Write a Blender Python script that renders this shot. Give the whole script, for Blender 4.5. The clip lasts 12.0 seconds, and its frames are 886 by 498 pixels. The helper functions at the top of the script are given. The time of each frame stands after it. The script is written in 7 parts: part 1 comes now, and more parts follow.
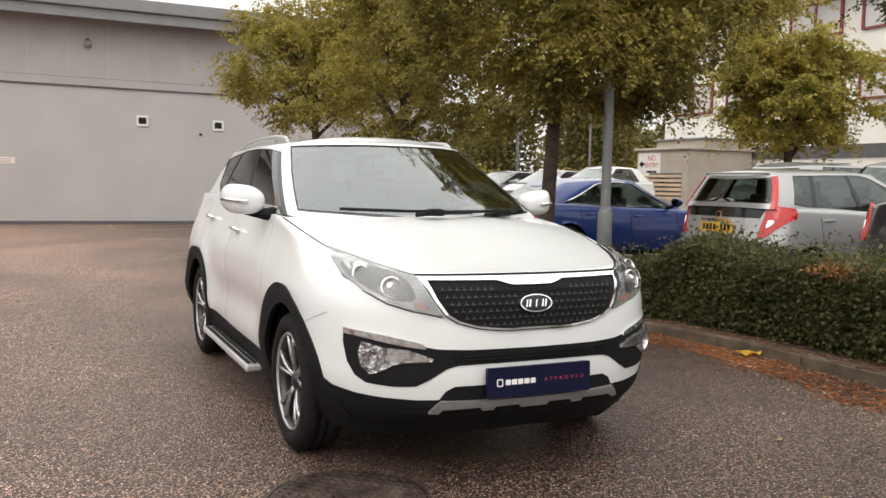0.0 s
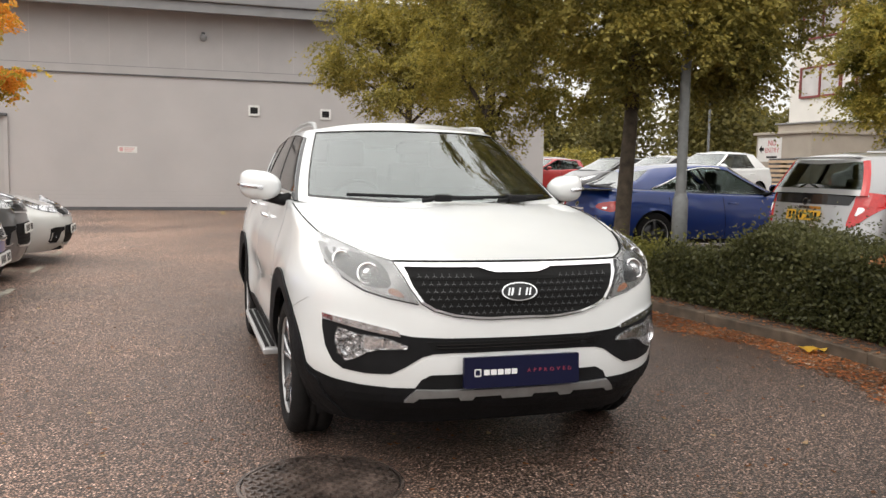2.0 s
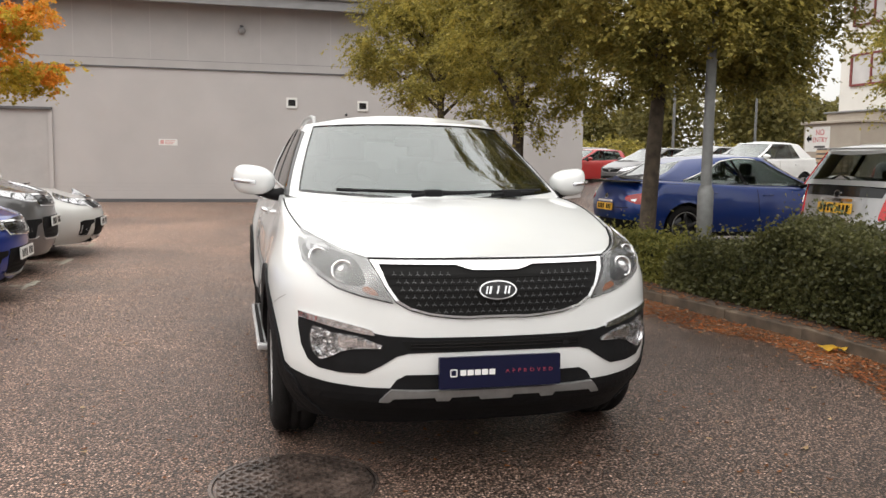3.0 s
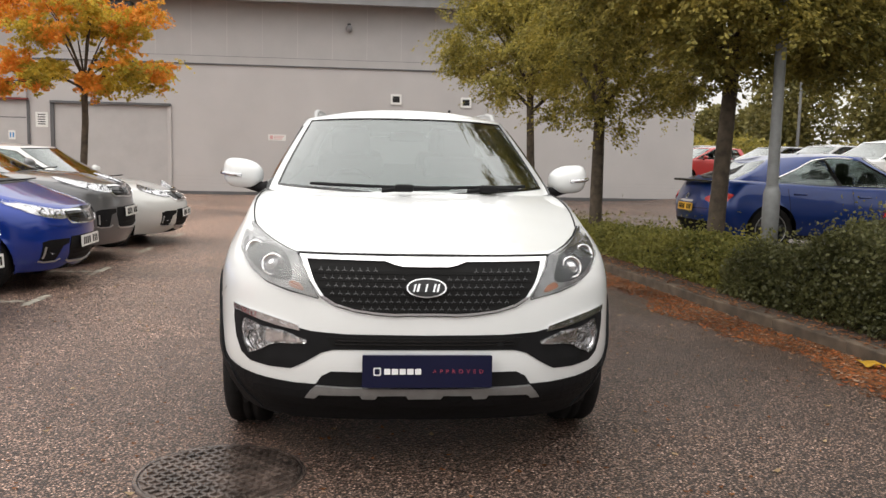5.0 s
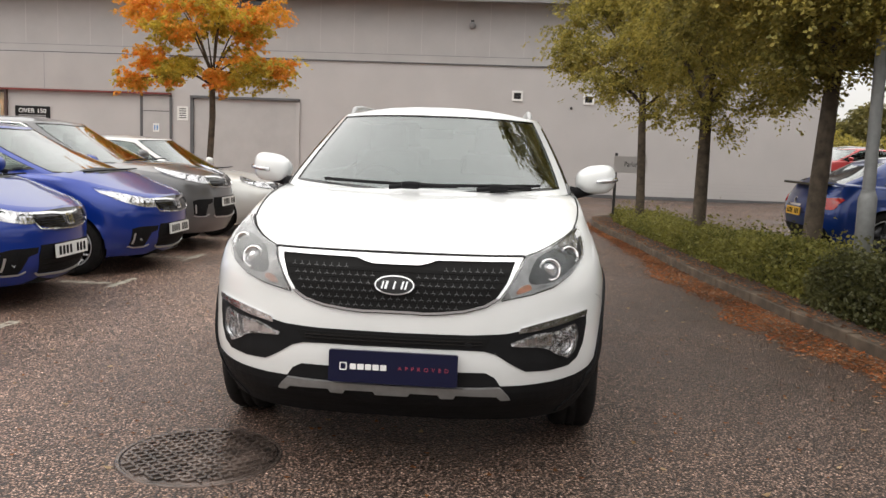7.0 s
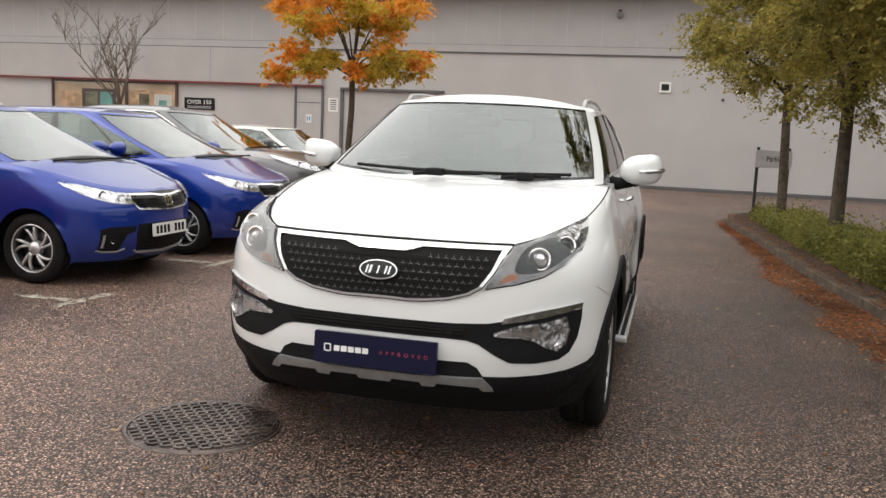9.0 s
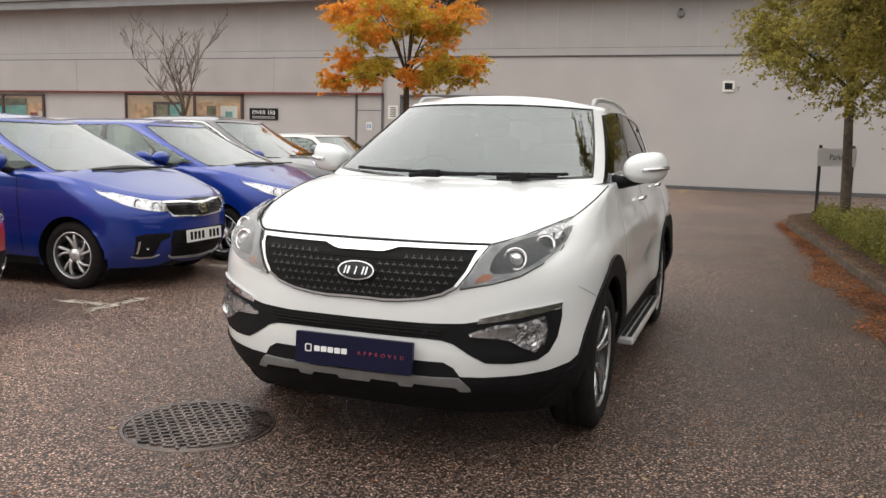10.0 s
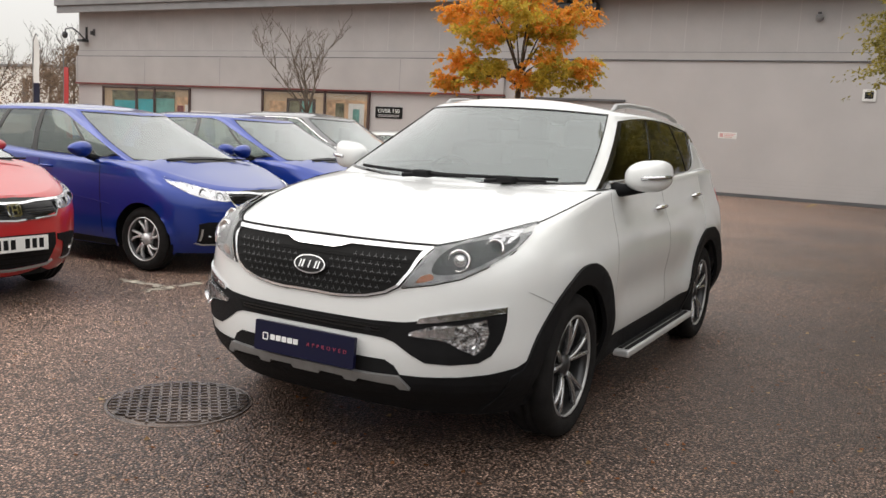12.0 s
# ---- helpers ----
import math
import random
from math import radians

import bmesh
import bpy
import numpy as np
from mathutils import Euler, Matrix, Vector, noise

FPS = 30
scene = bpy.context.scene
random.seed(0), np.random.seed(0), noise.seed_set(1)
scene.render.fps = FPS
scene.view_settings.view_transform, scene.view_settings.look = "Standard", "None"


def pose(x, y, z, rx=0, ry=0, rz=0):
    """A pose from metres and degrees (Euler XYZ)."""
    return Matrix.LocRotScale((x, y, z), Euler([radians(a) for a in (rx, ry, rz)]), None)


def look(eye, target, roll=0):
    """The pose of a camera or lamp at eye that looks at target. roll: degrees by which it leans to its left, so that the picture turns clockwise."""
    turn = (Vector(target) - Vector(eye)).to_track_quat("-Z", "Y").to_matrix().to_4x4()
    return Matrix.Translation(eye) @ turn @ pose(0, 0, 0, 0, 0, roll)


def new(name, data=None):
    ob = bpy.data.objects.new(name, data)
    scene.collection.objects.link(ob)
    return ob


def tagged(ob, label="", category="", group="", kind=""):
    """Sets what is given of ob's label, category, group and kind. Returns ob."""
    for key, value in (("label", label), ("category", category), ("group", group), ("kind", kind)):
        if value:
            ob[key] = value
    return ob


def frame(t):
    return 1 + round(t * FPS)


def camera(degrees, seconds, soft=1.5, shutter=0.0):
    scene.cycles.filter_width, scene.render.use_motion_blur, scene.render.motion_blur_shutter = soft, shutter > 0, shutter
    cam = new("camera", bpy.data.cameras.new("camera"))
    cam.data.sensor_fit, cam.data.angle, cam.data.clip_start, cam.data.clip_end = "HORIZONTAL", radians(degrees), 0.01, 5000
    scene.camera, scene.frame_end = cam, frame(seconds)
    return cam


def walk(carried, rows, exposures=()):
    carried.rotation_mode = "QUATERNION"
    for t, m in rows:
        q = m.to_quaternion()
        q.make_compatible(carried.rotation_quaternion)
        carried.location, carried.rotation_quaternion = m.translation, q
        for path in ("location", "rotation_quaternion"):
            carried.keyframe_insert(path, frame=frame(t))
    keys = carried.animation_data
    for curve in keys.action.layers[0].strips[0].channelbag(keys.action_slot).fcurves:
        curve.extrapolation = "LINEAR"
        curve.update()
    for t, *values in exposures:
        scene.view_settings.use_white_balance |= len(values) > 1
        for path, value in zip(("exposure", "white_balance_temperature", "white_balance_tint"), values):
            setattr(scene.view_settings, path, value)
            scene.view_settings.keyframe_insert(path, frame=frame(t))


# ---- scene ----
cam = camera(54.8, 12.0)
PATH = [
    (0, (0.47, -0.165, 1.374), (1.334, 1.633, 1.223), 1.2),
    (0.5, (0.595, -0.202, 1.378), (1.4, 1.621, 1.207), 1.4),
    (1, (0.791, -0.27, 1.393), (1.519, 1.584, 1.214), 1.7),
    (1.5, (0.945, -0.345, 1.392), (1.6, 1.537, 1.212), 1.4),
    (2, (1.098, -0.33, 1.375), (1.694, 1.57, 1.189), 1.0),
    (2.5, (1.271, -0.329, 1.384), (1.807, 1.588, 1.191), 0.9),
    (3, (1.418, -0.327, 1.399), (1.909, 1.601, 1.19), 0.8),
    (3.5, (1.608, -0.358, 1.401), (2.026, 1.586, 1.189), 1.3),
    (3.7, (1.727, -0.373, 1.397), (2.102, 1.58, 1.189), 1.6),
    (5.3, (2.336, -0.38, 1.405), (2.499, 1.6, 1.178), 1.5),
    (5.5, (2.377, -0.366, 1.417), (2.512, 1.615, 1.182), 1.8),
    (6, (2.531, -0.36, 1.416), (2.594, 1.624, 1.174), 1.9),
    (6.5, (2.787, -0.367, 1.428), (2.76, 1.618, 1.189), 2.2),
    (7, (2.984, -0.376, 1.429), (2.859, 1.606, 1.19), 2.1),
    (8.8, (3.612, -0.219, 1.415), (3.168, 1.713, 1.149), 2.7),
    (9, (3.715, -0.216, 1.423), (3.219, 1.703, 1.153), 2.6),
    (9.5, (3.913, -0.216, 1.432), (3.327, 1.677, 1.161), 1.7),
    (10, (4.106, -0.099, 1.413), (3.447, 1.771, 1.151), 1.4),
    (10.5, (4.288, 0.027, 1.424), (3.553, 1.866, 1.148), 2.0),
    (11, (4.433, 0.089, 1.429), (3.631, 1.899, 1.142), 2.2),
    (11.3, (4.573, 0.087, 1.431), (3.722, 1.875, 1.152), 2.5),
    (11.5, (4.673, 0.128, 1.444), (3.783, 1.897, 1.167), 2.9),
    (12, (4.853, 0.202, 1.442), (3.901, 1.94, 1.171), 3.1),
]
walk(cam, [(t, look(eye, target, roll)) for t, eye, target, roll in PATH], [(0, 0.08), (4, 0.04), (8, -0.05), (12, -0.14)])

# ---------------------------------------------------------------- light
world = bpy.data.worlds.new("overcast_sky")
scene.world = world
world.use_nodes = True
wn, wl = world.node_tree.nodes, world.node_tree.links
wn.clear()
sky = wn.new("ShaderNodeTexSky")
sky.sky_type, sky.sun_disc = "NISHITA", False
sky.sun_elevation, sky.sun_rotation, sky.dust_density = radians(45), radians(-127), 4.0
coord = wn.new("ShaderNodeTexCoord")
split = wn.new("ShaderNodeSeparateXYZ")
wl.new(coord.outputs["Generated"], split.inputs[0])
veil = wn.new("ShaderNodeMapRange")  # a cloud veil three times as bright overhead as at the horizon
veil.inputs[1].default_value, veil.inputs[2].default_value, veil.inputs[3].default_value, veil.inputs[4].default_value = 0.0, 1.0, 8.0, 22.0
wl.new(split.outputs[2], veil.inputs[0])
cloud = wn.new("ShaderNodeVectorMath")
cloud.operation = "SCALE"
cloud.inputs[0].default_value = (1.0, 0.972, 0.93)
wl.new(veil.outputs[0], cloud.inputs["Scale"])
blend = wn.new("ShaderNodeMix")
blend.data_type = "RGBA"
blend.inputs[0].default_value = 0.82
bg = wn.new("ShaderNodeBackground")
bg.inputs[1].default_value = 0.12
wout = wn.new("ShaderNodeOutputWorld")
wl.new(sky.outputs[0], blend.inputs[6])
wl.new(cloud.outputs[0], blend.inputs[7])
wl.new(blend.outputs[2], bg.inputs[0])
wl.new(bg.outputs[0], wout.inputs[0])
sun = new("sun", bpy.data.lights.new("sun", "SUN"))
sun.data.energy, sun.data.angle, sun.data.color = 0.7, radians(40), (1.0, 0.96, 0.9)
sun.matrix_world = look((-10, -4, 15), (2, 5, 0))


# ---------------------------------------------------------------- materials
def mat(name, color, rough=0.5, metal=0.0, var=0.12, scale=8.0, bump=0.0, bump_scale=60.0, coat=0.0, spec=0.5, island=0.0, second=None, grain=0.06):
    """A node material: base colour with variation at two scales, roughness wear, and fine relief."""
    m = bpy.data.materials.new(name)
    m.use_nodes = True
    n, l = m.node_tree.nodes, m.node_tree.links
    b = n["Principled BSDF"]
    b.inputs["Roughness"].default_value = rough
    b.inputs["Metallic"].default_value = metal
    b.inputs["Coat Weight"].default_value = coat
    b.inputs["Coat Roughness"].default_value = 0.03
    b.inputs["Specular IOR Level"].default_value = spec
    tc = n.new("ShaderNodeTexCoord")
    big = n.new("ShaderNodeTexNoise")
    big.inputs["Scale"].default_value, big.inputs["Detail"].default_value = scale, 5
    fine = n.new("ShaderNodeTexNoise")
    fine.inputs["Scale"].default_value, fine.inputs["Detail"].default_value = bump_scale, 3
    for t in (big, fine):
        l.new(tc.outputs["Object"], t.inputs["Vector"])
    dark = [c * (1 - var) for c in color]
    light = second or [min(1, c * (1 + var)) for c in color]
    mix = n.new("ShaderNodeMix")
    mix.data_type = "RGBA"
    mix.inputs[6].default_value, mix.inputs[7].default_value = (*dark, 1), (*light, 1)
    fac = n.new("ShaderNodeMapRange")
    fac.inputs[1].default_value, fac.inputs[2].default_value = 0.3, 0.7
    l.new(big.outputs[0], fac.inputs[0])
    source = fac.outputs[0]
    if island:
        geo = n.new("ShaderNodeNewGeometry")
        add = n.new("ShaderNodeMix")
        add.inputs[0].default_value = island
        l.new(source, add.inputs[2])
        l.new(geo.outputs["Random Per Island"], add.inputs[3])
        source = add.outputs[0]
    l.new(source, mix.inputs[0])
    g = n.new("ShaderNodeMapRange")
    g.inputs[3].default_value, g.inputs[4].default_value = 1 - grain, 1 + grain
    l.new(fine.outputs[0], g.inputs[0])
    mul = n.new("ShaderNodeVectorMath")
    mul.operation = "SCALE"
    l.new(mix.outputs[2], mul.inputs[0])
    l.new(g.outputs[0], mul.inputs["Scale"])
    l.new(mul.outputs[0], b.inputs["Base Color"])
    if bump:
        bp = n.new("ShaderNodeBump")
        bp.inputs["Strength"].default_value, bp.inputs["Distance"].default_value = min(1, bump), 0.01
        l.new(fine.outputs[0], bp.inputs["Height"])
        l.new(bp.outputs[0], b.inputs["Normal"])
    return m


def paint(name, color, metal=0.0):
    return mat(name, color, 0.32, metal, var=0.03, scale=3, coat=1.0, grain=0.015, bump_scale=400)


def glass(name, tint, rough=0.0, coat=0.0, ior=1.56):
    m = bpy.data.materials.new(name)
    m.use_nodes = True
    b = m.node_tree.nodes["Principled BSDF"]
    b.inputs["Base Color"].default_value = (*tint, 1)
    b.inputs["Roughness"].default_value = rough
    b.inputs["Transmission Weight"].default_value = 1.0
    b.inputs["IOR"].default_value = ior
    b.inputs["Specular Tint"].default_value = (0.86, 1.0, 0.99, 1)
    b.inputs["Coat Weight"].default_value, b.inputs["Coat IOR"].default_value, b.inputs["Coat Roughness"].default_value = coat, 1.6, 0.0
    return m


WHITE = paint("white_paint", (0.74, 0.755, 0.755))
BLUE = paint("blue_paint", (0.002, 0.031, 0.27), 0.4)
NAVY = paint("deep_blue_paint", (0.002, 0.030, 0.19), 0.4)
RED = paint("red_paint", (0.46, 0.018, 0.02))
SILVER = paint("silver_paint", (0.38, 0.38, 0.385), 0.4)
GREY = paint("grey_paint", (0.13, 0.13, 0.135), 0.4)
BLACK_PAINT = paint("black_paint", (0.018, 0.018, 0.02))
PALE = paint("pale_paint", (0.62, 0.62, 0.6), 0.1)
PLASTIC = mat("black_plastic", (0.010, 0.010, 0.011), 0.62, var=0.2, bump=0.15, bump_scale=500, spec=0.14)
GLOSS_BLACK = mat("gloss_black", (0.008, 0.008, 0.009), 0.12, var=0.1)
RUBBER = mat("rubber", (0.013, 0.012, 0.012), 0.85, var=0.3, scale=14, bump=0.3, bump_scale=120, spec=0.2)
CHROME = mat("chrome", (0.86, 0.86, 0.87), 0.07, 1.0, var=0.03)
ALLOY = mat("alloy", (0.68, 0.68, 0.69), 0.26, 0.5, var=0.08)
MACHINED = mat("machined_alloy", (0.46, 0.46, 0.47), 0.24, 0.85, var=0.25, scale=18)
GAP = mat("panel_gap_grey", (0.32, 0.32, 0.32), 0.8)
DARK_ALLOY = mat("dark_alloy", (0.06, 0.06, 0.063), 0.3, 0.6, var=0.15)
SATIN = mat("satin_silver", (0.42, 0.42, 0.42), 0.38, 0.5, var=0.06)
GLASS = glass("window_glass", (0.42, 0.48, 0.48), coat=0.9)
TINT = glass("tinted_glass", (0.18, 0.2, 0.2))
SALOON_GLASS = glass("lightly_tinted_glass", (0.46, 0.52, 0.50), coat=0.5)
PARK_GLASS = glass("parked_windscreen", (0.42, 0.48, 0.48), coat=1.0)
SIDE_GLASS = glass("side_glass", (0.40, 0.44, 0.42))
LENS = glass("lamp_lens", (0.97, 0.97, 0.97), ior=1.38)
SKY_LENS = glass("lamp_lens_sky", (0.9, 0.9, 0.9), ior=1.38)  # sky reflection on one headlamp cover, put in as a milky colour
SKY_LENS.node_tree.nodes["Principled BSDF"].inputs["Transmission Weight"].default_value = 0.82
FOG = mat("fog_reflector", (0.36, 0.36, 0.37), 0.10, 0.9, var=0.9, scale=40, bump=0.9, bump_scale=55)
REFLECTOR = mat("lamp_reflector", (0.7, 0.7, 0.72), 0.16, 0.9, var=0.12, scale=40)
LAMP_GREY = mat("lamp_housing", (0.20, 0.20, 0.205), 0.2, 0.8, var=0.6, scale=16)
LAMP_BLACK = mat("lamp_bezel", (0.05, 0.05, 0.054), 0.32, 0.3, var=0.5, scale=18, spec=0.3)
STUD = mat("grille_stud", (0.075, 0.075, 0.078), 0.3, 0.6, var=0.2)
AMBER = mat("amber_lens", (0.34, 0.14, 0.08), 0.2, 0.3, var=0.4, scale=60)
FACET = mat("faceted_reflector", (0.6, 0.6, 0.62), 0.16, 0.95, var=0.35, scale=22, bump=0.3, bump_scale=28)
RED_LENS = mat("red_lens", (0.5, 0.012, 0.012), 0.12, var=0.15, scale=20, coat=0.6)
TRIM = mat("cabin_trim", (0.035, 0.035, 0.037), 0.8, var=0.3, bump=0.2)
PLATE_NAVY = mat("plate_navy", (0.005, 0.006, 0.028), 0.35, var=0.06, spec=0.25)
PLATE_WHITE = mat("plate_white", (0.72, 0.72, 0.7), 0.4, var=0.05)
PLATE_YELLOW = mat("plate_yellow", (0.75, 0.42, 0.03), 0.4, var=0.05)
INK = mat("black_ink", (0.008, 0.008, 0.008), 0.7, spec=0.15)
INK_WHITE = mat("white_ink", (0.8, 0.8, 0.8), 0.5)
INK_RED = mat("red_ink", (0.26, 0.03, 0.06), 0.5)
FADED_RED = mat("faded_red", (0.6, 0.33, 0.32), 0.6, var=0.2, scale=20)
SIGN_RED = mat("sign_red", (0.5, 0.05, 0.06), 0.5)
WALL = mat("panel_paint", (0.45, 0.43, 0.425), 0.75, var=0.05, scale=0.7, bump=0.12, bump_scale=90)
CLAD = mat("upper_cladding", (0.395, 0.38, 0.375), 0.65, var=0.06, scale=1.2, bump=0.1, bump_scale=60)
FASCIA = mat("fascia_panel", (0.385, 0.365, 0.358), 0.6, var=0.06, scale=0.9, bump=0.08, bump_scale=60)
ROOF_GREY = mat("roof_edge_grey", (0.22, 0.22, 0.225), 0.5, var=0.1, scale=2)
SOFFIT = mat("soffit_grey", (0.10, 0.10, 0.105), 0.7, var=0.15, scale=2)
FASCIA_RED = mat("fascia_red", (0.17, 0.03, 0.026), 0.5, var=0.25, scale=3)
# satin silver darkened: the shade under the bumper put in the colour
SKID = mat("skid_silver_shaded", (0.27, 0.27, 0.27), 0.4, 0.5, var=0.12, scale=20)
RED_TRIM = mat("red_trim", (0.21, 0.045, 0.04), 0.5, var=0.2)
DOOR_GREY = mat("door_grey", (0.42, 0.405, 0.4), 0.6, var=0.06, scale=2)
SHOP_FRAME = mat("shop_frame_brown", (0.07, 0.04, 0.035), 0.5, var=0.2)
CREAM = mat("cream_render", (0.8, 0.78, 0.73), 0.85, var=0.06, scale=0.8, bump=0.2)
BOX_CREAM = mat("kiosk_cream", (0.40, 0.355, 0.30), 0.8, var=0.08, scale=1.5, bump=0.2)
TWIG = mat("pale_bark", (0.13, 0.105, 0.082), 0.9, var=0.4, scale=9, bump=0.6, bump_scale=40)
BARK = mat("bark", (0.075, 0.058, 0.042), 0.95, var=0.45, scale=9, bump=0.9, bump_scale=40)
STEEL = mat("galvanised_steel", (0.2, 0.205, 0.205), 0.5, 0.4, var=0.15, scale=12)
SOIL = mat("soil", (0.05, 0.034, 0.024), 0.95, var=0.5, scale=6, bump=0.8, bump_scale=50)
KERB = mat("kerb_concrete", (0.086, 0.063, 0.044), 0.9, var=0.5, scale=5, bump=0.4, bump_scale=90)
LINE = mat("worn_line_paint", (0.38, 0.35, 0.29), 0.8, var=0.45, scale=14, bump=0.3, bump_scale=110)
YLINE = mat("worn_yellow_line", (0.45, 0.33, 0.14), 0.8, var=0.35, scale=12, bump=0.3)


def leaf_mat(name, a, b, rough=0.55):
    """Leaves: two tones mixed leaf by leaf, with some light let through."""
    m = mat(name, a, rough, var=0.3, scale=1.3, second=b, island=0.5, bump_scale=30, grain=0.15, spec=0.3)
    n, l = m.node_tree.nodes, m.node_tree.links
    bsdf, out = n["Principled BSDF"], n["Material Output"]
    tr = n.new("ShaderNodeBsdfTranslucent")
    col = bsdf.inputs["Base Color"].links[0].from_socket
    l.new(col, tr.inputs[0])
    ms = n.new("ShaderNodeMixShader")
    ms.inputs[0].default_value = 0.48
    l.new(bsdf.outputs[0], ms.inputs[1])
    l.new(tr.outputs[0], ms.inputs[2])
    l.new(ms.outputs[0], out.inputs[0])
    return m


LEAF_GREEN = leaf_mat("leaf_green", (0.078, 0.095, 0.030), (0.53, 0.43, 0.105))
LEAF_YELLOW = leaf_mat("leaf_yellow_green", (0.105, 0.12, 0.032), (0.60, 0.485, 0.11))
LEAF_DARK = leaf_mat("leaf_dark_green", (0.03, 0.04, 0.016), (0.10, 0.11, 0.035))
LEAF_GOLD = leaf_mat("leaf_golden", (0.14, 0.18, 0.045), (0.66, 0.52, 0.11))
LEAF_ORANGE = leaf_mat("leaf_orange", (0.78, 0.50, 0.06), (0.95, 0.36, 0.06))
LEAF_HEDGE = leaf_mat("leaf_hedge", (0.028, 0.036, 0.014), (0.19, 0.185, 0.075), 0.34)
LEAF_COVER = leaf_mat("leaf_ground_cover", (0.085, 0.10, 0.024), (0.36, 0.33, 0.085))
LEAF_MAPLE = leaf_mat("leaf_maple_green", (0.36, 0.34, 0.05), (0.80, 0.56, 0.07))
LEAF_DEAD = leaf_mat("leaf_fallen", (0.045, 0.025, 0.016), (0.42, 0.185, 0.08), 0.7)
WITHERED = leaf_mat("leaf_withered", (0.16, 0.075, 0.03), (0.50, 0.24, 0.10), 0.6)
LEAF_FAR = leaf_mat("leaf_far", (0.095, 0.10, 0.038), (0.33, 0.28, 0.09))


def asphalt():
    m = bpy.data.materials.new("asphalt")
    m.use_nodes = True
    n, l = m.node_tree.nodes, m.node_tree.links
    b = n["Principled BSDF"]
    b.inputs["Specular IOR Level"].default_value = 0.42
    tc = n.new("ShaderNodeTexCoord")
    vor = n.new("ShaderNodeTexVoronoi")
    vor.inputs["Scale"].default_value = 80
    chip = n.new("ShaderNodeTexNoise")
    chip.inputs["Scale"].default_value, chip.inputs["Detail"].default_value = 190, 3
    stain = n.new("ShaderNodeTexNoise")
    stain.inputs["Scale"].default_value, stain.inputs["Detail"].default_value = 0.45, 6
    patch_n = n.new("ShaderNodeTexNoise")
    patch_n.inputs["Scale"].default_value, patch_n.inputs["Detail"].default_value = 3.0, 5
    for t in (vor, chip, stain, patch_n):
        l.new(tc.outputs["Object"], t.inputs["Vector"])
    ramp = n.new("ShaderNodeValToRGB")
    e = ramp.color_ramp.elements
    e[0].position, e[0].color = 0.0, (0.034, 0.0215, 0.016, 1)
    e[1].position, e[1].color = 1.0, (0.40, 0.285, 0.228, 1)
    mid = e.new(0.5)
    mid.color = (0.120, 0.0765, 0.058, 1)
    high = e.new(0.8)
    high.color = (0.197, 0.132, 0.102, 1)
    l.new(vor.outputs["Color"], ramp.inputs[0])
    mix = n.new("ShaderNodeMix")
    mix.data_type, mix.blend_type = "RGBA", "MULTIPLY"
    mix.inputs[0].default_value = 1.0
    mr = n.new("ShaderNodeMapRange")
    mr.inputs[1].default_value, mr.inputs[2].default_value, mr.inputs[3].default_value, mr.inputs[4].default_value = 0.3, 0.7, 0.62, 1.34
    l.new(stain.outputs[0], mr.inputs[0])
    l.new(ramp.outputs[0], mix.inputs[6])
    l.new(mr.outputs[0], mix.inputs[7])
    mix2 = n.new("ShaderNodeMix")
    mix2.data_type, mix2.blend_type = "RGBA", "MULTIPLY"
    mix2.inputs[0].default_value = 1.0
    mr2 = n.new("ShaderNodeMapRange")
    mr2.inputs[1].default_value, mr2.inputs[2].default_value, mr2.inputs[3].default_value, mr2.inputs[4].default_value = 0.3, 0.7, 0.8, 1.2
    l.new(patch_n.outputs[0], mr2.inputs[0])
    l.new(mix.outputs[2], mix2.inputs[6])
    l.new(mr2.outputs[0], mix2.inputs[7])
    sep = n.new("ShaderNodeSeparateXYZ")  # pale dry driving lane; damp and tree shade put in the colour beside it
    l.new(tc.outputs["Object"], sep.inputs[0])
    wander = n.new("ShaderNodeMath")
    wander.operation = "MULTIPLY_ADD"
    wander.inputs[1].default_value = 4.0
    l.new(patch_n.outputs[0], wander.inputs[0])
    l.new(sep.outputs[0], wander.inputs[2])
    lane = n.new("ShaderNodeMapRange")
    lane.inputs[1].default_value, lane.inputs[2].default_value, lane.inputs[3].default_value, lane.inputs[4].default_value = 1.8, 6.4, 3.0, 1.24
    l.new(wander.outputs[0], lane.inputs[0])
    # lane wear and the painted shade and sheen scale the base colour
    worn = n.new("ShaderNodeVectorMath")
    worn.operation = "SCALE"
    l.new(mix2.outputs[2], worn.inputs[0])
    far = n.new("ShaderNodeMapRange")  # paler towards the warehouse: the sheen at grazing angles put into the colour
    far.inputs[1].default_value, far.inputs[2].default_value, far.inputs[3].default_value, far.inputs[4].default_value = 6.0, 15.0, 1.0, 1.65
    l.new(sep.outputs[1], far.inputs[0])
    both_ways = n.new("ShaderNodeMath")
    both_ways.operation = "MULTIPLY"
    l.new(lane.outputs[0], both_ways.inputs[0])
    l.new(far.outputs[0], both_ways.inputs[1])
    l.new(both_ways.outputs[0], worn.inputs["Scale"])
    pit = n.new("ShaderNodeMapRange")  # bitumen between the stones; the pits' relief shade also put in the colour
    pit.inputs[1].default_value, pit.inputs[2].default_value, pit.inputs[3].default_value, pit.inputs[4].default_value = 0.12, 0.55, 1.70, 0.13
    l.new(vor.outputs["Distance"], pit.inputs[0])
    stones = n.new("ShaderNodeVectorMath")
    stones.operation = "SCALE"
    l.new(worn.outputs[0], stones.inputs[0])
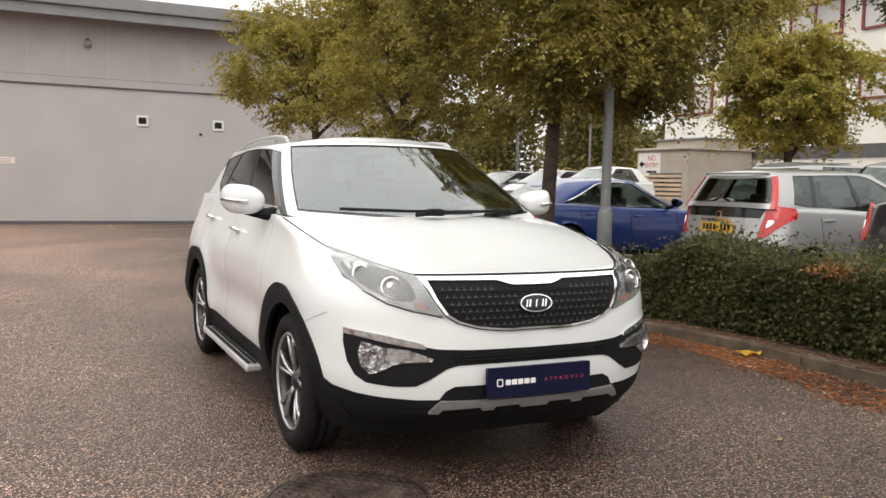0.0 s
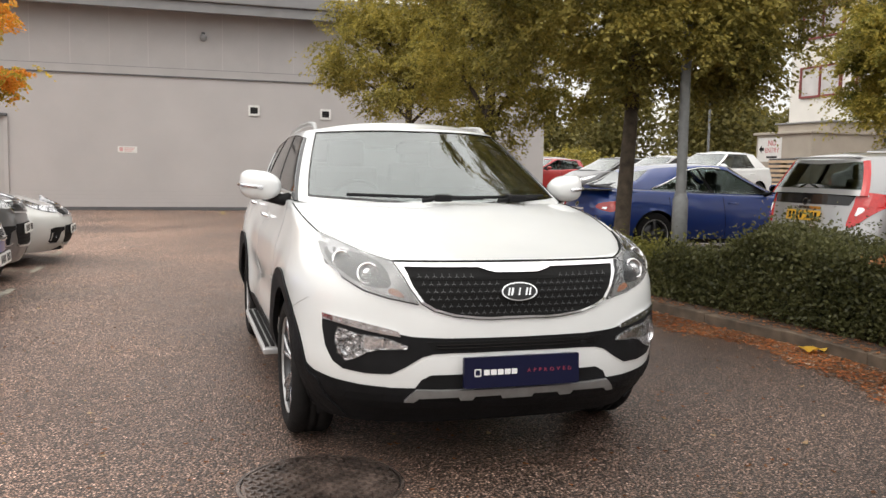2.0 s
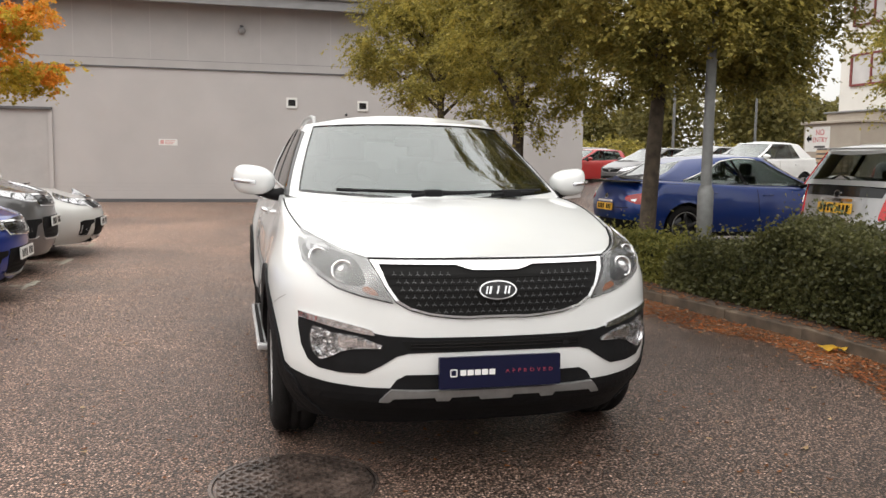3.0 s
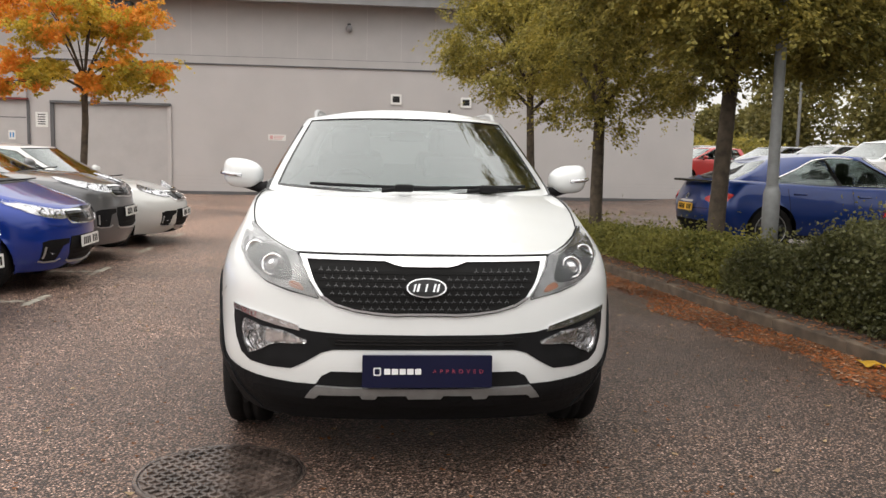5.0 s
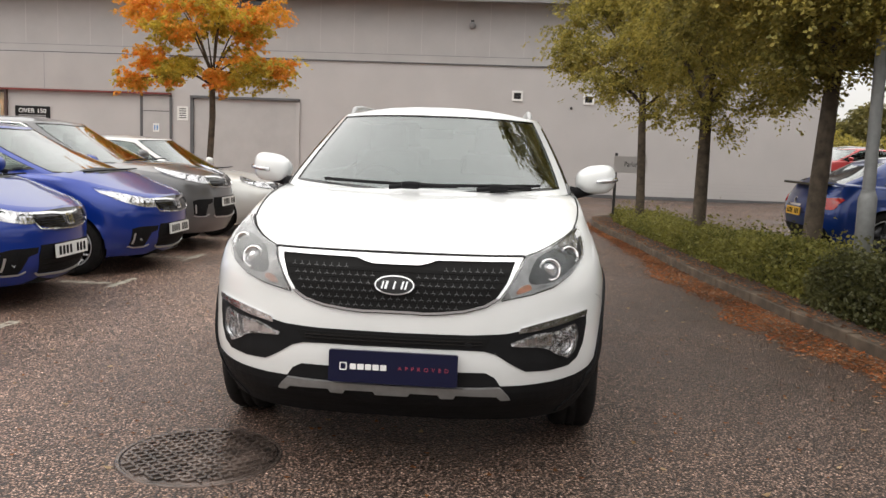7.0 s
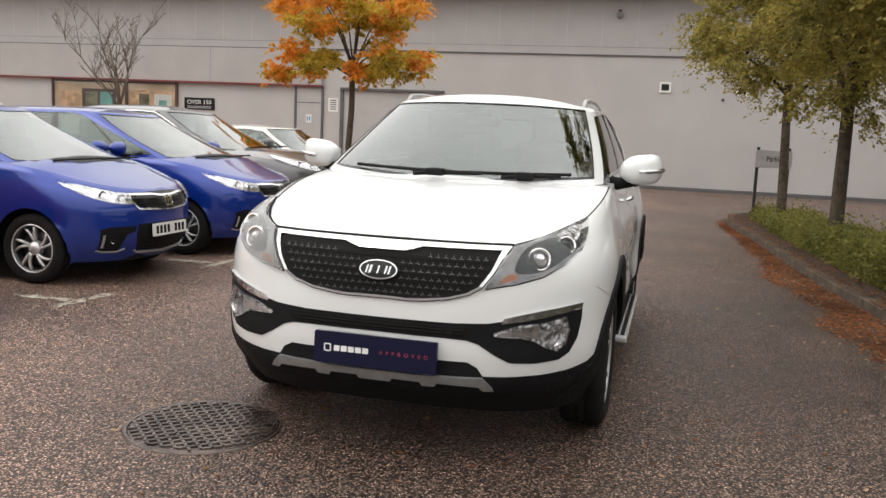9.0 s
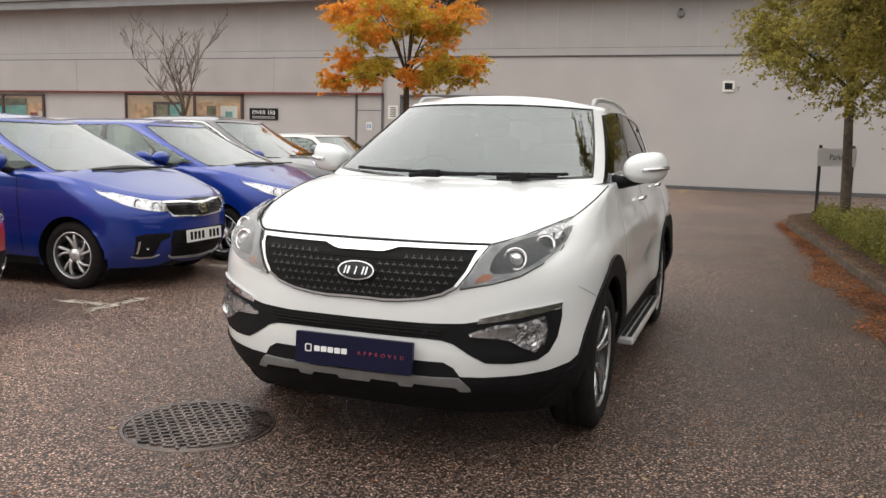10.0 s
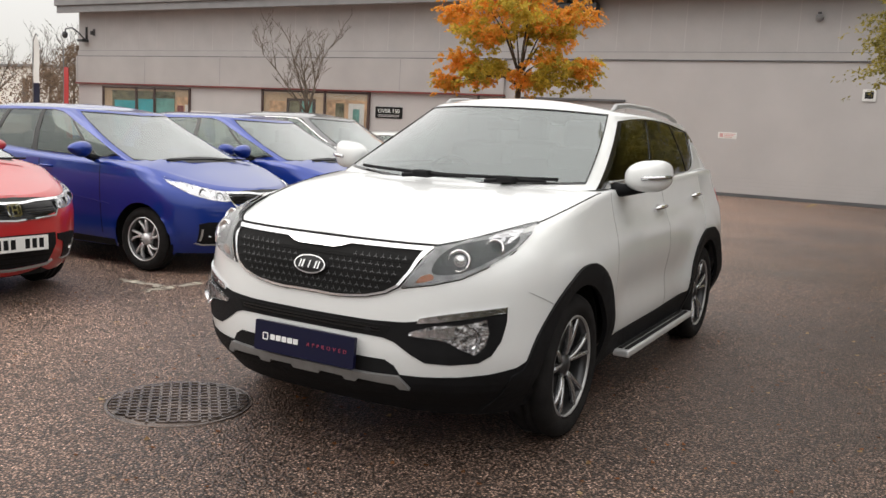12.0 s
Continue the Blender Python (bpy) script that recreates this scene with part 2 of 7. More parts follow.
    l.new(pit.outputs[0], stones.inputs["Scale"])
    l.new(stones.outputs[0], b.inputs["Base Color"])
    rr = n.new("ShaderNodeMapRange")
    rr.inputs[1].default_value, rr.inputs[2].default_value, rr.inputs[3].default_value, rr.inputs[4].default_value = 0.35, 0.65, 0.33, 0.55
    l.new(stain.outputs[0], rr.inputs[0])
    l.new(rr.outputs[0], b.inputs["Roughness"])
    bp = n.new("ShaderNodeBump")
    bp.inputs["Strength"].default_value, bp.inputs["Distance"].default_value = 1.0, 0.0085
    l.new(vor.outputs["Distance"], bp.inputs["Height"])
    bp2 = n.new("ShaderNodeBump")
    bp2.inputs["Strength"].default_value, bp2.inputs["Distance"].default_value = 0.5, 0.003
    l.new(chip.outputs[0], bp2.inputs["Height"])
    l.new(bp.outputs[0], bp2.inputs["Normal"])
    l.new(bp2.outputs[0], b.inputs["Normal"])
    return m


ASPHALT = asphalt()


CLEAR = ("lamp_lens", "shop_glass")  # daylight passes these panes


# ---------------------------------------------------------------- mesh helpers
def part(name, bm, material, parent=None, label="", smooth=False):
    me = bpy.data.meshes.new(name)
    bmesh.ops.recalc_face_normals(bm, faces=bm.faces[:])
    bm.to_mesh(me)
    bm.free()
    return part_mesh(name, me, material, parent, label, smooth)


def part_mesh(name, me, material, parent=None, label="", smooth=False):
    me.materials.append(material)
    if smooth:
        me.shade_smooth()
    ob = new(name, me)
    if parent:
        ob.parent = parent
    if label:
        ob["label"] = label
    if material.name in CLEAR:
        ob.visible_shadow = False
    return ob


def thing(name, m, label, category, group=""):
    ob = new(name)
    ob.matrix_world = m
    ob.empty_display_size = 0.1
    return tagged(ob, label, category, group)


def box(x0, x1, y0, y1, z0, z1, bevel=0.0, bm=None, m=None):
    bm = bm or bmesh.new()
    t = Matrix.Translation(((x0 + x1) / 2, (y0 + y1) / 2, (z0 + z1) / 2)) @ Matrix.Diagonal((x1 - x0, y1 - y0, z1 - z0, 1))
    r = bmesh.ops.create_cube(bm, size=1, matrix=(m or Matrix()) @ t)
    if bevel:
        es = list({e for v in r["verts"] for e in v.link_edges})
        bmesh.ops.bevel(bm, geom=es, offset=bevel, segments=2, affect="EDGES", profile=0.5)
    return bm


def tube(points, radius, sides=8, bm=None, closed_ends=True):
    """A tapering tube through points; radius is one number or one per point."""
    bm = bm or bmesh.new()
    pts = [Vector(p) for p in points]
    rad = radius if isinstance(radius, (list, tuple)) else [radius] * len(pts)
    rings = []
    side = None
    for i, p in enumerate(pts):
        d = (pts[min(i + 1, len(pts) - 1)] - pts[max(i - 1, 0)]).normalized()
        if side is None:
            side = d.orthogonal().normalized()
        side = (side - d * side.dot(d)).normalized()
        up = d.cross(side)
        rings.append([bm.verts.new(p + (side * math.cos(a) + up * math.sin(a)) * rad[i]) for a in [2 * math.pi * k / sides for k in range(sides)]])
    for r0, r1 in zip(rings, rings[1:]):
        for k in range(sides):
            bm.faces.new((r0[k], r0[(k + 1) % sides], r1[(k + 1) % sides], r1[k]))
    if closed_ends:
        bm.faces.new(rings[0][::-1])
        bm.faces.new(rings[-1])
    return bm


def lathe(profile, n=32, axis="x", bm=None, m=None):
    """Turns a profile of (radius, along) round an axis."""
    bm = bm or bmesh.new()
    rings = []
    for r, h in profile:
        ring = []
        for k in range(n):
            a = 2 * math.pi * k / n
            p = Vector((h, r * math.cos(a), r * math.sin(a))) if axis == "x" else Vector((r * math.cos(a), r * math.sin(a), h)) if axis == "z" else Vector((r * math.cos(a), h, r * math.sin(a)))
            ring.append(bm.verts.new((m @ p) if m else p))
        rings.append(ring)
    for a, b in zip(rings, rings[1:]):
        for k in range(n):
            bm.faces.new((a[k], a[(k + 1) % n], b[(k + 1) % n], b[k]))
    return bm


def curve(pts):
    """A smooth function through (t, value) points."""
    ts, vs = np.array([p[0] for p in pts], float), np.array([p[1] for p in pts], float)
    g = np.gradient(vs, ts) if len(ts) > 1 else np.zeros(1)
    dv = np.diff(vs) / np.diff(ts)
    for i in range(1, len(ts) - 1):
        if dv[i - 1] * dv[i] <= 0:
            g[i] = 0

    def f(t):
        t = min(max(t, ts[0]), ts[-1])
        i = min(int(np.searchsorted(ts, t, side="right")) - 1, len(ts) - 2)
        h = ts[i + 1] - ts[i]
        u = (t - ts[i]) / h
        return float((2 * u**3 - 3 * u**2 + 1) * vs[i] + (u**3 - 2 * u**2 + u) * h * g[i] + (3 * u**2 - 2 * u**3) * vs[i + 1] + (u**3 - u**2) * h * g[i + 1])

    return f


def rounded(points, n=6):
    """A closed smooth outline through points; a point given as (x, y, 0) stays a corner."""
    out, c = [], len(points)
    for i in range(c):
        p0, p1, p2, p3 = (points[(i + k) % c] for k in (-1, 0, 1, 2))
        a, b = np.array(p1[:2], float), np.array(p2[:2], float)
        ta = np.zeros(2) if len(p1) > 2 else (b - np.array(p0[:2], float)) / 2
        tb = np.zeros(2) if len(p2) > 2 else (np.array(p3[:2], float) - a) / 2
        if len(p1) > 2:
            ta = (b - a) * 0.9
        if len(p2) > 2:
            tb = (b - a) * 0.9
        for k in range(n):
            u = k / n
            out.append(tuple((2 * u**3 - 3 * u**2 + 1) * a + (u**3 - 2 * u**2 + u) * ta + (3 * u**2 - 2 * u**3) * b + (u**3 - u**2) * tb))
    return out


def sheet(outline, place, proud=0.003, depth=0.008, step=0.05, holes=()):
    """A thin shaped panel: a flat outline laid on a curved surface. place(u, v) gives the point and the outward normal."""
    bm = bmesh.new()
    vs = [bm.verts.new((u, v, 0)) for u, v in outline]
    es = [bm.edges.new((a, b)) for a, b in zip(vs, vs[1:] + vs[:1])]
    for hole in holes:
        hv = [bm.verts.new((u, v, 0)) for u, v in hole]
        es += [bm.edges.new((a, b)) for a, b in zip(hv, hv[1:] + hv[:1])]
    bmesh.ops.triangle_fill(bm, edges=es, use_beauty=True)
    us, ws = [p[0] for p in outline], [p[1] for p in outline]
    for axis, lo, hi in ((0, min(us), max(us)), (1, min(ws), max(ws))):
        k = int((hi - lo) / step)
        for i in range(1, k + 1):
            c = lo + (hi - lo) * i / (k + 1)
            co, no = ((c, 0, 0), (1, 0, 0)) if axis == 0 else ((0, c, 0), (0, 1, 0))
            bmesh.ops.bisect_plane(bm, geom=bm.verts[:] + bm.edges[:] + bm.faces[:], plane_co=co, plane_no=no)
    flat = {v: place(v.co.x, v.co.y) for v in bm.verts}
    rim = [e for e in bm.edges if len(e.link_faces) == 1]
    back = {}
    for e in rim:
        for v in e.verts:
            if v not in back:
                p, nrm = flat[v]
                back[v] = bm.verts.new(p + nrm * (proud - depth))
    for e in rim:
        a, b = e.verts
        try:
            bm.faces.new((a, b, back[b], back[a]))
        except ValueError:
            pass
    for v, (p, nrm) in flat.items():
        v.co = p + nrm * proud
    return bm


def mirror_outline(o):
    return [(-u, v) for u, v in o][::-1]


# ---------------------------------------------------------------- cars
# Every car is built nose towards -y, its front axle at the origin; y runs back.
class Shape:
    def __init__(self, front, rear, width, shoulder, low, nose=0.7, tail=0.5, a=2.2, b=2.0, ra=3.0, crown=0.06, base=2.64, wheel=0.35, track=0.8, tyre=0.22, cabin=None, arch=0.055, flare=0.0):
        self.yf, self.yr, self.W, self.top, self.low = curve(front), curve(rear), curve(width), curve(shoulder), curve(low)
        self.nose, self.tail, self.a, self.b, self.ra, self.crown = nose, tail, a, b, ra, crown
        self.base, self.wheel, self.track, self.tyre, self.cabin, self.arch, self.flare = base, wheel, track, tyre, cabin, arch, flare
        self.tip, self.end = min(p[1] for p in front), max(p[1] for p in rear)

    def swell(self, y, z):
        """How far the flank stands out or in: flared arches, a hollow low on the doors, a haunch over the rear wheel."""
        if not self.flare:
            return 0.0
        e = 0.0
        for cy, k in ((0.0, 0.8), (self.base, 1.2)):
            r = math.hypot(y - cy, z - self.wheel)
            e += k * math.exp(-(((r - self.wheel - 0.15) / 0.10) ** 2)) * ease((z - 0.25) / 0.25)
        e *= ease((y + 0.40) / 0.3)
        doors = ease((y - 0.42) / 0.4) * ease((self.base - 0.42 - y) / 0.4)
        e -= 1.5 * doors * math.exp(-(((z - 0.61) / 0.115) ** 2))
        e += 1.3 * math.exp(-(((y - 2.8) / 0.55) ** 2)) * math.exp(-(((z - 1.0) / 0.15) ** 2))
        e += 0.5 * doors * math.exp(-(((z - 0.93) / 0.05) ** 2))
        return self.flare * e

    def front_y(self, x, z):
        w = self.W(z)
        q = min(abs(x) / w, 0.9995)
        return self.yf(z) + self.nose * (1 - (1 - q**self.a) ** (1 / self.b))

    def rear_y(self, x, z):
        w = self.W(z)
        q = min(abs(x) / w, 0.9995)
        return self.yr(z) - self.tail * (1 - (1 - q**self.ra) ** 0.5)

    def half(self, y, z):
        """Half width at y along and z up."""
        w, yf, yr = self.W(z), self.yf(z), self.yr(z)
        if y < yf + self.nose:
            c = min(max((yf + self.nose - y) / self.nose, 0), 1)
            h = w * max(0.0, 1 - c**self.b) ** (1 / self.a)
        elif y > yr - self.tail:
            c = min(max((y - yr + self.tail) / self.tail, 0), 1)
            h = w * max(0.0, 1 - c**2) ** (1 / self.ra)
        else:
            h = w
        return h + self.swell(y, z) * (h / w) ** 2

    def deck(self, x, y):
        z = self.top(y)
        w = max(self.half(y, z), 0.02)
        c = self.crown * min(1, max(0, (y - self.yf(z)) / 0.5))
        return z + c * (1 - min(1, abs(x) / w) ** 3.0)

    def place_front(self, x, z):
        f = self.front_y
        p = Vector((x, f(x, z), z))
        e = 0.004
        dx = Vector((2 * e, f(x + e, z) - f(x - e, z), 0))
        dz = Vector((0, f(x, z + e) - f(x, z - e), 2 * e))
        n = dx.cross(dz).normalized()
        return p, n if n.y < 0 else -n

    def place_rear(self, x, z):
        f = self.rear_y
        e = 0.004
        dx = Vector((2 * e, f(x + e, z) - f(x - e, z), 0))
        dz = Vector((0, f(x, z + e) - f(x, z - e), 2 * e))
        n = dx.cross(dz).normalized()
        return Vector((x, f(x, z), z)), n if n.y > 0 else -n

    def place_side(self, sign):
        def g(y, z):
            h, e = self.half, 0.004
            dy = Vector((sign * (h(y + e, z) - h(y - e, z)), 2 * e, 0))
            dz = Vector((sign * (h(y, z + e) - h(y, z - e)), 0, 2 * e))
            n = dy.cross(dz).normalized()
            return Vector((sign * h(y, z), y, z)), n if n.x * sign > 0 else -n

        return g

    def place_deck(self, x, y):
        d, e = self.deck, 0.004
        n = Vector((2 * e, 0, d(x + e, y) - d(x - e, y))).cross(Vector((0, 2 * e, d(x, y + e) - d(x, y - e)))).normalized()
        return Vector((x, y, d(x, y))), n if n.z > 0 else -n

    def column(self, s, v):
        """Point on the flank: s 0..1 from nose to tail, v 0..1 from sill to shoulder."""
        z = 0.7
        for _ in range(4):
            w, yf, yr = self.W(z), self.yf(z), self.yr(z)
            y0, y1 = yf + self.nose, yr - self.tail
            if s < 0.3:
                t = math.pi / 2 * s / 0.3
                x, y = w * math.sin(t) ** (2 / self.a), y0 - self.nose * math.cos(t) ** (2 / self.b)
            elif s > 0.75:
                t = math.pi / 2 * (1 - s) / 0.25
                x, y = w * math.sin(t) ** (2 / self.ra), y1 + self.tail * math.cos(t)
            else:
                x, y = w, y0 + (y1 - y0) * (s - 0.3) / 0.45
            z = self.low(y) + (self.top(y) - self.low(y)) * v
        return Vector((x + self.swell(y, z) * (x / w) ** 2, y, z))

    def footprint(self, y):
        """Half width of the cabin's foot at y."""
        c = self.cabin
        n = c.get("nose", 0.32)
        u = min(1.0, max(0.0, (y - c["y0"]) / n))
        return c["wb"] * math.sin(math.acos((1 - u) ** 0.9)) ** (2 / 2.3)

    def tub(self):
        """The lower body with bonnet; returns its mesh and the part under the cabin."""
        rings, cols = (27, 96) if self.flare else (17, 56)
        ss = [0.3 * i / 16 for i in range(16)] + [0.3 + 0.45 * i / cols for i in range(cols + 1)] + [0.75 + 0.25 * i / 12 for i in range(1, 13)]
        cab0, cab1 = self.cabin["y0"] + 0.06, self.cabin["y1"] - 0.06
        bm, dk = bmesh.new(), bmesh.new()
        for sign in (1, -1):
            grid = []
            for s in ss:
                col = [self.column(s, j / (rings - 1)) for j in range(rings)]
                e = col[-1]
                for r in (0.04, 0.1, 0.2, 0.35, 0.55, 0.78, 1.0):
                    x = e.x * (1 - r)
                    col.append(Vector((x, e.y, self.deck(x, e.y))))
                grid.append([bm.verts.new((p.x * sign, p.y, p.z)) for p in col])
            for c0, c1 in zip(grid, grid[1:]):
                for j in range(len(c0) - 1):
                    quad = (c0[j], c1[j], c1[j + 1], c0[j + 1])
                    if len({tuple(round(c, 5) for c in v.co) for v in quad}) == 4:
                        mid = sum((v.co.y for v in quad)) / 4
                        if j >= rings + 1 and cab0 < mid < cab1 and max(abs(v.co.x) for v in quad) < self.footprint(mid) - 0.02:
                            dk.faces.new([dk.verts.new(v.co - Vector((0, 0, 0.012))) for v in quad])
                        else:
                            bm.faces.new(quad)
        bmesh.ops.remove_doubles(bm, verts=bm.verts[:], dist=0.0006)
        bmesh.ops.remove_doubles(dk, verts=dk.verts[:], dist=0.0006)
        R = self.wheel + self.arch
        for cy in (0, self.base):
            inside = lambda v: abs(v.co.x) > 0.5 and math.hypot(v.co.y - cy, v.co.z - self.wheel) < R
            bmesh.ops.delete(bm, geom=[f for f in bm.faces if all(inside(v) for v in f.verts)], context="FACES")
            for v in bm.verts:
                if inside(v):
                    d = Vector((0, v.co.y - cy, v.co.z - self.wheel))
                    d = d.normalized() * R
                    if self.wheel + d.z > self.low(v.co.y) - 0.02:
                        v.co.y, v.co.z = cy + d.y, self.wheel + d.z
        loose = [v for v in bm.verts if not v.link_faces]
        bmesh.ops.delete(bm, geom=loose, context="VERTS")
        return bm, dk

    def cab_point(self, s, v):
        """Point on the cabin: s 0..1 nose to tail, v 0 at the waist to 1 at the roof's edge."""
        c = self.cabin
        u = v + c.get("bow", 0.10) * v * (1 - v)
        y0 = c["y0"] + (c["r0"] - c["y0"]) * u
        y1 = c["y1"] + (c["r1"] - c["y1"]) * (v**1.5 if c.get("upright") else u)
        w = c["wb"] + (c["wt"] - c["wb"]) * (v**1.25)
        zb = self.top(y0 + (y1 - y0) * s) - 0.01
        zt = c["zr"](y0 + (y1 - y0) * s)
        n, t = c.get("nose", 0.32), c.get("tail", 0.25)
        if s < 0.3:
            q = math.pi / 2 * s / 0.3
            x, y = w * math.sin(q) ** (2 / 2.3), y0 + n * (1 - math.cos(q) ** (2 / 1.8))
        elif s > 0.75:
            q = math.pi / 2 * (1 - s) / 0.25
            x, y = w * math.sin(q) ** (2 / 3.2), y1 - t * (1 - math.cos(q))
        else:
            f = (s - 0.3) / 0.45  # the middle pillars stand steeper than the screen
            x, y = w, c["y0"] + n + (c["y1"] - t - c["y0"] - n) * f + (y0 - c["y0"]) * (1 - f) ** c.get("steep", 1.6) + (y1 - c["y1"]) * f**1.6
            x *= 1 - 0.05 * max(0, (s - 0.5) / 0.25)
        if s > 0.75:
            x *= 0.95
        if s < 0.3:
            zt += c.get("arch", 0.02) * (1 - (x / w) ** 2)
        return Vector((x, y, zb + (zt - zb) * v))

    def roof_z(self, x, y, e):
        k = max(0, min(1, (y - self.cabin["r0"]) / self.cabin.get("ramp", 0.6), (self.cabin["r1"] - y) / 0.4))
        return e.z + self.cabin.get("dome", 0.07) * (1 - (abs(x) / max(e.x, 0.01)) ** 2.4) * k * k * (3 - 2 * k)

    def cab(self):
        """The cabin split into zones: body, glass panes and black surrounds."""
        c = self.cabin
        ws, pil, stations = c.get("ws", 0.235), c.get("pillar", 0.295), c["windows"]
        ss = [ws * i / 12 for i in range(13)] + [ws + 0.004] + [ws + 0.004 + (pil - ws - 0.004) * i / 4 for i in range(1, 5)]
        marks = sorted({round(a, 4) for win in stations for a in win})
        for a, b in zip([pil] + marks, marks + [0.75]):
            k = max(1, int((b - a) / 0.045))
            ss += [a + (b - a) * (i + 1) / k for i in range(k)]
        ss += [0.75 + 0.25 * i / 10 for i in range(1, 11)]
        ss = sorted({round(s, 5) for s in ss})
        vtop = c.get("vtop", 0.94)
        sill, head = c.get("sill", lambda s: 0.09), c.get("head", lambda s: vtop)

        def rows_at(s):
            lo, hi = (sill(s), head(s)) if s > ws + 0.02 else (0.09, vtop)
            hi = max(hi, lo + 0.02)
            return [0, lo * 0.78, lo] + [lo + (hi - lo) * i / 9 for i in range(1, 10)] + [hi + 0.012, (hi + 1.012) / 2, 1.0]

        zones = {}

        def zone(s, v, j):
            lo, hi = 0.09, vtop
            pane, edge = 2 <= j < 11, 1 <= j < 12
            if s < ws and pane:
                return "windscreen"
            if s < ws + 0.004 and edge:
                return "surround"
            for k, (a, b) in enumerate(stations):
                if a < s < b and pane:
                    return "window"
            if stations and stations[0][0] - 0.012 < s < stations[-1][1] + 0.012 and edge:
                return "surround"
            if "sail" in c and c["sail"] < s < stations[0][0] + 0.03 and v < 0.34:
                return "surround"
            if "lamp" in c and c["lamp"][0] < s < c["lamp"][1] and v < c["lamp"][2]:
                return "tail_lamp"
            if s > 0.83 and lo + 0.08 < v < hi - 0.04:
                return "rear_window"
            return "body"

        for sign in (1, -1):
            cols = []
            for s in ss:
                col = [(s, v, self.cab_point(s, v)) for v in rows_at(s)]
                e = col[-1][2]
                for r in (0.05, 0.12, 0.25, 0.45, 0.7, 1.0):
                    x = e.x * (1 - r)
                    col.append((s, 2, Vector((x, e.y, self.roof_z(x, e.y, e)))))
                cols.append(col)
            for c0, c1 in zip(cols, cols[1:]):
                for j in range(len(c0) - 1):
                    quad = (c0[j], c1[j], c1[j + 1], c0[j + 1])
                    s, v = (c0[j][0] + c1[j][0]) / 2, (c0[j][1] + c0[j + 1][1]) / 2
                    z = zone(s, v, j) if c0[j + 1][1] < 2 else "body"
                    pts = []
                    for _, _, p in quad:
                        p = (p.x * sign, p.y, p.z)
                        if tuple(round(q, 5) for q in p) not in [tuple(round(q, 5) for q in o) for o in pts]:
                            pts.append(p)
                    if len(pts) >= 3:
                        key = z
                        if z == "window":
                            k = [i for i, (a, b) in enumerate(stations) if a < s < b][0]
                            key = ("window", k, sign)
                        if z == "tail_lamp":
                            key = ("tail_lamp", 0, sign)
                        bmz = zones.setdefault(key, bmesh.new())
                        bmz.faces.new([bmz.verts.new(p) for p in pts])
        for bmz in zones.values():
            bmesh.ops.remove_doubles(bmz, verts=bmz.verts[:], dist=0.0006)
        return zones


def thicken(bm, t):
    bmesh.ops.recalc_face_normals(bm, faces=bm.faces[:])
    bmesh.ops.solidify(bm, geom=bm.faces[:], thickness=t)
    bm.normal_update()
    for e in bm.edges:
        if len(e.link_faces) == 2 and e.calc_face_angle() > 0.8:
            e.smooth = False
    return bm


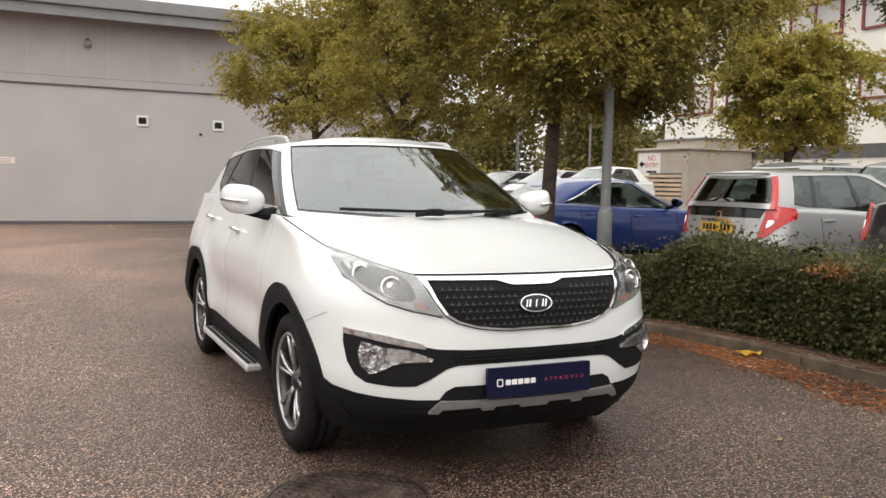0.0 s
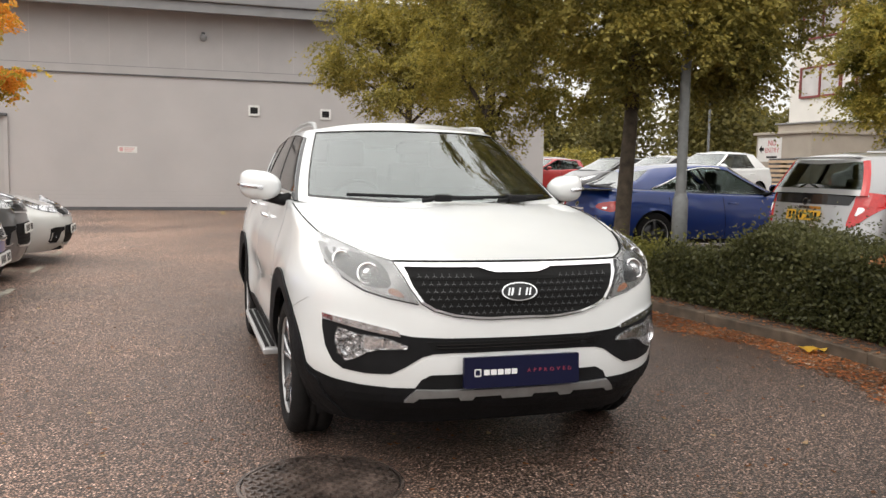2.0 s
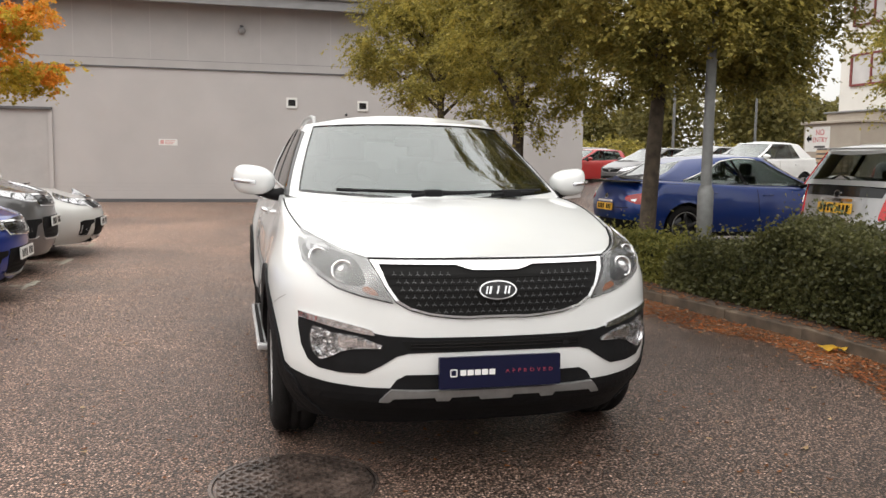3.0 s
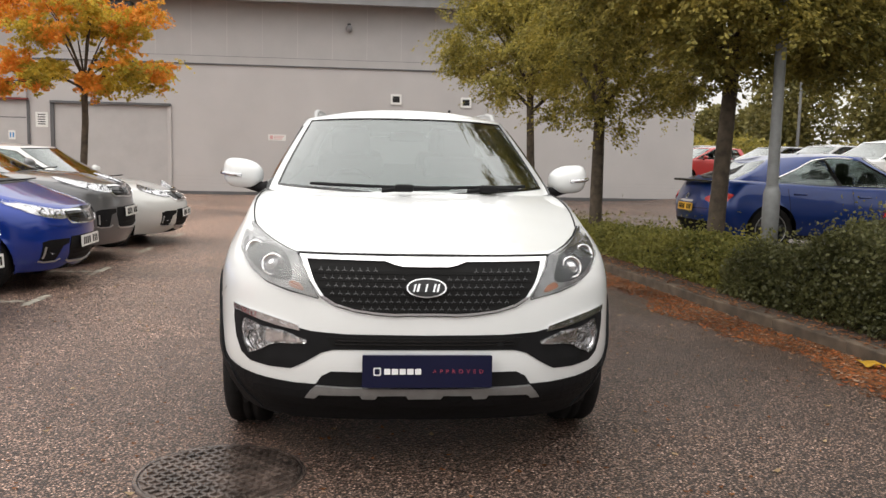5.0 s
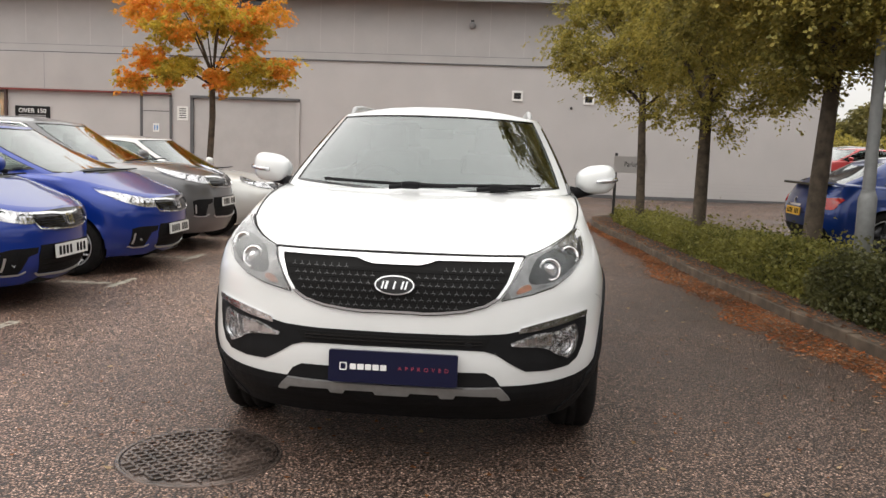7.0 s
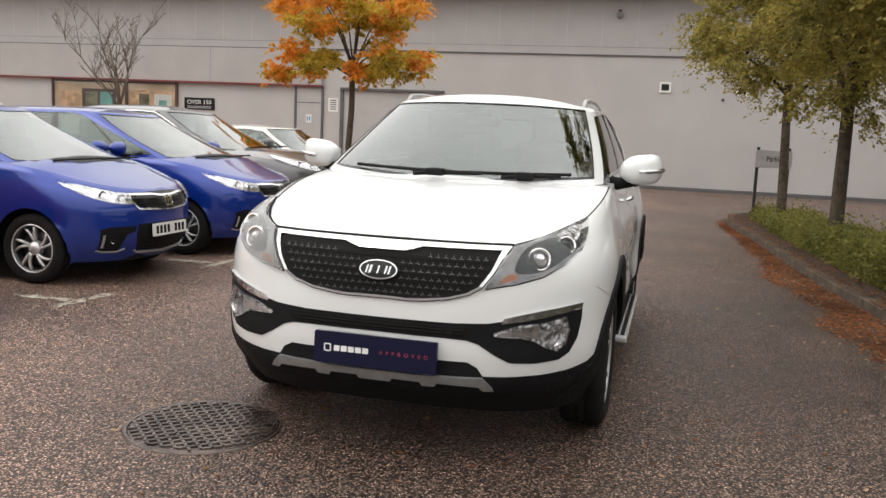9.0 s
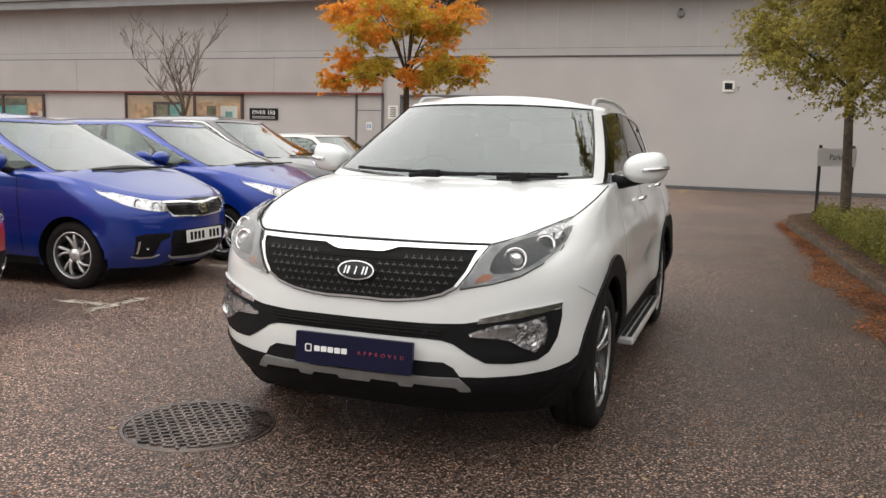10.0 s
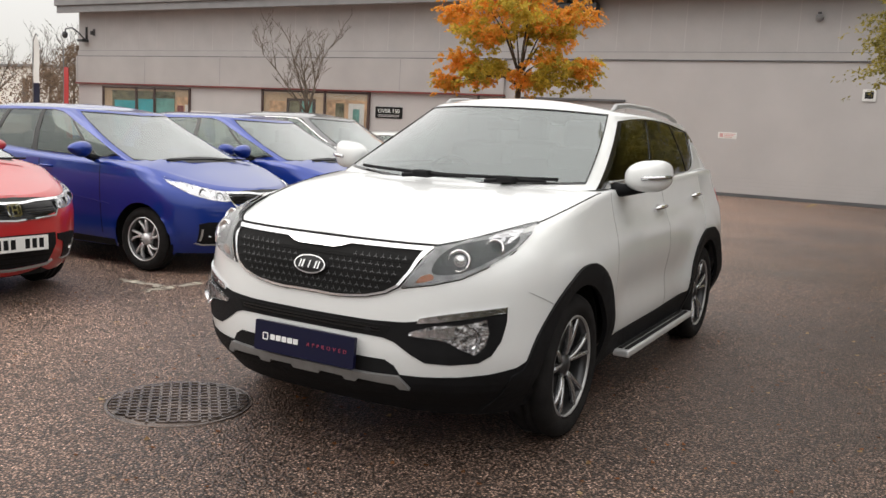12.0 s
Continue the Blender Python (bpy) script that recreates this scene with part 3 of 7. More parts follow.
def wheel_meshes(R, width, rim_r, style):
    """Tyre, rim and hub meshes with the wheel's face towards +x."""
    h = width / 2
    tyre = lathe([(rim_r, -h * 0.8), (rim_r + 0.02, -h * 0.95), (R - 0.05, -h), (R - 0.015, -h * 0.86), (R, -h * 0.6), (R - 0.004, -0.03), (R - 0.012, -0.026), (R - 0.012, -0.018), (R - 0.003, -0.014), (R - 0.003, 0.014), (R - 0.012, 0.018), (R - 0.012, 0.026), (R - 0.004, 0.03), (R, h * 0.6), (R - 0.015, h * 0.86), (R - 0.05, h), (rim_r + 0.02, h * 0.95), (rim_r, h * 0.8)], 48)
    lip = lathe([(rim_r + 0.004, h * 0.8), (rim_r - 0.001, h * 0.88), (rim_r - 0.006, h * 0.87), (rim_r - 0.009, h * 0.78)], 48)
    barrel = lathe([(rim_r, h * 0.8), (rim_r - 0.016, h * 0.76), (rim_r - 0.025, h * 0.5), (rim_r - 0.03, -h * 0.6), (rim_r, -h * 0.8)], 48)
    spokes = bmesh.new()
    pairs = 5
    ro = rim_r - 0.012
    for k in range(pairs):
        a0 = 2 * math.pi * k / pairs + math.pi / 2
        for off in {"twin": (-0.2, 0.2), "swirl": (-0.24, 0.24), "five": (0,)}[style]:
            lead = 0.35 if style == "swirl" else 0.0
            wo, wi = ((0.026, 0.017) if style == "twin" else (0.025, 0.021)) if style != "five" else (0.05, 0.045)
            rows = []
            for i in range(5):
                u = i / 4
                r = 0.045 + (ro - 0.045) * u
                a = a0 + off * (0.35 + 0.75 * u) + lead * (u - 0.3)
                w = (wi + (wo - wi) * u) / 2 * (1.0 if style != "twin" else 0.95)
                x = h * (0.84 if style == "twin" else 0.66) + 0.010 * math.sin(u * math.pi) - (0.030 if style == "twin" else 0.012) * (1 - u)
                c = Vector((0, math.cos(a), math.sin(a)))
                t = Vector((0, -math.sin(a), math.cos(a)))
                rows.append([c * r + t * w * q + Vector((x - dx, 0, 0)) for q, dx in ((-1, 0.006), (-0.6, 0), (0.6, 0), (1, 0.006), (1, 0.03), (-1, 0.03))])
            vr = [[spokes.verts.new(p) for p in row] for row in rows]
            for r0, r1 in zip(vr, vr[1:]):
                for q in range(6):
                    spokes.faces.new((r0[q], r0[(q + 1) % 6], r1[(q + 1) % 6], r1[q]))
            spokes.faces.new(vr[0][::-1])
            spokes.faces.new(vr[-1])
    k = h * (0.62 if style == "twin" else 0.66)
    hub = lathe([(0.001, k + 0.006), (0.03, k + 0.006), (0.034, k), (0.055, k - 0.006), (0.06, k - 0.02), (0.07, 0)], 24)
    disc = lathe([(0.06, h * 0.1), (rim_r - 0.06, h * 0.1), (rim_r - 0.055, h * 0.0), (0.06, 0)], 32)
    back = lathe([(0.001, -h * 0.15), (rim_r - 0.03, -h * 0.15)], 32)
    out = {}
    for name, bm in (("tyre", tyre), ("rim", barrel), ("rim_lip", lip), ("spokes", spokes), ("hub_cap", hub), ("brake_disc", disc), ("backing", back)):
        bmesh.ops.recalc_face_normals(bm, faces=bm.faces[:])
        me = bpy.data.meshes.new(name)
        bm.to_mesh(me)
        bm.free()
        me.shade_smooth()
        out[name] = me
    return out


def add_wheels(car, S, meshes, rim_mat=ALLOY, spoke_mat=ALLOY):
    mats = {"tyre": RUBBER, "rim": DARK_ALLOY, "rim_lip": SATIN if rim_mat is DARK_ALLOY else ALLOY, "spokes": spoke_mat, "hub_cap": DARK_ALLOY if rim_mat is DARK_ALLOY else ALLOY, "brake_disc": DARK_ALLOY, "backing": INK}
    for name, me in meshes.items():
        if not me.materials:
            me.materials.append(mats[name])
    for cy in (0, S.base):
        for sign in (1, -1):
            w = new("wheel", meshes["tyre"])
            w.parent = car
            w["label"] = "black tyre on an alloy wheel"
            w.matrix_local = pose(sign * S.track, cy, S.wheel, 0, 0, 0 if sign > 0 else 180)
            for name in ("rim", "rim_lip", "spokes", "hub_cap", "brake_disc", "backing"):
                o = new(name, meshes[name])
                o.parent = w


def wheel_wells(car, S):
    for cy in (0, S.base):
        for sign in (1, -1):
            R = S.wheel + S.arch + 0.02
            bm = bmesh.new()
            n = 20
            rows = []
            for x in (0.45, 0.9):
                rows.append([])
                for k in range(n + 1):
                    a = math.pi * k / n * 1.2 - 0.3
                    y, z = cy + R * math.cos(a), max(S.low(cy) + 0.02, S.wheel + R * math.sin(a))
                    rows[-1].append(bm.verts.new((sign * min(x, S.half(y, z) - 0.035), y, z)))
            for k in range(n):
                bm.faces.new((rows[0][k], rows[0][k + 1], rows[1][k + 1], rows[1][k]))
            bm.faces.new(rows[0])
            thicken(bm, 0.006)
            part("wheel_arch_liner", bm, INK, car)


def bars(car_part, width, height, count, material, place, proud=0.002, top=0.0):
    """Plain upright bars that stand in for writing on a plate; place(u, v) as for sheet."""
    k = width / count
    for i in range(count):
        if i == count // 2:
            continue
        u = -width / 2 + k * (i + 0.5)
        o = [(u - k * 0.33, top - height / 2), (u + k * 0.33, top - height / 2), (u + k * 0.33, top + height / 2), (u - k * 0.33, top + height / 2)]
        part("character_bar", sheet(o, place, proud, 0.003, 1.0), material, car_part)


def plane_place(origin, right, up):
    origin, right, up = Vector(origin), Vector(right).normalized(), Vector(up).normalized()
    n = right.cross(up)
    return lambda u, v: (origin + right * u + up * v, n)


def rect(w, h, r=0.0):
    if not r:
        return [(-w / 2, -h / 2), (w / 2, -h / 2), (w / 2, h / 2), (-w / 2, h / 2)]
    out = []
    for cx, cz, a0 in ((w / 2 - r, h / 2 - r, 0), (-w / 2 + r, h / 2 - r, 90), (-w / 2 + r, -h / 2 + r, 180), (w / 2 - r, -h / 2 + r, 270)):
        out += [(cx + r * math.cos(radians(a0 + k * 30)), cz + r * math.sin(radians(a0 + k * 30))) for k in range(4)]
    return out


def ellipse(w, h, n=28, cx=0, cy=0):
    return [(cx + w / 2 * math.cos(2 * math.pi * k / n), cy + h / 2 * math.sin(2 * math.pi * k / n)) for k in range(n)]


def car_shell(name, m, label, S, body_mat, category="car", group="", wheels=None, rim_mat=ALLOY, spoke_mat=ALLOY, glass_mat=PARK_GLASS, side_glass=SIDE_GLASS, low_mat=None, low_z=0.39):
    """The thing with body, cabin, panes, wheels, floor and seats."""
    car = thing(name, m, label, category, group)
    tub, dk = S.tub()
    shell = part("body", tub, body_mat, car, smooth=True)
    if low_mat:
        shell.data.materials.append(low_mat)
        for p in shell.data.polygons:
            p.material_index = int(p.center.z < low_z)
    part("parcel_deck", dk, TRIM, car)
    zones = S.cab()
    for key, bm in zones.items():
        if key == "body":
            part("roof", bm, body_mat, car, smooth=True)
        elif key == "surround":
            part("window_surround", thicken(bm, -0.004), GLOSS_BLACK, car, "black window surround", smooth=False)
        elif key == "windscreen":
            part("windscreen", thicken(bm, 0.005), glass_mat, car, "clear laminated windscreen", smooth=True)
        elif key[0] == "tail_lamp":
            part("tail_lamp", thicken(bm, -0.012), RED_LENS, car, "red upright tail lamp")
        elif key == "rear_window":
            part("rear_window", thicken(bm, 0.005), side_glass, car, "dark glass rear window", smooth=True)
        else:
            part("side_window", thicken(bm, 0.004), side_glass, car, "dark tinted side window", smooth=True)
    c = S.cabin
    under = S.low(1.0)
    ys = np.linspace(S.tip + 0.12, S.end - 0.1, 26)
    edge = [(max(0.06, S.half(y, 0.32) - 0.13), y) for y in ys]
    bm = bmesh.new()
    lo, hi = ([bm.verts.new((x, y, z)) for x, y in edge + [(-x, y) for x, y in edge[::-1]]] for z in (under + 0.01, under + 0.17))
    bm.faces.new(hi)
    bm.faces.new(lo[::-1])
    for i in range(len(lo)):
        bm.faces.new((lo[i], lo[(i + 1) % len(lo)], hi[(i + 1) % len(lo)], hi[i]))
    part("underbody", bm, INK, car)
    wheel_wells(car, S)
    for x in (-0.36, 0.36):
        for y, k in ((c["y0"] + 1.25, 0), (c["y0"] + 2.1, 1)):
            bm = box(x - 0.22, x + 0.22, y, y + 0.12, S.top(y) - 0.1, S.top(y) + 0.18, 0.04)
            box(x - 0.13, x + 0.13, y + 0.02, y + 0.11, S.top(y) + 0.16, S.top(y) + 0.36, 0.04, bm)
            part("seat_back", bm, TRIM, car)
    if wheels:
        add_wheels(car, S, wheels, rim_mat, spoke_mat)
    return car


def door_mirrors(car, S, y, z, body_mat, out=0.17):
    for sign in (1, -1):
        bm = bmesh.new()
        bmesh.ops.create_uvsphere(bm, u_segments=20, v_segments=12, radius=1)
        for v in bm.verts:
            p = v.co
            q = Vector((p.x * 0.125 * (1 + 0.15 * p.z), p.y * 0.075, p.z * 0.075 * (1 - 0.25 * sign * p.x)))
            if p.y > 0.35:
                q.y = 0.026
            v.co = Vector((sign * (S.half(y, z - 0.1) + out) + q.x, y + q.y, z + q.z))
        mir = part("door_mirror", bm, body_mat, car, smooth=True)
        s = S.half(y, z - 0.1)
        part("mirror_arm", tube([(sign * (s - 0.04), y + 0.03, z - 0.09), (sign * (s + 0.05), y + 0.02, z - 0.07), (sign * (s + out - 0.04), y + 0.01, z - 0.045)], [0.035, 0.03, 0.025]), PLASTIC, mir)
        gl = [(u * 0.8, v * 0.8) for u, v in ellipse(0.22, 0.13)]
        part("mirror_glass", sheet(gl, plane_place((sign * (s + out), y + 0.028, z), (-1, 0, 0), (0, 0, 1)), 0.001, 0.004, 0.2), CHROME, mir)


def line_on(car, pts, place, width=0.006, material=INK, name="panel_gap", proud=0.0015):
    """A narrow strip along points (u, v) laid on a surface: a shut line, seam or bright strip."""
    pts = [np.array(p, float) for p in pts]
    dense = []
    for a, b in zip(pts, pts[1:]):
        k = max(1, int(np.linalg.norm(b - a) / 0.04))
        dense += [a + (b - a) * i / k for i in range(k)]
    dense.append(pts[-1])
    bm = bmesh.new()
    rows = []
    for i, p in enumerate(dense):
        d = dense[min(i + 1, len(dense) - 1)] - dense[max(i - 1, 0)]
        t = np.array((-d[1], d[0])) / max(np.linalg.norm(d), 1e-6) * width / 2
        rows.append([])
        for q, h in ((p - t, -0.003), (p - t, proud), (p + t, proud), (p + t, -0.003)):
            co, n = place(*q)
            rows[-1].append(bm.verts.new(co + n * h))
    for r0, r1 in zip(rows, rows[1:]):
        for k in range(3):
            bm.faces.new((r0[k], r0[k + 1], r1[k + 1], r1[k]))
    return part(name, bm, material, car)


# ---------------------------------------------------------------- ground
def flat(points, z0, z1, bm=None):
    """A slab with a flat outline in x, y."""
    bm = bm or bmesh.new()
    lo = [bm.verts.new((x, y, z0)) for x, y in points]
    hi = [bm.verts.new((x, y, z1)) for x, y in points]
    bm.faces.new(hi)
    bm.faces.new(lo[::-1])
    n = len(points)
    for i in range(n):
        bm.faces.new((lo[i], lo[(i + 1) % n], hi[(i + 1) % n], hi[i]))
    return bm


def ease(u):
    u = min(1.0, max(0.0, u))
    return u * u * (3 - 2 * u)


def rise(x, y):
    """The far car park lies half a metre higher."""
    return 0.12 * ease((x - 6.9) / 0.7) * ease((19.5 - y) / 3) + 0.62 * ease((x - 10.5) / 7.5) * ease((y - 9) / 9)


steps = [-1500, -500, -120, -40, -15] + list(np.arange(-8, 6.5, 2.0)) + [6.9, 7.1, 7.3, 7.6] + list(np.arange(8.5, 32, 1.5)) + [40, 60, 140, 500, 1500]
bm = bmesh.new()
rows = [[bm.verts.new((x, y, rise(x, y))) for x in steps] for y in steps]
for r0, r1 in zip(rows, rows[1:]):
    for i in range(len(steps) - 1):
        bm.faces.new((r0[i], r0[i + 1], r1[i + 1], r1[i]))
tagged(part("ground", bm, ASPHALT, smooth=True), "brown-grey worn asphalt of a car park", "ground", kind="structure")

kerb_x = curve([(-8, 4.6), (-3, 5.2), (1, 5.6), (3.8, 5.88), (5.0, 5.91), (6.0, 5.81), (7.0, 5.65), (7.7, 5.57), (9.0, 5.41), (10.3, 5.28), (13, 5.08), (14.7, 4.9), (16.4, 4.82), (17.4, 4.92)])
edge = [(kerb_x(y), y) for y in np.arange(-8, 17.5, 0.45)]
corner = [(5.05, 17.75), (5.25, 18.05), (5.6, 18.25), (6.1, 18.3)]
bed_line = edge + corner
bed = bed_line + [(6.9, 18.3), (7.0, 9.0), (7.3, 5.0), (7.3, -8.0)]
bm = flat([(x + 0.1, y) for x, y in bed_line] + bed[len(bed_line):], -0.05, 0.085)
tagged(part("planting_bed", bm, SOIL), "dark bare soil in a kerbed planting bed", "planting bed", kind="structure")

# ---------------------------------------------------------------- warehouse wall
WY = 26.67
bm = bmesh.new()
box(-29, 13.1, WY, WY + 0.3, -0.05, 3.95, 0, bm)
wall = tagged(part("wall_north", bm, WALL), "long pale grey blockwork warehouse wall", "wall", kind="structure")
bm = box(-29, 13.1, WY + 0.02, WY + 0.3, 4.2, 6.0)
part("upper_wall", bm, CLAD, wall, "grey profiled metal cladding")
bm = box(-29.02, 13.12, WY - 0.03, WY + 0.25, 3.985, 4.2)
part("stripe", bm, CLAD, wall)
part("drip_rail", box(-29.03, 13.13, WY - 0.05, WY + 0.25, 3.952, 3.984), SOFFIT, wall)
# shade of the gap over the stripe, put in as a grey strip
part("stripe_shadow_gap", box(-29.03, 13.13, WY - 0.036, WY + 0.25, 4.2, 4.216), ROOF_GREY, wall)
part("side_wall", box(12.8, 13.08, WY + 0.3, WY + 30, -0.05, 6.0), WALL, wall)
part("side_wall", box(-28.98, -28.7, WY + 0.3, WY + 30, -0.05, 6.0), WALL, wall)
for i in range(40):
    x = -28.3 + i * 1.062
    if x < 13:
        part("cladding_seam", box(x - 0.012, x + 0.012, WY + 0.015, WY + 0.05, 4.2, 5.9), WALL, wall)
roof = tagged(part("roof", box(-29.5, 13.6, WY - 0.62, WY + 30, 6.0, 6.12), SOFFIT), "flat warehouse roof with a deep grey eave", "roof", kind="structure")
part("eave_board", box(-29.55, 13.65, WY - 0.72, WY - 0.6, 5.78, 6.06, 0.01), ROOF_GREY, roof)
part("gutter", box(-29.6, 13.7, WY - 0.82, WY - 0.56, 6.07, 6.42, 0.03), ROOF_GREY, roof)
part("plinth", box(-7.55, 13.1, WY - 0.02, WY + 0.1, -0.02, 0.1), SOFFIT, wall)

# unseen plain walls, added to cut low sky from light and reflections
tagged(part("sky_blocker_south", box(-62, 40, -45.3, -45, -0.05, 6.5), CLAD), "unseen plain wall added behind the view to block low sky", "wall", kind="structure")
tagged(part("sky_blocker_west", box(-62.3, -62, -45, 20, -0.05, 5.0), CLAD), "unseen plain wall added beside the view to block low sky", "wall", kind="structure")

# ---------------------------------------------------------------- the white car
HX, HY = 2.566, 4.06
hero = Shape(
    front=[(0.15, -0.70), (0.24, -0.76), (0.34, -0.855), (0.46, -0.885), (0.60, -0.888), (0.75, -0.878), (0.86, -0.858), (0.93, -0.82), (0.98, -0.74), (1.05, -0.55), (1.2, -0.2)],
    rear=[(0.15, 3.40), (0.3, 3.52), (0.55, 3.57), (0.8, 3.54), (1.3, 3.44)],
    width=[(0.15, 0.86), (0.3, 0.895), (0.40, 0.928), (0.47, 0.942), (0.53, 0.946), (0.62, 0.944), (0.75, 0.944), (0.86, 0.936), (0.95, 0.915), (1.05, 0.882), (1.2, 0.845), (1.3, 0.83)],
    shoulder=[(-0.95, 0.966), (-0.72, 0.972), (-0.5, 1.0), (-0.232, 1.05), (0.05, 1.105), (0.36, 1.155), (0.8, 1.185), (1.4, 1.205), (2.2, 1.235), (3.0, 1.26), (3.5, 1.26)],
    low=[(-0.9, 0.235), (-0.5, 0.21), (0.4, 0.22), (0.8, 0.27), (2.0, 0.27), (2.6, 0.25), (3.5, 0.3)],
    nose=0.70, tail=0.45, a=3.0, b=2.3, crown=0.055, base=2.64, wheel=0.352, track=0.828, tyre=0.225, arch=0.06, flare=0.016,
    cabin=dict(y0=0.13, r0=0.93, y1=3.42, r1=3.18, wb=0.828, wt=0.652, zr=curve([(-0.2, 1.585), (0.9, 1.60), (1.6, 1.612), (2.4, 1.605), (3.1, 1.565), (3.5, 1.525)]), dome=0.065, ramp=0.3, arch=0.03, nose=0.45, tail=0.3, ws=0.2127, pillar=0.288, vtop=0.945,
               sail=0.258, sill=curve([(0.25, 0.09), (0.5, 0.085), (0.64, 0.09), (0.655, 0.12), (0.735, 0.80)]), head=curve([(0.25, 0.86), (0.31, 0.90), (0.4, 0.935), (0.52, 0.945), (0.65, 0.915), (0.74, 0.84)]),
               windows=[(0.27, 0.44), (0.452, 0.625), (0.638, 0.735)]))
W_HERO = wheel_meshes(0.352, 0.225, 0.247, "twin")
white_car = car_shell("white_suv", pose(HX, HY, 0, 0, 0, -0.4), "white compact SUV with black lower cladding, parked on the asphalt", hero, WHITE, wheels=W_HERO, spoke_mat=MACHINED, rim_mat=DARK_ALLOY, glass_mat=GLASS, side_glass=TINT, low_mat=PLASTIC)


def words(name, text, size, place, material, parent, spacing=1.0, proud=0.002, width=None):
    """Lettering in the built-in font, laid flat on a plane given by place(u, v)."""
    c = bpy.data.curves.new(name, "FONT")
    c.body, c.size, c.space_character, c.align_x, c.align_y, c.extrude = text, size, spacing, "CENTER", "CENTER", 0.0015
    o = bpy.data.objects.new(name, c)
    scene.collection.objects.link(o)
    bpy.context.view_layer.update()
    me = bpy.data.meshes.new_from_object(o.evaluated_get(bpy.context.evaluated_depsgraph_get()))
    bpy.data.objects.remove(o)
    span = max(v.co.x for v in me.vertices) - min(v.co.x for v in me.vertices)
    k = width / span if width else 1
    for v in me.vertices:
        p, n = place(v.co.x * k, v.co.y)
        v.co = p + n * (proud + v.co.z)
    return part_mesh(name, me, material, parent)


def smooth_line(pts, n=4):
    """More points along a smooth line through pts."""
    t = list(range(len(pts)))
    fx, fy = curve([(k, p[0]) for k, p in zip(t, pts)]), curve([(k, p[1]) for k, p in zip(t, pts)])
    return [(fx(k / n), fy(k / n)) for k in range((len(pts) - 1) * n + 1)]


F = hero.place_front
half_top = [(0.0, 0.914), (0.10, 0.915), (0.135, 0.922), (0.175, 0.934), (0.30, 0.935), (0.505, 0.936)]
half_low = [(0.49, 0.90), (0.472, 0.855), (0.43, 0.795), (0.38, 0.765), (0.30, 0.742), (0.20, 0.73), (0.13, 0.726), (0.07, 0.728), (0.0, 0.728)]
right = half_top + half_low
grille_o = right + [(-u, v) for u, v in right[1:-1]][::-1]
outer_r = [(0.0, 0.950), (0.30, 0.951), (0.540, 0.951), (0.506, 0.896), (0.484, 0.850), (0.441, 0.789), (0.388, 0.757), (0.30, 0.733), (0.20, 0.720), (0.13, 0.716), (0.07, 0.718), (0.0, 0.718)]
outer_o = outer_r + [(-u, v) for u, v in outer_r[1:-1]][::-1]
gr = part("grille", sheet(grille_o, F, 0.003, 0.01, 0.04), INK, white_car, "gloss black grille with rows of small studs")
part("grille_surround", sheet(outer_o, F, 0.012, 0.018, 0.04, holes=[grille_o]), CHROME, white_car, "chrome grille surround")
line_on(white_car, outer_r[2:] + [(-u, v) for u, v in outer_r[2:-1]][::-1], F, 0.008, INK, "panel_gap", 0.004)
bm = bmesh.new()
for j in range(6):
    for i in range(-15, 16):
        u, v = i * 0.033 + (0.0165 if j % 2 else 0), 0.748 + j * 0.031
        if abs(u) < 0.075 and 0.79 < v < 0.88:
            continue
        if v > 0.90 and abs(u) < 0.19:
            continue
        if abs(u) > np.interp(v, [0.735, 0.76, 0.80, 0.86, 0.94], [0.22, 0.34, 0.40, 0.445, 0.475]):
            continue
        for du, dv in ((0.0, 0.010), (-0.009, -0.006), (0.009, -0.006)):
            p0, n0 = F(u, v)
            p1, n1 = F(u + du, v + dv)
            side = (p1 - p0).cross(n0).normalized() * 0.0016
            q = [bm.verts.new(x) for x in (p0 + side + n0 * 0.004, p0 - side + n0 * 0.004, p1 - side + n0 * 0.007, p1 + side + n0 * 0.007)]
            bm.faces.new(q)
tagged(part("grille_mesh", bm, STUD, gr, "small satin studs"), kind="stuff")
for k in range(6):
    v = 0.748 + k * 0.031 - 0.013
    w = float(np.interp(v, [0.735, 0.76, 0.80, 0.86, 0.94], [0.20, 0.36, 0.43, 0.465, 0.485]))
    if v < 0.925:
        line_on(gr, [(-w, v), (w, v)], F, 0.004, INK, "grille_slat", 0.005)
badge = part("badge", sheet(ellipse(0.170, 0.078, 32, 0, 0.833), F, 0.016, 0.02, 0.03), GLOSS_BLACK, white_car, "oval badge of plain chrome shapes on black")
part("badge_rim", sheet(ellipse(0.170, 0.078, 32, 0, 0.833), F, 0.020, 0.02, 0.05, holes=[ellipse(0.158, 0.067, 32, 0, 0.833)]), CHROME, badge)
for u, w in ((-0.050, 0.007), (-0.034, 0.010), (0.0, 0.007), (0.034, 0.008), (0.050, 0.008)):
    part("badge_bar", sheet([(u - w / 2 - 0.004, 0.818), (u + w / 2 - 0.004, 0.818), (u + w / 2 + 0.004, 0.848), (u - w / 2 + 0.004, 0.848)], F, 0.021, 0.006, 0.1), CHROME, badge)
line_on(white_car, [(x, 0.9555) for x in np.linspace(-0.545, 0.545, 25)], F, 0.007, INK, "bonnet_gap", 0.013)

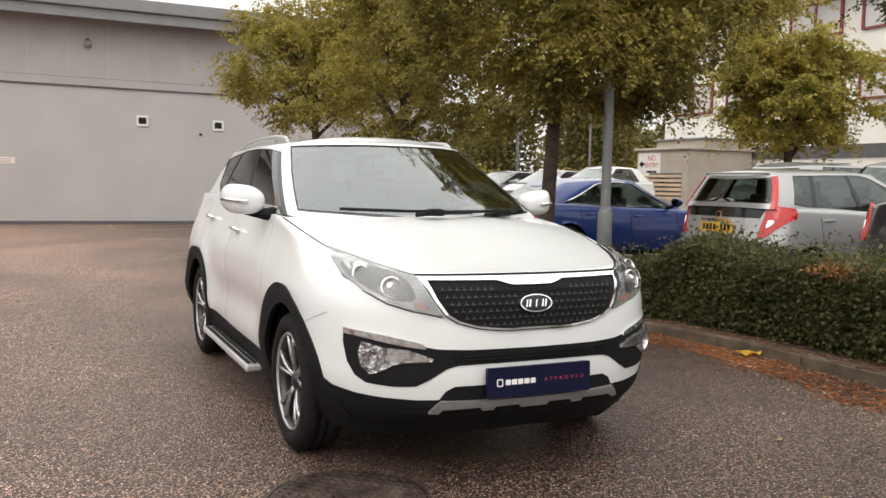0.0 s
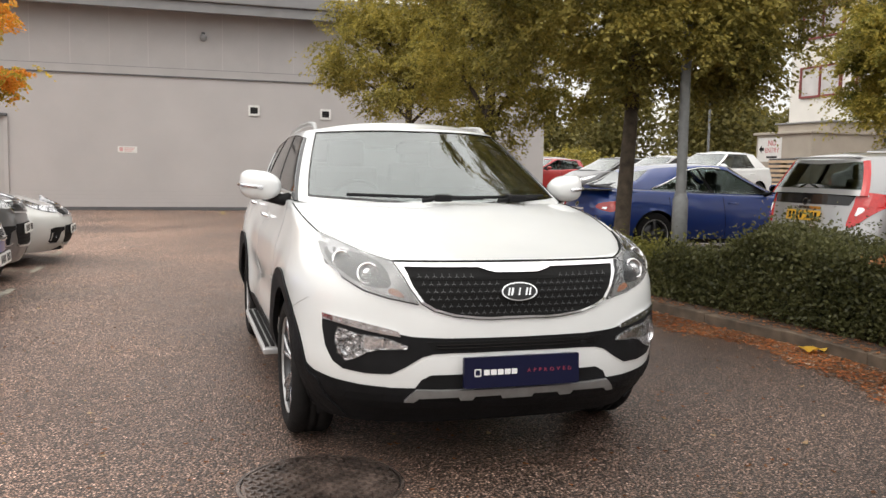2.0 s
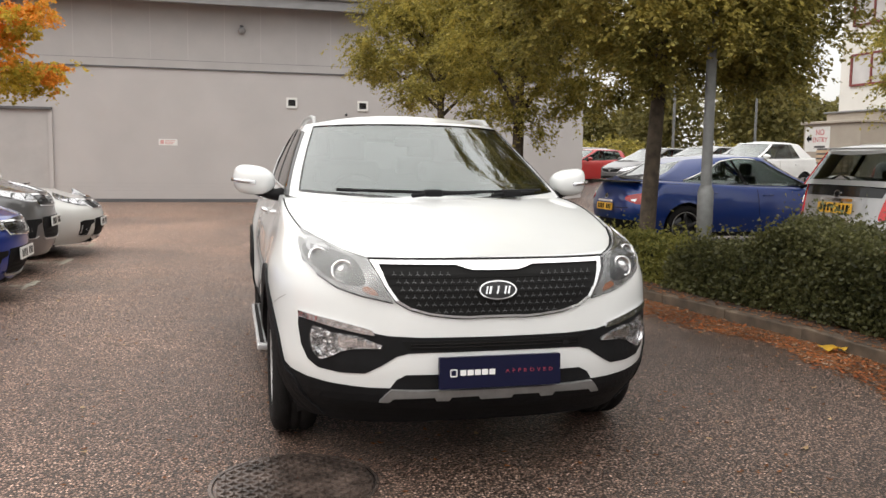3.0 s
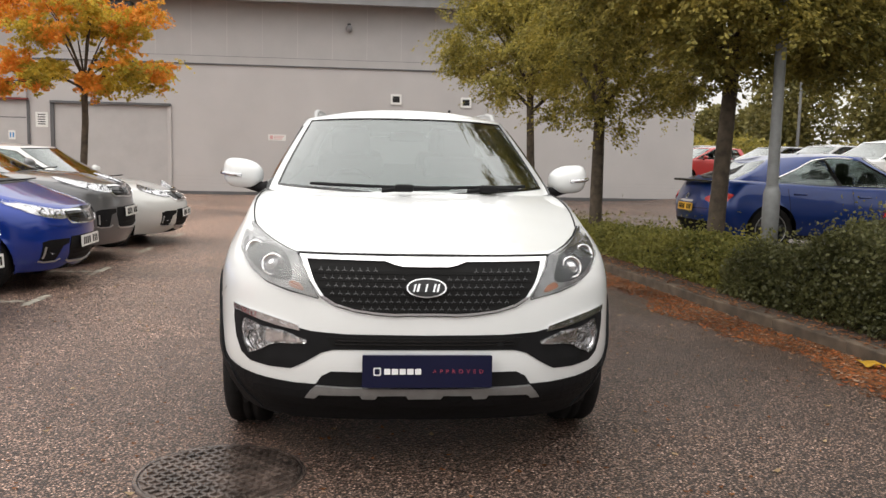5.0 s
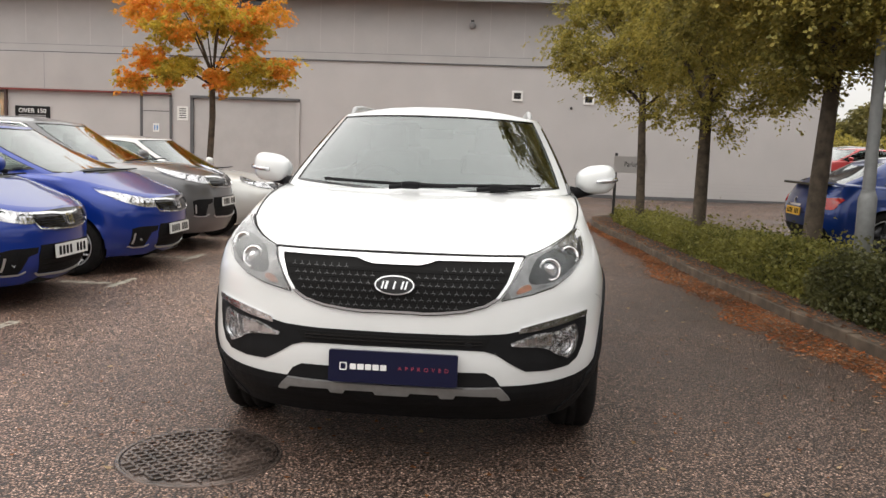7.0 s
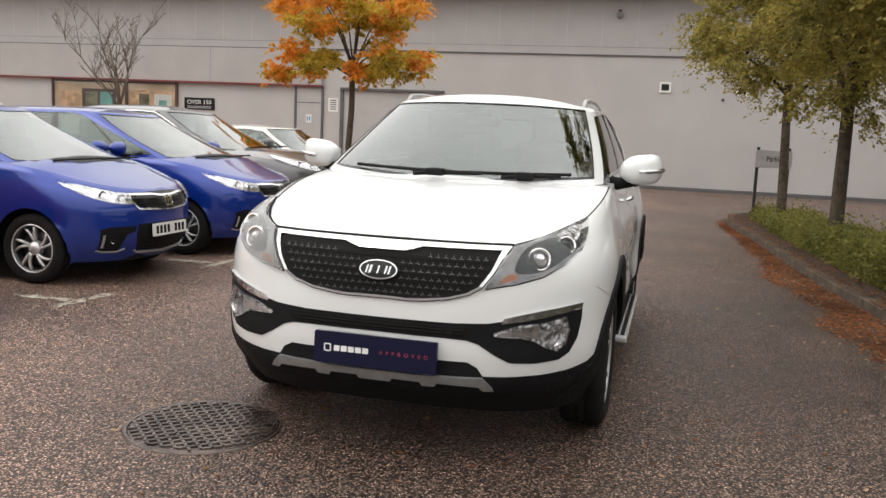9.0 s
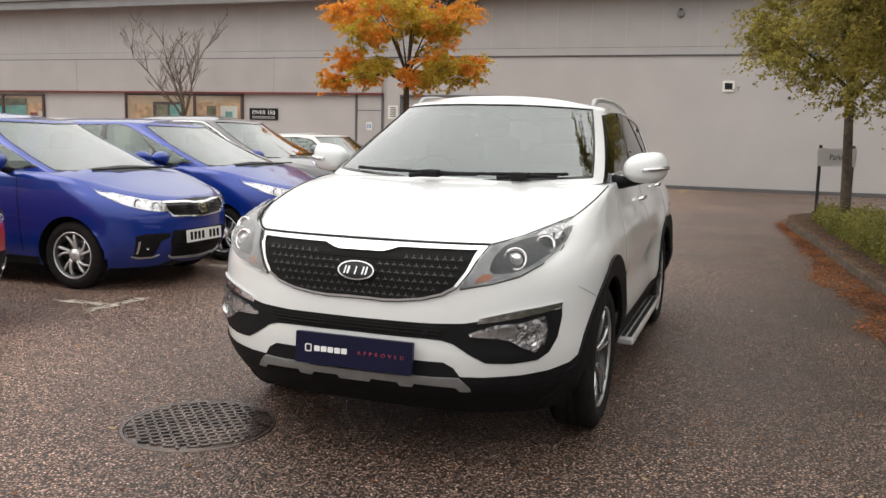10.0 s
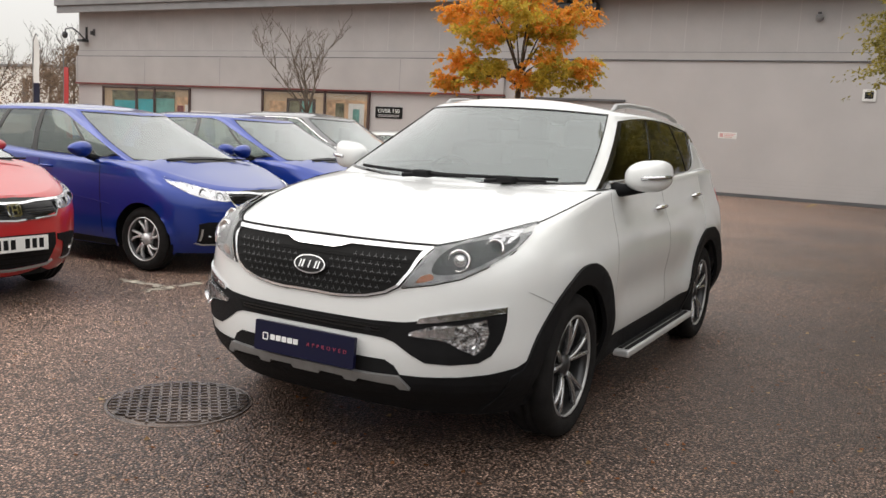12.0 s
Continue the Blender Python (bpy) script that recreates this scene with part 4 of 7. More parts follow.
# headlamps
lamp = rounded([(0.795, 1.048, 0), (0.815, 1.0), (0.805, 0.945), (0.755, 0.893), (0.68, 0.845), (0.58, 0.815), (0.452, 0.786, 0), (0.497, 0.86), (0.550, 0.953, 0), (0.66, 0.985)], 5)
for sign in (1, -1):
    o = lamp if sign > 0 else mirror_outline(lamp)
    hl = part("headlamp", sheet(o, F, 0.003, 0.02, 0.04), LAMP_GREY, white_car, "clear headlamp with round projectors")
    for u, v, r in ((0.655, 0.908, 0.043), (0.748, 0.957, 0.036)):
        p, n = F(sign * u, v)
        turn = Vector((0, -1, 0)).rotation_difference((n + Vector((0, -1.2, 0))).normalized()).to_matrix().to_4x4()
        m = Matrix.Translation(p + n * 0.004) @ turn
        part("projector_ring", lathe([(r * 1.15, 0.012), (r * 1.15, -0.010), (r, -0.012), (r * 0.86, 0.004), (r * 0.6, 0.010)], 28, "y", None, m), CHROME, hl, smooth=True)
        part("projector_lens", lathe([(r * 0.72, 0.004), (r * 0.66, -0.004), (r * 0.45, -0.011), (r * 0.2, -0.014), (0.0005, -0.015)], 24, "y", None, m), GLOSS_BLACK if r < 0.04 else REFLECTOR, hl, smooth=True)
    bez = rounded([(0.575, 0.853), (0.67, 0.86), (0.755, 0.912), (0.80, 0.955), (0.79, 0.995), (0.71, 0.985), (0.61, 0.955), (0.57, 0.90)], 4)
    part("bezel", sheet(bez if sign > 0 else mirror_outline(bez), F, 0.006, 0.006, 0.04), LAMP_BLACK, hl, "dark bezel round the projectors")
    am = rounded([(0.515, 0.812), (0.575, 0.83), (0.565, 0.85), (0.53, 0.838)], 4)
    part("indicator", sheet(am if sign > 0 else mirror_outline(am), F, 0.006, 0.006, 0.05), AMBER, hl, "amber indicator")
    refl = rounded([(0.70, 0.99), (0.775, 1.025), (0.785, 0.99), (0.77, 0.97)], 4)
    part("reflector", sheet(refl if sign > 0 else mirror_outline(refl), F, 0.006, 0.006, 0.05), FACET, hl)
    line_on(white_car, [(sign * u, v) for u, v in [(0.543, 0.956), (0.60, 0.972), (0.66, 0.992), (0.73, 1.02), (0.798, 1.053)]], F, 0.006, INK, "panel_gap", 0.006)
    part("lens_cover", sheet(o, F, 0.022, 0.004, 0.04), LENS if sign > 0 else SKY_LENS, hl, "clear lens" if sign > 0 else "clear lens with sky reflection put in its colour")
    line_on(white_car, [(sign * u, v) for u, v in [(0.455, 0.783), (0.52, 0.797), (0.58, 0.808), (0.68, 0.838), (0.755, 0.886), (0.81, 0.94), (0.822, 1.0)]], F, 0.005, INK, "panel_gap")

# bumper: black band with fog-lamp pods, lower cladding, skid plate
band_r = [(0.0, 0.634), (0.34, 0.636), (0.48, 0.643), (0.60, 0.666), (0.78, 0.695), (0.836, 0.712), (0.838, 0.66), (0.826, 0.575), (0.80, 0.515), (0.76, 0.485), (0.67, 0.474), (0.57, 0.476), (0.51, 0.508), (0.44, 0.553), (0.39, 0.567), (0.30, 0.570), (0.0, 0.571)]
band = part("bumper_band", sheet(band_r + [(-u, v) for u, v in band_r[1:-1]][::-1], F, 0.003, 0.012, 0.04), PLASTIC, white_car, "black bumper band")
slot_r = [(0.0, 0.622), (0.42, 0.622), (0.395, 0.584), (0.0, 0.582)]
part("air_slot", sheet(slot_r + [(-u, v) for u, v in slot_r[1:-1]][::-1], F, 0.006, 0.008, 0.05), INK, band)
for v in (0.595, 0.609):
    line_on(band, [(-0.38, v), (0.38, v)], F, 0.005, GLOSS_BLACK, "slot_bar", 0.011)
fog = [(0.775, 0.672), (0.70, 0.648), (0.60, 0.640), (0.50, 0.603), (0.505, 0.590), (0.61, 0.585), (0.66, 0.572), (0.70, 0.545), (0.745, 0.525), (0.775, 0.56), (0.785, 0.62)]
for sign in (1, -1):
    sm = lambda o: o if sign > 0 else mirror_outline(o)
    fl = part("fog_lamp", sheet(sm(fog), F, 0.008, 0.012, 0.04), FOG, white_car, "clear fog lamp in a black pod")
    p, n = F(sign * 0.725, 0.595)
    m = Matrix.Translation(p + n * 0.01) @ Vector((0, -1, 0)).rotation_difference((n + Vector((0, -1, 0))).normalized()).to_matrix().to_4x4()
    part("bowl", lathe([(0.05, -0.008), (0.045, 0.006), (0.026, 0.012), (0.0005, 0.014)], 24, "y", None, m), FACET, fl, smooth=True)
    part("reflector", sheet(sm([(0.515, 0.600), (0.61, 0.630), (0.675, 0.640), (0.675, 0.585), (0.61, 0.592), (0.515, 0.593)]), F, 0.011, 0.006, 0.04), FACET, fl)
    for k in range(3):
        u = 0.53 + k * 0.035
        part("lamp_rib", sheet(sm([(u, 0.594 + k * 0.003), (u + 0.006, 0.594 + k * 0.003), (u + 0.006, 0.618 + k * 0.007), (u, 0.616 + k * 0.007)]), F, 0.014, 0.008, 0.1), CHROME, fl)
    part("lens_cover", sheet(sm(fog), F, 0.02, 0.004, 0.04), LENS, fl)
    led = [(0.54, 0.666), (0.62, 0.686), (0.70, 0.703), (0.835, 0.724), (0.832, 0.700), (0.70, 0.672), (0.62, 0.656), (0.53, 0.643)]
    part("daytime_lamp", sheet(sm(led), F, 0.009, 0.012, 0.04), FACET, white_car, "narrow clear daytime lamp strip")
    for k in range(5):
        u = 0.57 + k * 0.043
        part("light_cell", sheet(sm(ellipse(0.02, 0.008, 10, u, 0.660 + k * 0.0078)), F, 0.0105, 0.006, 0.1), FACET, white_car)
low_r = [(0.0, 0.475), (0.40, 0.472), (0.44, 0.45), (0.465, 0.412), (0.56, 0.412), (0.70, 0.420), (0.80, 0.432), (0.87, 0.452), (0.906, 0.49), (0.898, 0.40), (0.872, 0.30), (0.84, 0.235), (0.0, 0.235)]
part("lower_cladding", sheet(low_r + [(-u, v) for u, v in low_r[1:-1]][::-1], F, 0.004, 0.012, 0.04), PLASTIC, white_car, "matt black lower bumper cladding")
skid_r = [(0.0, 0.405), (0.36, 0.407), (0.46, 0.410), (0.485, 0.385), (0.505, 0.358), (0.465, 0.357), (0.445, 0.374), (0.275, 0.378), (0.265, 0.363), (0.21, 0.362), (0.20, 0.377), (0.08, 0.378), (0.07, 0.364), (0.0, 0.364)]
part("skid_plate", sheet(skid_r + [(-u, v) for u, v in skid_r[1:-1]][::-1], F, 0.022, 0.03, 0.04), SKID, white_car, "satin silver skid plate with notches")
plate_at = plane_place((0.008, -0.925, 0.487), (1, 0, 0), (0, 0.06, 1))
plate = part("plate_board", sheet(rect(0.55, 0.137, 0.006), plate_at, 0, 0.02, 1.0), PLATE_NAVY, white_car, "navy dealer plate with white bars and red lettering")
part("plate_mark", sheet(rect(0.032, 0.034, 0.006), lambda u, v: plate_at(u - 0.212, v), 0.002, 0.003, 1.0, holes=[rect(0.022, 0.024, 0.004)]), INK_WHITE, plate)
for k, w in enumerate((0.026, 0.027, 0.026, 0.027, 0.026)):
    part("name_bar", sheet(rect(w, 0.024, 0.003), lambda u, v, k=k: plate_at(u - 0.170 + k * 0.0325, v), 0.002, 0.003, 1.0), INK_WHITE, plate)
words("word_approved", "APPROVED", 0.023, lambda u, v: plate_at(u + 0.13, v), INK_RED, plate, 2.0, 0.001, 0.215)
part("tow_cover", sheet(ellipse(0.03, 0.02, 14, 0.32, 0.595), F, 0.012, 0.006, 0.1), PLASTIC, white_car)

# flanks
for sign in (1, -1):
    G = hero.place_side(sign)
    for cy in (0.0, hero.base):
        lip = [(cy + 0.405 * math.cos(radians(a)), 0.352 + 0.405 * math.sin(radians(a))) for a in range(190, -16, -8)]
        front = [(-0.405, 0.235), (-0.56, 0.235), (-0.56, 0.40), (-0.505, 0.44), (-0.485, 0.50), (-0.445, 0.578), (-0.37, 0.665), (-0.28, 0.74), (-0.17, 0.80), (-0.04, 0.842), (0.10, 0.85), (0.27, 0.802), (0.40, 0.705), (0.472, 0.57), (0.492, 0.43), (0.48, 0.25)]
        rear = [(2.15, 0.25), (2.145, 0.43), (2.165, 0.57), (2.24, 0.705), (2.37, 0.802), (2.54, 0.85), (2.70, 0.85), (2.86, 0.81), (2.99, 0.735), (3.08, 0.62), (3.14, 0.50), (3.14, 0.30), (3.04, 0.29)]
        part("arch_cladding", sheet(smooth_line(front if cy == 0 else rear) + lip[::-1], G, 0.012, 0.025, 0.06), PLASTIC, white_car, "black wheel-arch cladding")
    part("sill_cladding", sheet([(0.43, 0.27), (2.2, 0.27), (2.2, 0.44), (1.4, 0.415), (0.45, 0.405)], G, 0.006, 0.02, 0.08), PLASTIC, white_car, "black sill cladding")
    part("rear_cladding", sheet([(3.08, 0.32), (3.30, 0.32), (3.30, 0.52), (3.10, 0.46)], G, 0.005, 0.02, 0.08), PLASTIC, white_car)
    board = part("running_board", box(sign * 0.935 - 0.048, sign * 0.935 + 0.048, 0.74, 2.22, 0.245, 0.285, 0.012), ALLOY, white_car, "silver running board with black treads")
    for x in (0.917, 0.953):
        part("tread", box(sign * x - 0.012, sign * x + 0.012, 0.79, 2.16, 0.283, 0.290, 0.002), RUBBER, board)
    for y in (0.62, 1.58, 2.46):
        pts = {0.62: [(0.60, 1.17), (0.56, 0.9), (0.545, 0.7), (0.52, 0.5), (0.50, 0.42)], 1.58: [(1.60, 1.2), (1.60, 0.8), (1.585, 0.42)], 2.46: [(2.62, 1.24), (2.60, 1.05), (2.50, 0.88), (2.26, 0.7), (2.16, 0.5), (2.15, 0.44)]}[y]
        line_on(white_car, pts, G, 0.004, GAP, "panel_gap")
    line_on(white_car, [(sign * hero.half(y, hero.top(y)) * 0.985, y) for y in np.linspace(-0.24, 0.47, 18)], hero.place_deck, 0.007, INK, "bonnet_gap", 0.003)
    line_on(white_car, [(-0.5, 0.78), (-0.35, 0.72), (-0.30, 0.69)], G, 0.0025, GAP, "panel_gap")
    for y, z in ((1.45, 1.045), (2.38, 1.088)):
        p, n = G(y, z)
        hb = tube([p + n * 0.004 + Vector((0, -0.10, -0.004)), p + n * 0.035 + Vector((0, -0.07, 0)), p + n * 0.038, p + n * 0.035 + Vector((0, 0.07, 0.002)), p + n * 0.004 + Vector((0, 0.10, 0.002))], [0.010, 0.013, 0.014, 0.013, 0.010], 8)
        part("door_handle", hb, CHROME, white_car, "chrome door handle", smooth=True)
        part("handle_recess", sheet(ellipse(0.12, 0.05, 18, y, z), G, 0.001, 0.004, 0.1), SATIN, white_car)
    trim = [hero.cab_point(q, hero.cabin["sill"](q) * 0.86) for q in np.linspace(0.30, 0.735, 26)]
    part("window_trim", tube([(sign * (p.x + 0.004), p.y, p.z) for p in trim], 0.007, 6), SATIN, white_car, "bright strip under the side windows", smooth=True)
    rail = [(0.577, 1.28, 1.615), (0.575, 1.37, 1.655), (0.573, 1.6, 1.672), (0.565, 2.1, 1.675), (0.555, 2.6, 1.655), (0.545, 2.9, 1.62), (0.54, 3.0, 1.585)]
    part("roof_rail", tube([(sign * (x + 0.012), y, z) for x, y, z in rail], [0.012, 0.018, 0.016, 0.016, 0.016, 0.016, 0.012], 8), SATIN, white_car, "satin silver roof rail", smooth=True)
    # mirror
    bm = bmesh.new()
    bmesh.ops.create_uvsphere(bm, u_segments=28, v_segments=18, radius=1)
    for v in bm.verts:
        p = v.co.copy()
        sq = lambda c: math.copysign(abs(c) ** 0.76, c)
        x = sq(p.x) * 0.122
        z = sq(p.z) * (0.086 + 0.012 * p.x) + 0.012 * p.x
        y = sq(p.y) * 0.10
        y = min(y, 0.035) + 0.05 * max(0, p.x) ** 2
        v.co = Vector((sign * (0.99 + x), 0.79 + y, 1.262 + z))
    mir = part("door_mirror", bm, WHITE, white_car, "white door mirror with indicator strip", smooth=True)
    part("mirror_foot", tube([(sign * 0.80, 0.70, 1.185), (sign * 0.87, 0.745, 1.178), (sign * 0.93, 0.785, 1.188), (sign * 0.985, 0.80, 1.205)], [0.045, 0.036, 0.03, 0.03], 10), PLASTIC, mir, smooth=True)
    part("indicator_strip", tube([(sign * 0.985, 0.684, 1.252), (sign * 1.045, 0.695, 1.257), (sign * 1.09, 0.735, 1.262), (sign * 1.115, 0.79, 1.265)], 0.012, 8), REFLECTOR, mir, smooth=True)
    part("mirror_glass", sheet(ellipse(0.17, 0.11, 20, sign * 1.0, 1.262), lambda u, v: (Vector((u, 0.827, v)), Vector((0, 1, 0))), 0.0, 0.004, 0.2), CHROME, mir)
    corner = [(0.53, 1.165), (0.76, 1.185), (0.70, 1.26), (0.64, 1.275)]
    part("tail_lamp", sheet(rounded([(3.16, 1.02), (3.36, 1.0), (3.38, 1.16), (3.2, 1.2)], 4), G, 0.006, 0.01, 0.05), RED_LENS, white_car, "red tail lamp")
# glasshouse details
for a, hubx, b in (((-0.56, 0.335), -0.055, (0.21, 0.205)), ((0.19, 0.19), 0.415, (0.64, 0.355))):
    glass_y = lambda x: 0.155 + 0.27 * (abs(x) / 0.76) ** 2.2
    pts = [(x, glass_y(x) + 0.02, 1.222 + 0.018 * abs(x) - 0.006) for x in np.linspace(a[0], b[0], 12)]
    w = part("wiper", tube(pts, 0.009, 6), PLASTIC, white_car, "black wiper blade")
    part("wiper_arm", tube([(hubx - 0.12, glass_y(hubx) - 0.03, 1.20), (hubx, glass_y(hubx) - 0.01, 1.215), (hubx + 0.25 * (1 if hubx < 0 else 0.7), glass_y(hubx + 0.2) + 0.0, 1.215)], [0.012, 0.016, 0.008], 6), PLASTIC, w)
    part("wiper_hub", box(hubx - 0.05, hubx + 0.05, glass_y(hubx) - 0.05, glass_y(hubx) + 0.02, 1.195, 1.235, 0.012), PLASTIC, w)
part("rear_view_mirror", box(-0.11, 0.11, 1.0, 1.02, 1.47, 1.53, 0.01), TRIM, white_car)
part("dashboard", box(-0.72, 0.72, 0.45, 0.75, 1.02, 1.17, 0.04), TRIM, white_car)
bm = lathe([(0.185, -0.012), (0.197, 0), (0.185, 0.012), (0.173, 0), (0.185, -0.012)], 28, "y", None, pose(-0.36, 0.95, 1.12, -25, 0, 0))
part("steering_wheel", bm, TRIM, white_car, smooth=True)


# ---------------------------------------------------------------- parked cars
hatch = Shape(
    front=[(0.15, -0.62), (0.25, -0.70), (0.4, -0.77), (0.55, -0.785), (0.7, -0.77), (0.80, -0.71), (0.92, -0.48)],
    rear=[(0.15, 3.05), (0.3, 3.17), (0.5, 3.2), (0.8, 3.15), (1.2, 3.08)],
    width=[(0.15, 0.79), (0.3, 0.83), (0.5, 0.847), (0.75, 0.845), (0.95, 0.82), (1.1, 0.79)],
    shoulder=[(-0.8, 0.79), (-0.6, 0.83), (-0.35, 0.89), (-0.1, 0.95), (0.2, 0.99), (0.6, 1.0), (1.2, 1.01), (2.2, 1.05), (3.1, 1.075)],
    low=[(-0.8, 0.2), (0, 0.2), (1.2, 0.19), (3.1, 0.25)],
    nose=0.62, tail=0.35, crown=0.09, base=2.53, wheel=0.30, track=0.73, tyre=0.19, arch=0.045,
    cabin=dict(y0=-0.13, r0=0.98, y1=3.14, r1=2.96, wb=0.765, wt=0.565, zr=curve([(-0.4, 1.35), (0.9, 1.44), (1.4, 1.472), (1.9, 1.48), (2.4, 1.468), (3.2, 1.40)]), dome=0.055, nose=0.36, tail=0.2, bow=0.2, steep=2.6,
               sill=curve([(0.25, 0.10), (0.302, 0.16), (0.366, 0.07), (0.5, 0.07), (0.66, 0.09), (0.72, 0.2)]), head=curve([(0.25, 0.4), (0.302, 0.42), (0.366, 0.74), (0.378, 0.80), (0.44, 0.92), (0.55, 0.935), (0.72, 0.90)]),
               windows=[(0.302, 0.366), (0.378, 0.525), (0.54, 0.655), (0.668, 0.715)], lamp=(0.765, 0.832, 0.9)))
W_SMALL = wheel_meshes(0.30, 0.185, 0.205, "swirl")


def row_car(name, label, S, y, x_front, paint_mat, wheels, **k):
    """A car in the side bays with its nose towards +x."""
    return car_shell(name, pose(x_front + S.tip, y, 0, 0, 0, 90), label, S, paint_mat, wheels=wheels, **k)


blue_a = row_car("blue_hatchback", "blue small hatchback parked nose-out in a bay", hatch, 6.6, -0.62, BLUE, W_SMALL)
blue_b = row_car("blue_hatchback", "blue small hatchback parked between a blue hatchback and a grey SUV", hatch, 8.65, -0.47, BLUE, W_SMALL)
red_car = row_car("red_hatchback", "red small hatchback parked nose-out in a bay", hatch, 4.12, -0.86, RED, W_SMALL)
suv = Shape(
    front=[(0.15, -0.74), (0.3, -0.85), (0.5, -0.90), (0.75, -0.88), (0.9, -0.82), (1.05, -0.6)],
    rear=[(0.15, 3.4), (0.4, 3.58), (0.7, 3.6), (1.2, 3.5)],
    width=[(0.15, 0.84), (0.3, 0.88), (0.55, 0.91), (0.8, 0.91), (1.0, 0.88), (1.2, 0.85)],
    shoulder=[(-0.9, 0.86), (-0.6, 0.93), (-0.2, 0.99), (0.4, 1.03), (1.2, 1.06), (2.4, 1.1), (3.5, 1.14)],
    low=[(-0.9, 0.24), (0, 0.24), (1.2, 0.25), (3.5, 0.3)],
    nose=0.62, tail=0.45, crown=0.08, base=2.63, wheel=0.345, track=0.79, tyre=0.22, arch=0.05,
    cabin=dict(y0=0.1, r0=1.15, y1=3.45, r1=3.0, wb=0.8, wt=0.57, zr=curve([(-0.2, 1.45), (0.9, 1.50), (1.6, 1.55), (2.4, 1.545), (3.5, 1.47)]), dome=0.07, nose=0.38, tail=0.3, bow=0.28,
               windows=[(0.31, 0.425), (0.44, 0.57), (0.59, 0.655)]))
W_MID, W_FAR = wheel_meshes(0.345, 0.22, 0.22, "five"), wheel_meshes(0.345, 0.22, 0.22, "five")
grey_suv = row_car("grey_suv", "grey SUV with chrome window trim parked nose-out", suv, 10.6, -0.55, GREY, W_MID)

# right-hand bays, tails towards the planting bed
silver_car = car_shell("silver_hatchback", pose(7.72 + hatch.end, 7.55, 0.12, 0, 0, 90), "silver small hatchback with red upright tail lamps, tail to the hedge", hatch, SILVER, wheels=W_SMALL)
saloon = Shape(
    front=[(0.15, -0.75), (0.3, -0.86), (0.5, -0.90), (0.65, -0.86), (0.8, -0.7)],
    rear=[(0.15, 3.4), (0.35, 3.55), (0.6, 3.6), (0.9, 3.5), (1.1, 3.35)],
    width=[(0.15, 0.82), (0.3, 0.87), (0.55, 0.9), (0.75, 0.89), (0.95, 0.86), (1.1, 0.82)],
    shoulder=[(-0.9, 0.68), (-0.5, 0.78), (0, 0.86), (0.6, 0.9), (1.5, 0.92), (2.6, 0.97), (3.5, 1.0)],
    low=[(-0.9, 0.18), (0, 0.18), (1.2, 0.18), (3.5, 0.24)],
    nose=0.65, tail=0.4, crown=0.07, base=2.7, wheel=0.325, track=0.78, tyre=0.21, arch=0.045,
    cabin=dict(y0=0.1, r0=1.02, y1=3.5, r1=2.78, wb=0.79, wt=0.56, zr=curve([(0.0, 1.32), (1.0, 1.36), (1.6, 1.375), (2.3, 1.33), (2.8, 1.235), (3.3, 1.1)]), dome=0.05, nose=0.36, tail=0.25, bow=0.3,
               sill=curve([(0.25, 0.08), (0.6, 0.08), (0.68, 0.10)]), head=curve([(0.25, 0.80), (0.31, 0.86), (0.38, 0.91), (0.5, 0.89), (0.58, 0.78), (0.64, 0.46), (0.68, 0.14)]),
               windows=[(0.31, 0.485), (0.498, 0.676)]))
W_SALOON, W_SALOON_BRIGHT = wheel_meshes(0.325, 0.21, 0.225, "five"), wheel_meshes(0.325, 0.21, 0.225, "five")
blue_saloon = car_shell("blue_fastback", pose(7.12 + saloon.end, 11.9, 0.12, 0, 0, 90), "deep blue five-door fastback, tail to the trees", saloon, NAVY, wheels=W_SALOON, rim_mat=DARK_ALLOY, spoke_mat=DARK_ALLOY, side_glass=SALOON_GLASS)
pale_car = row_car("silver_hatchback", "pale silver low hatchback parked at the end of the row", saloon, 12.75, -0.3, PALE, W_SALOON_BRIGHT)
dark_suv = car_shell("black_suv", pose(7.95 + suv.end, 5.1, 0.12, 0, 0, 90), "black SUV with its tail to the hedge", suv, BLACK_PAINT, wheels=W_MID)


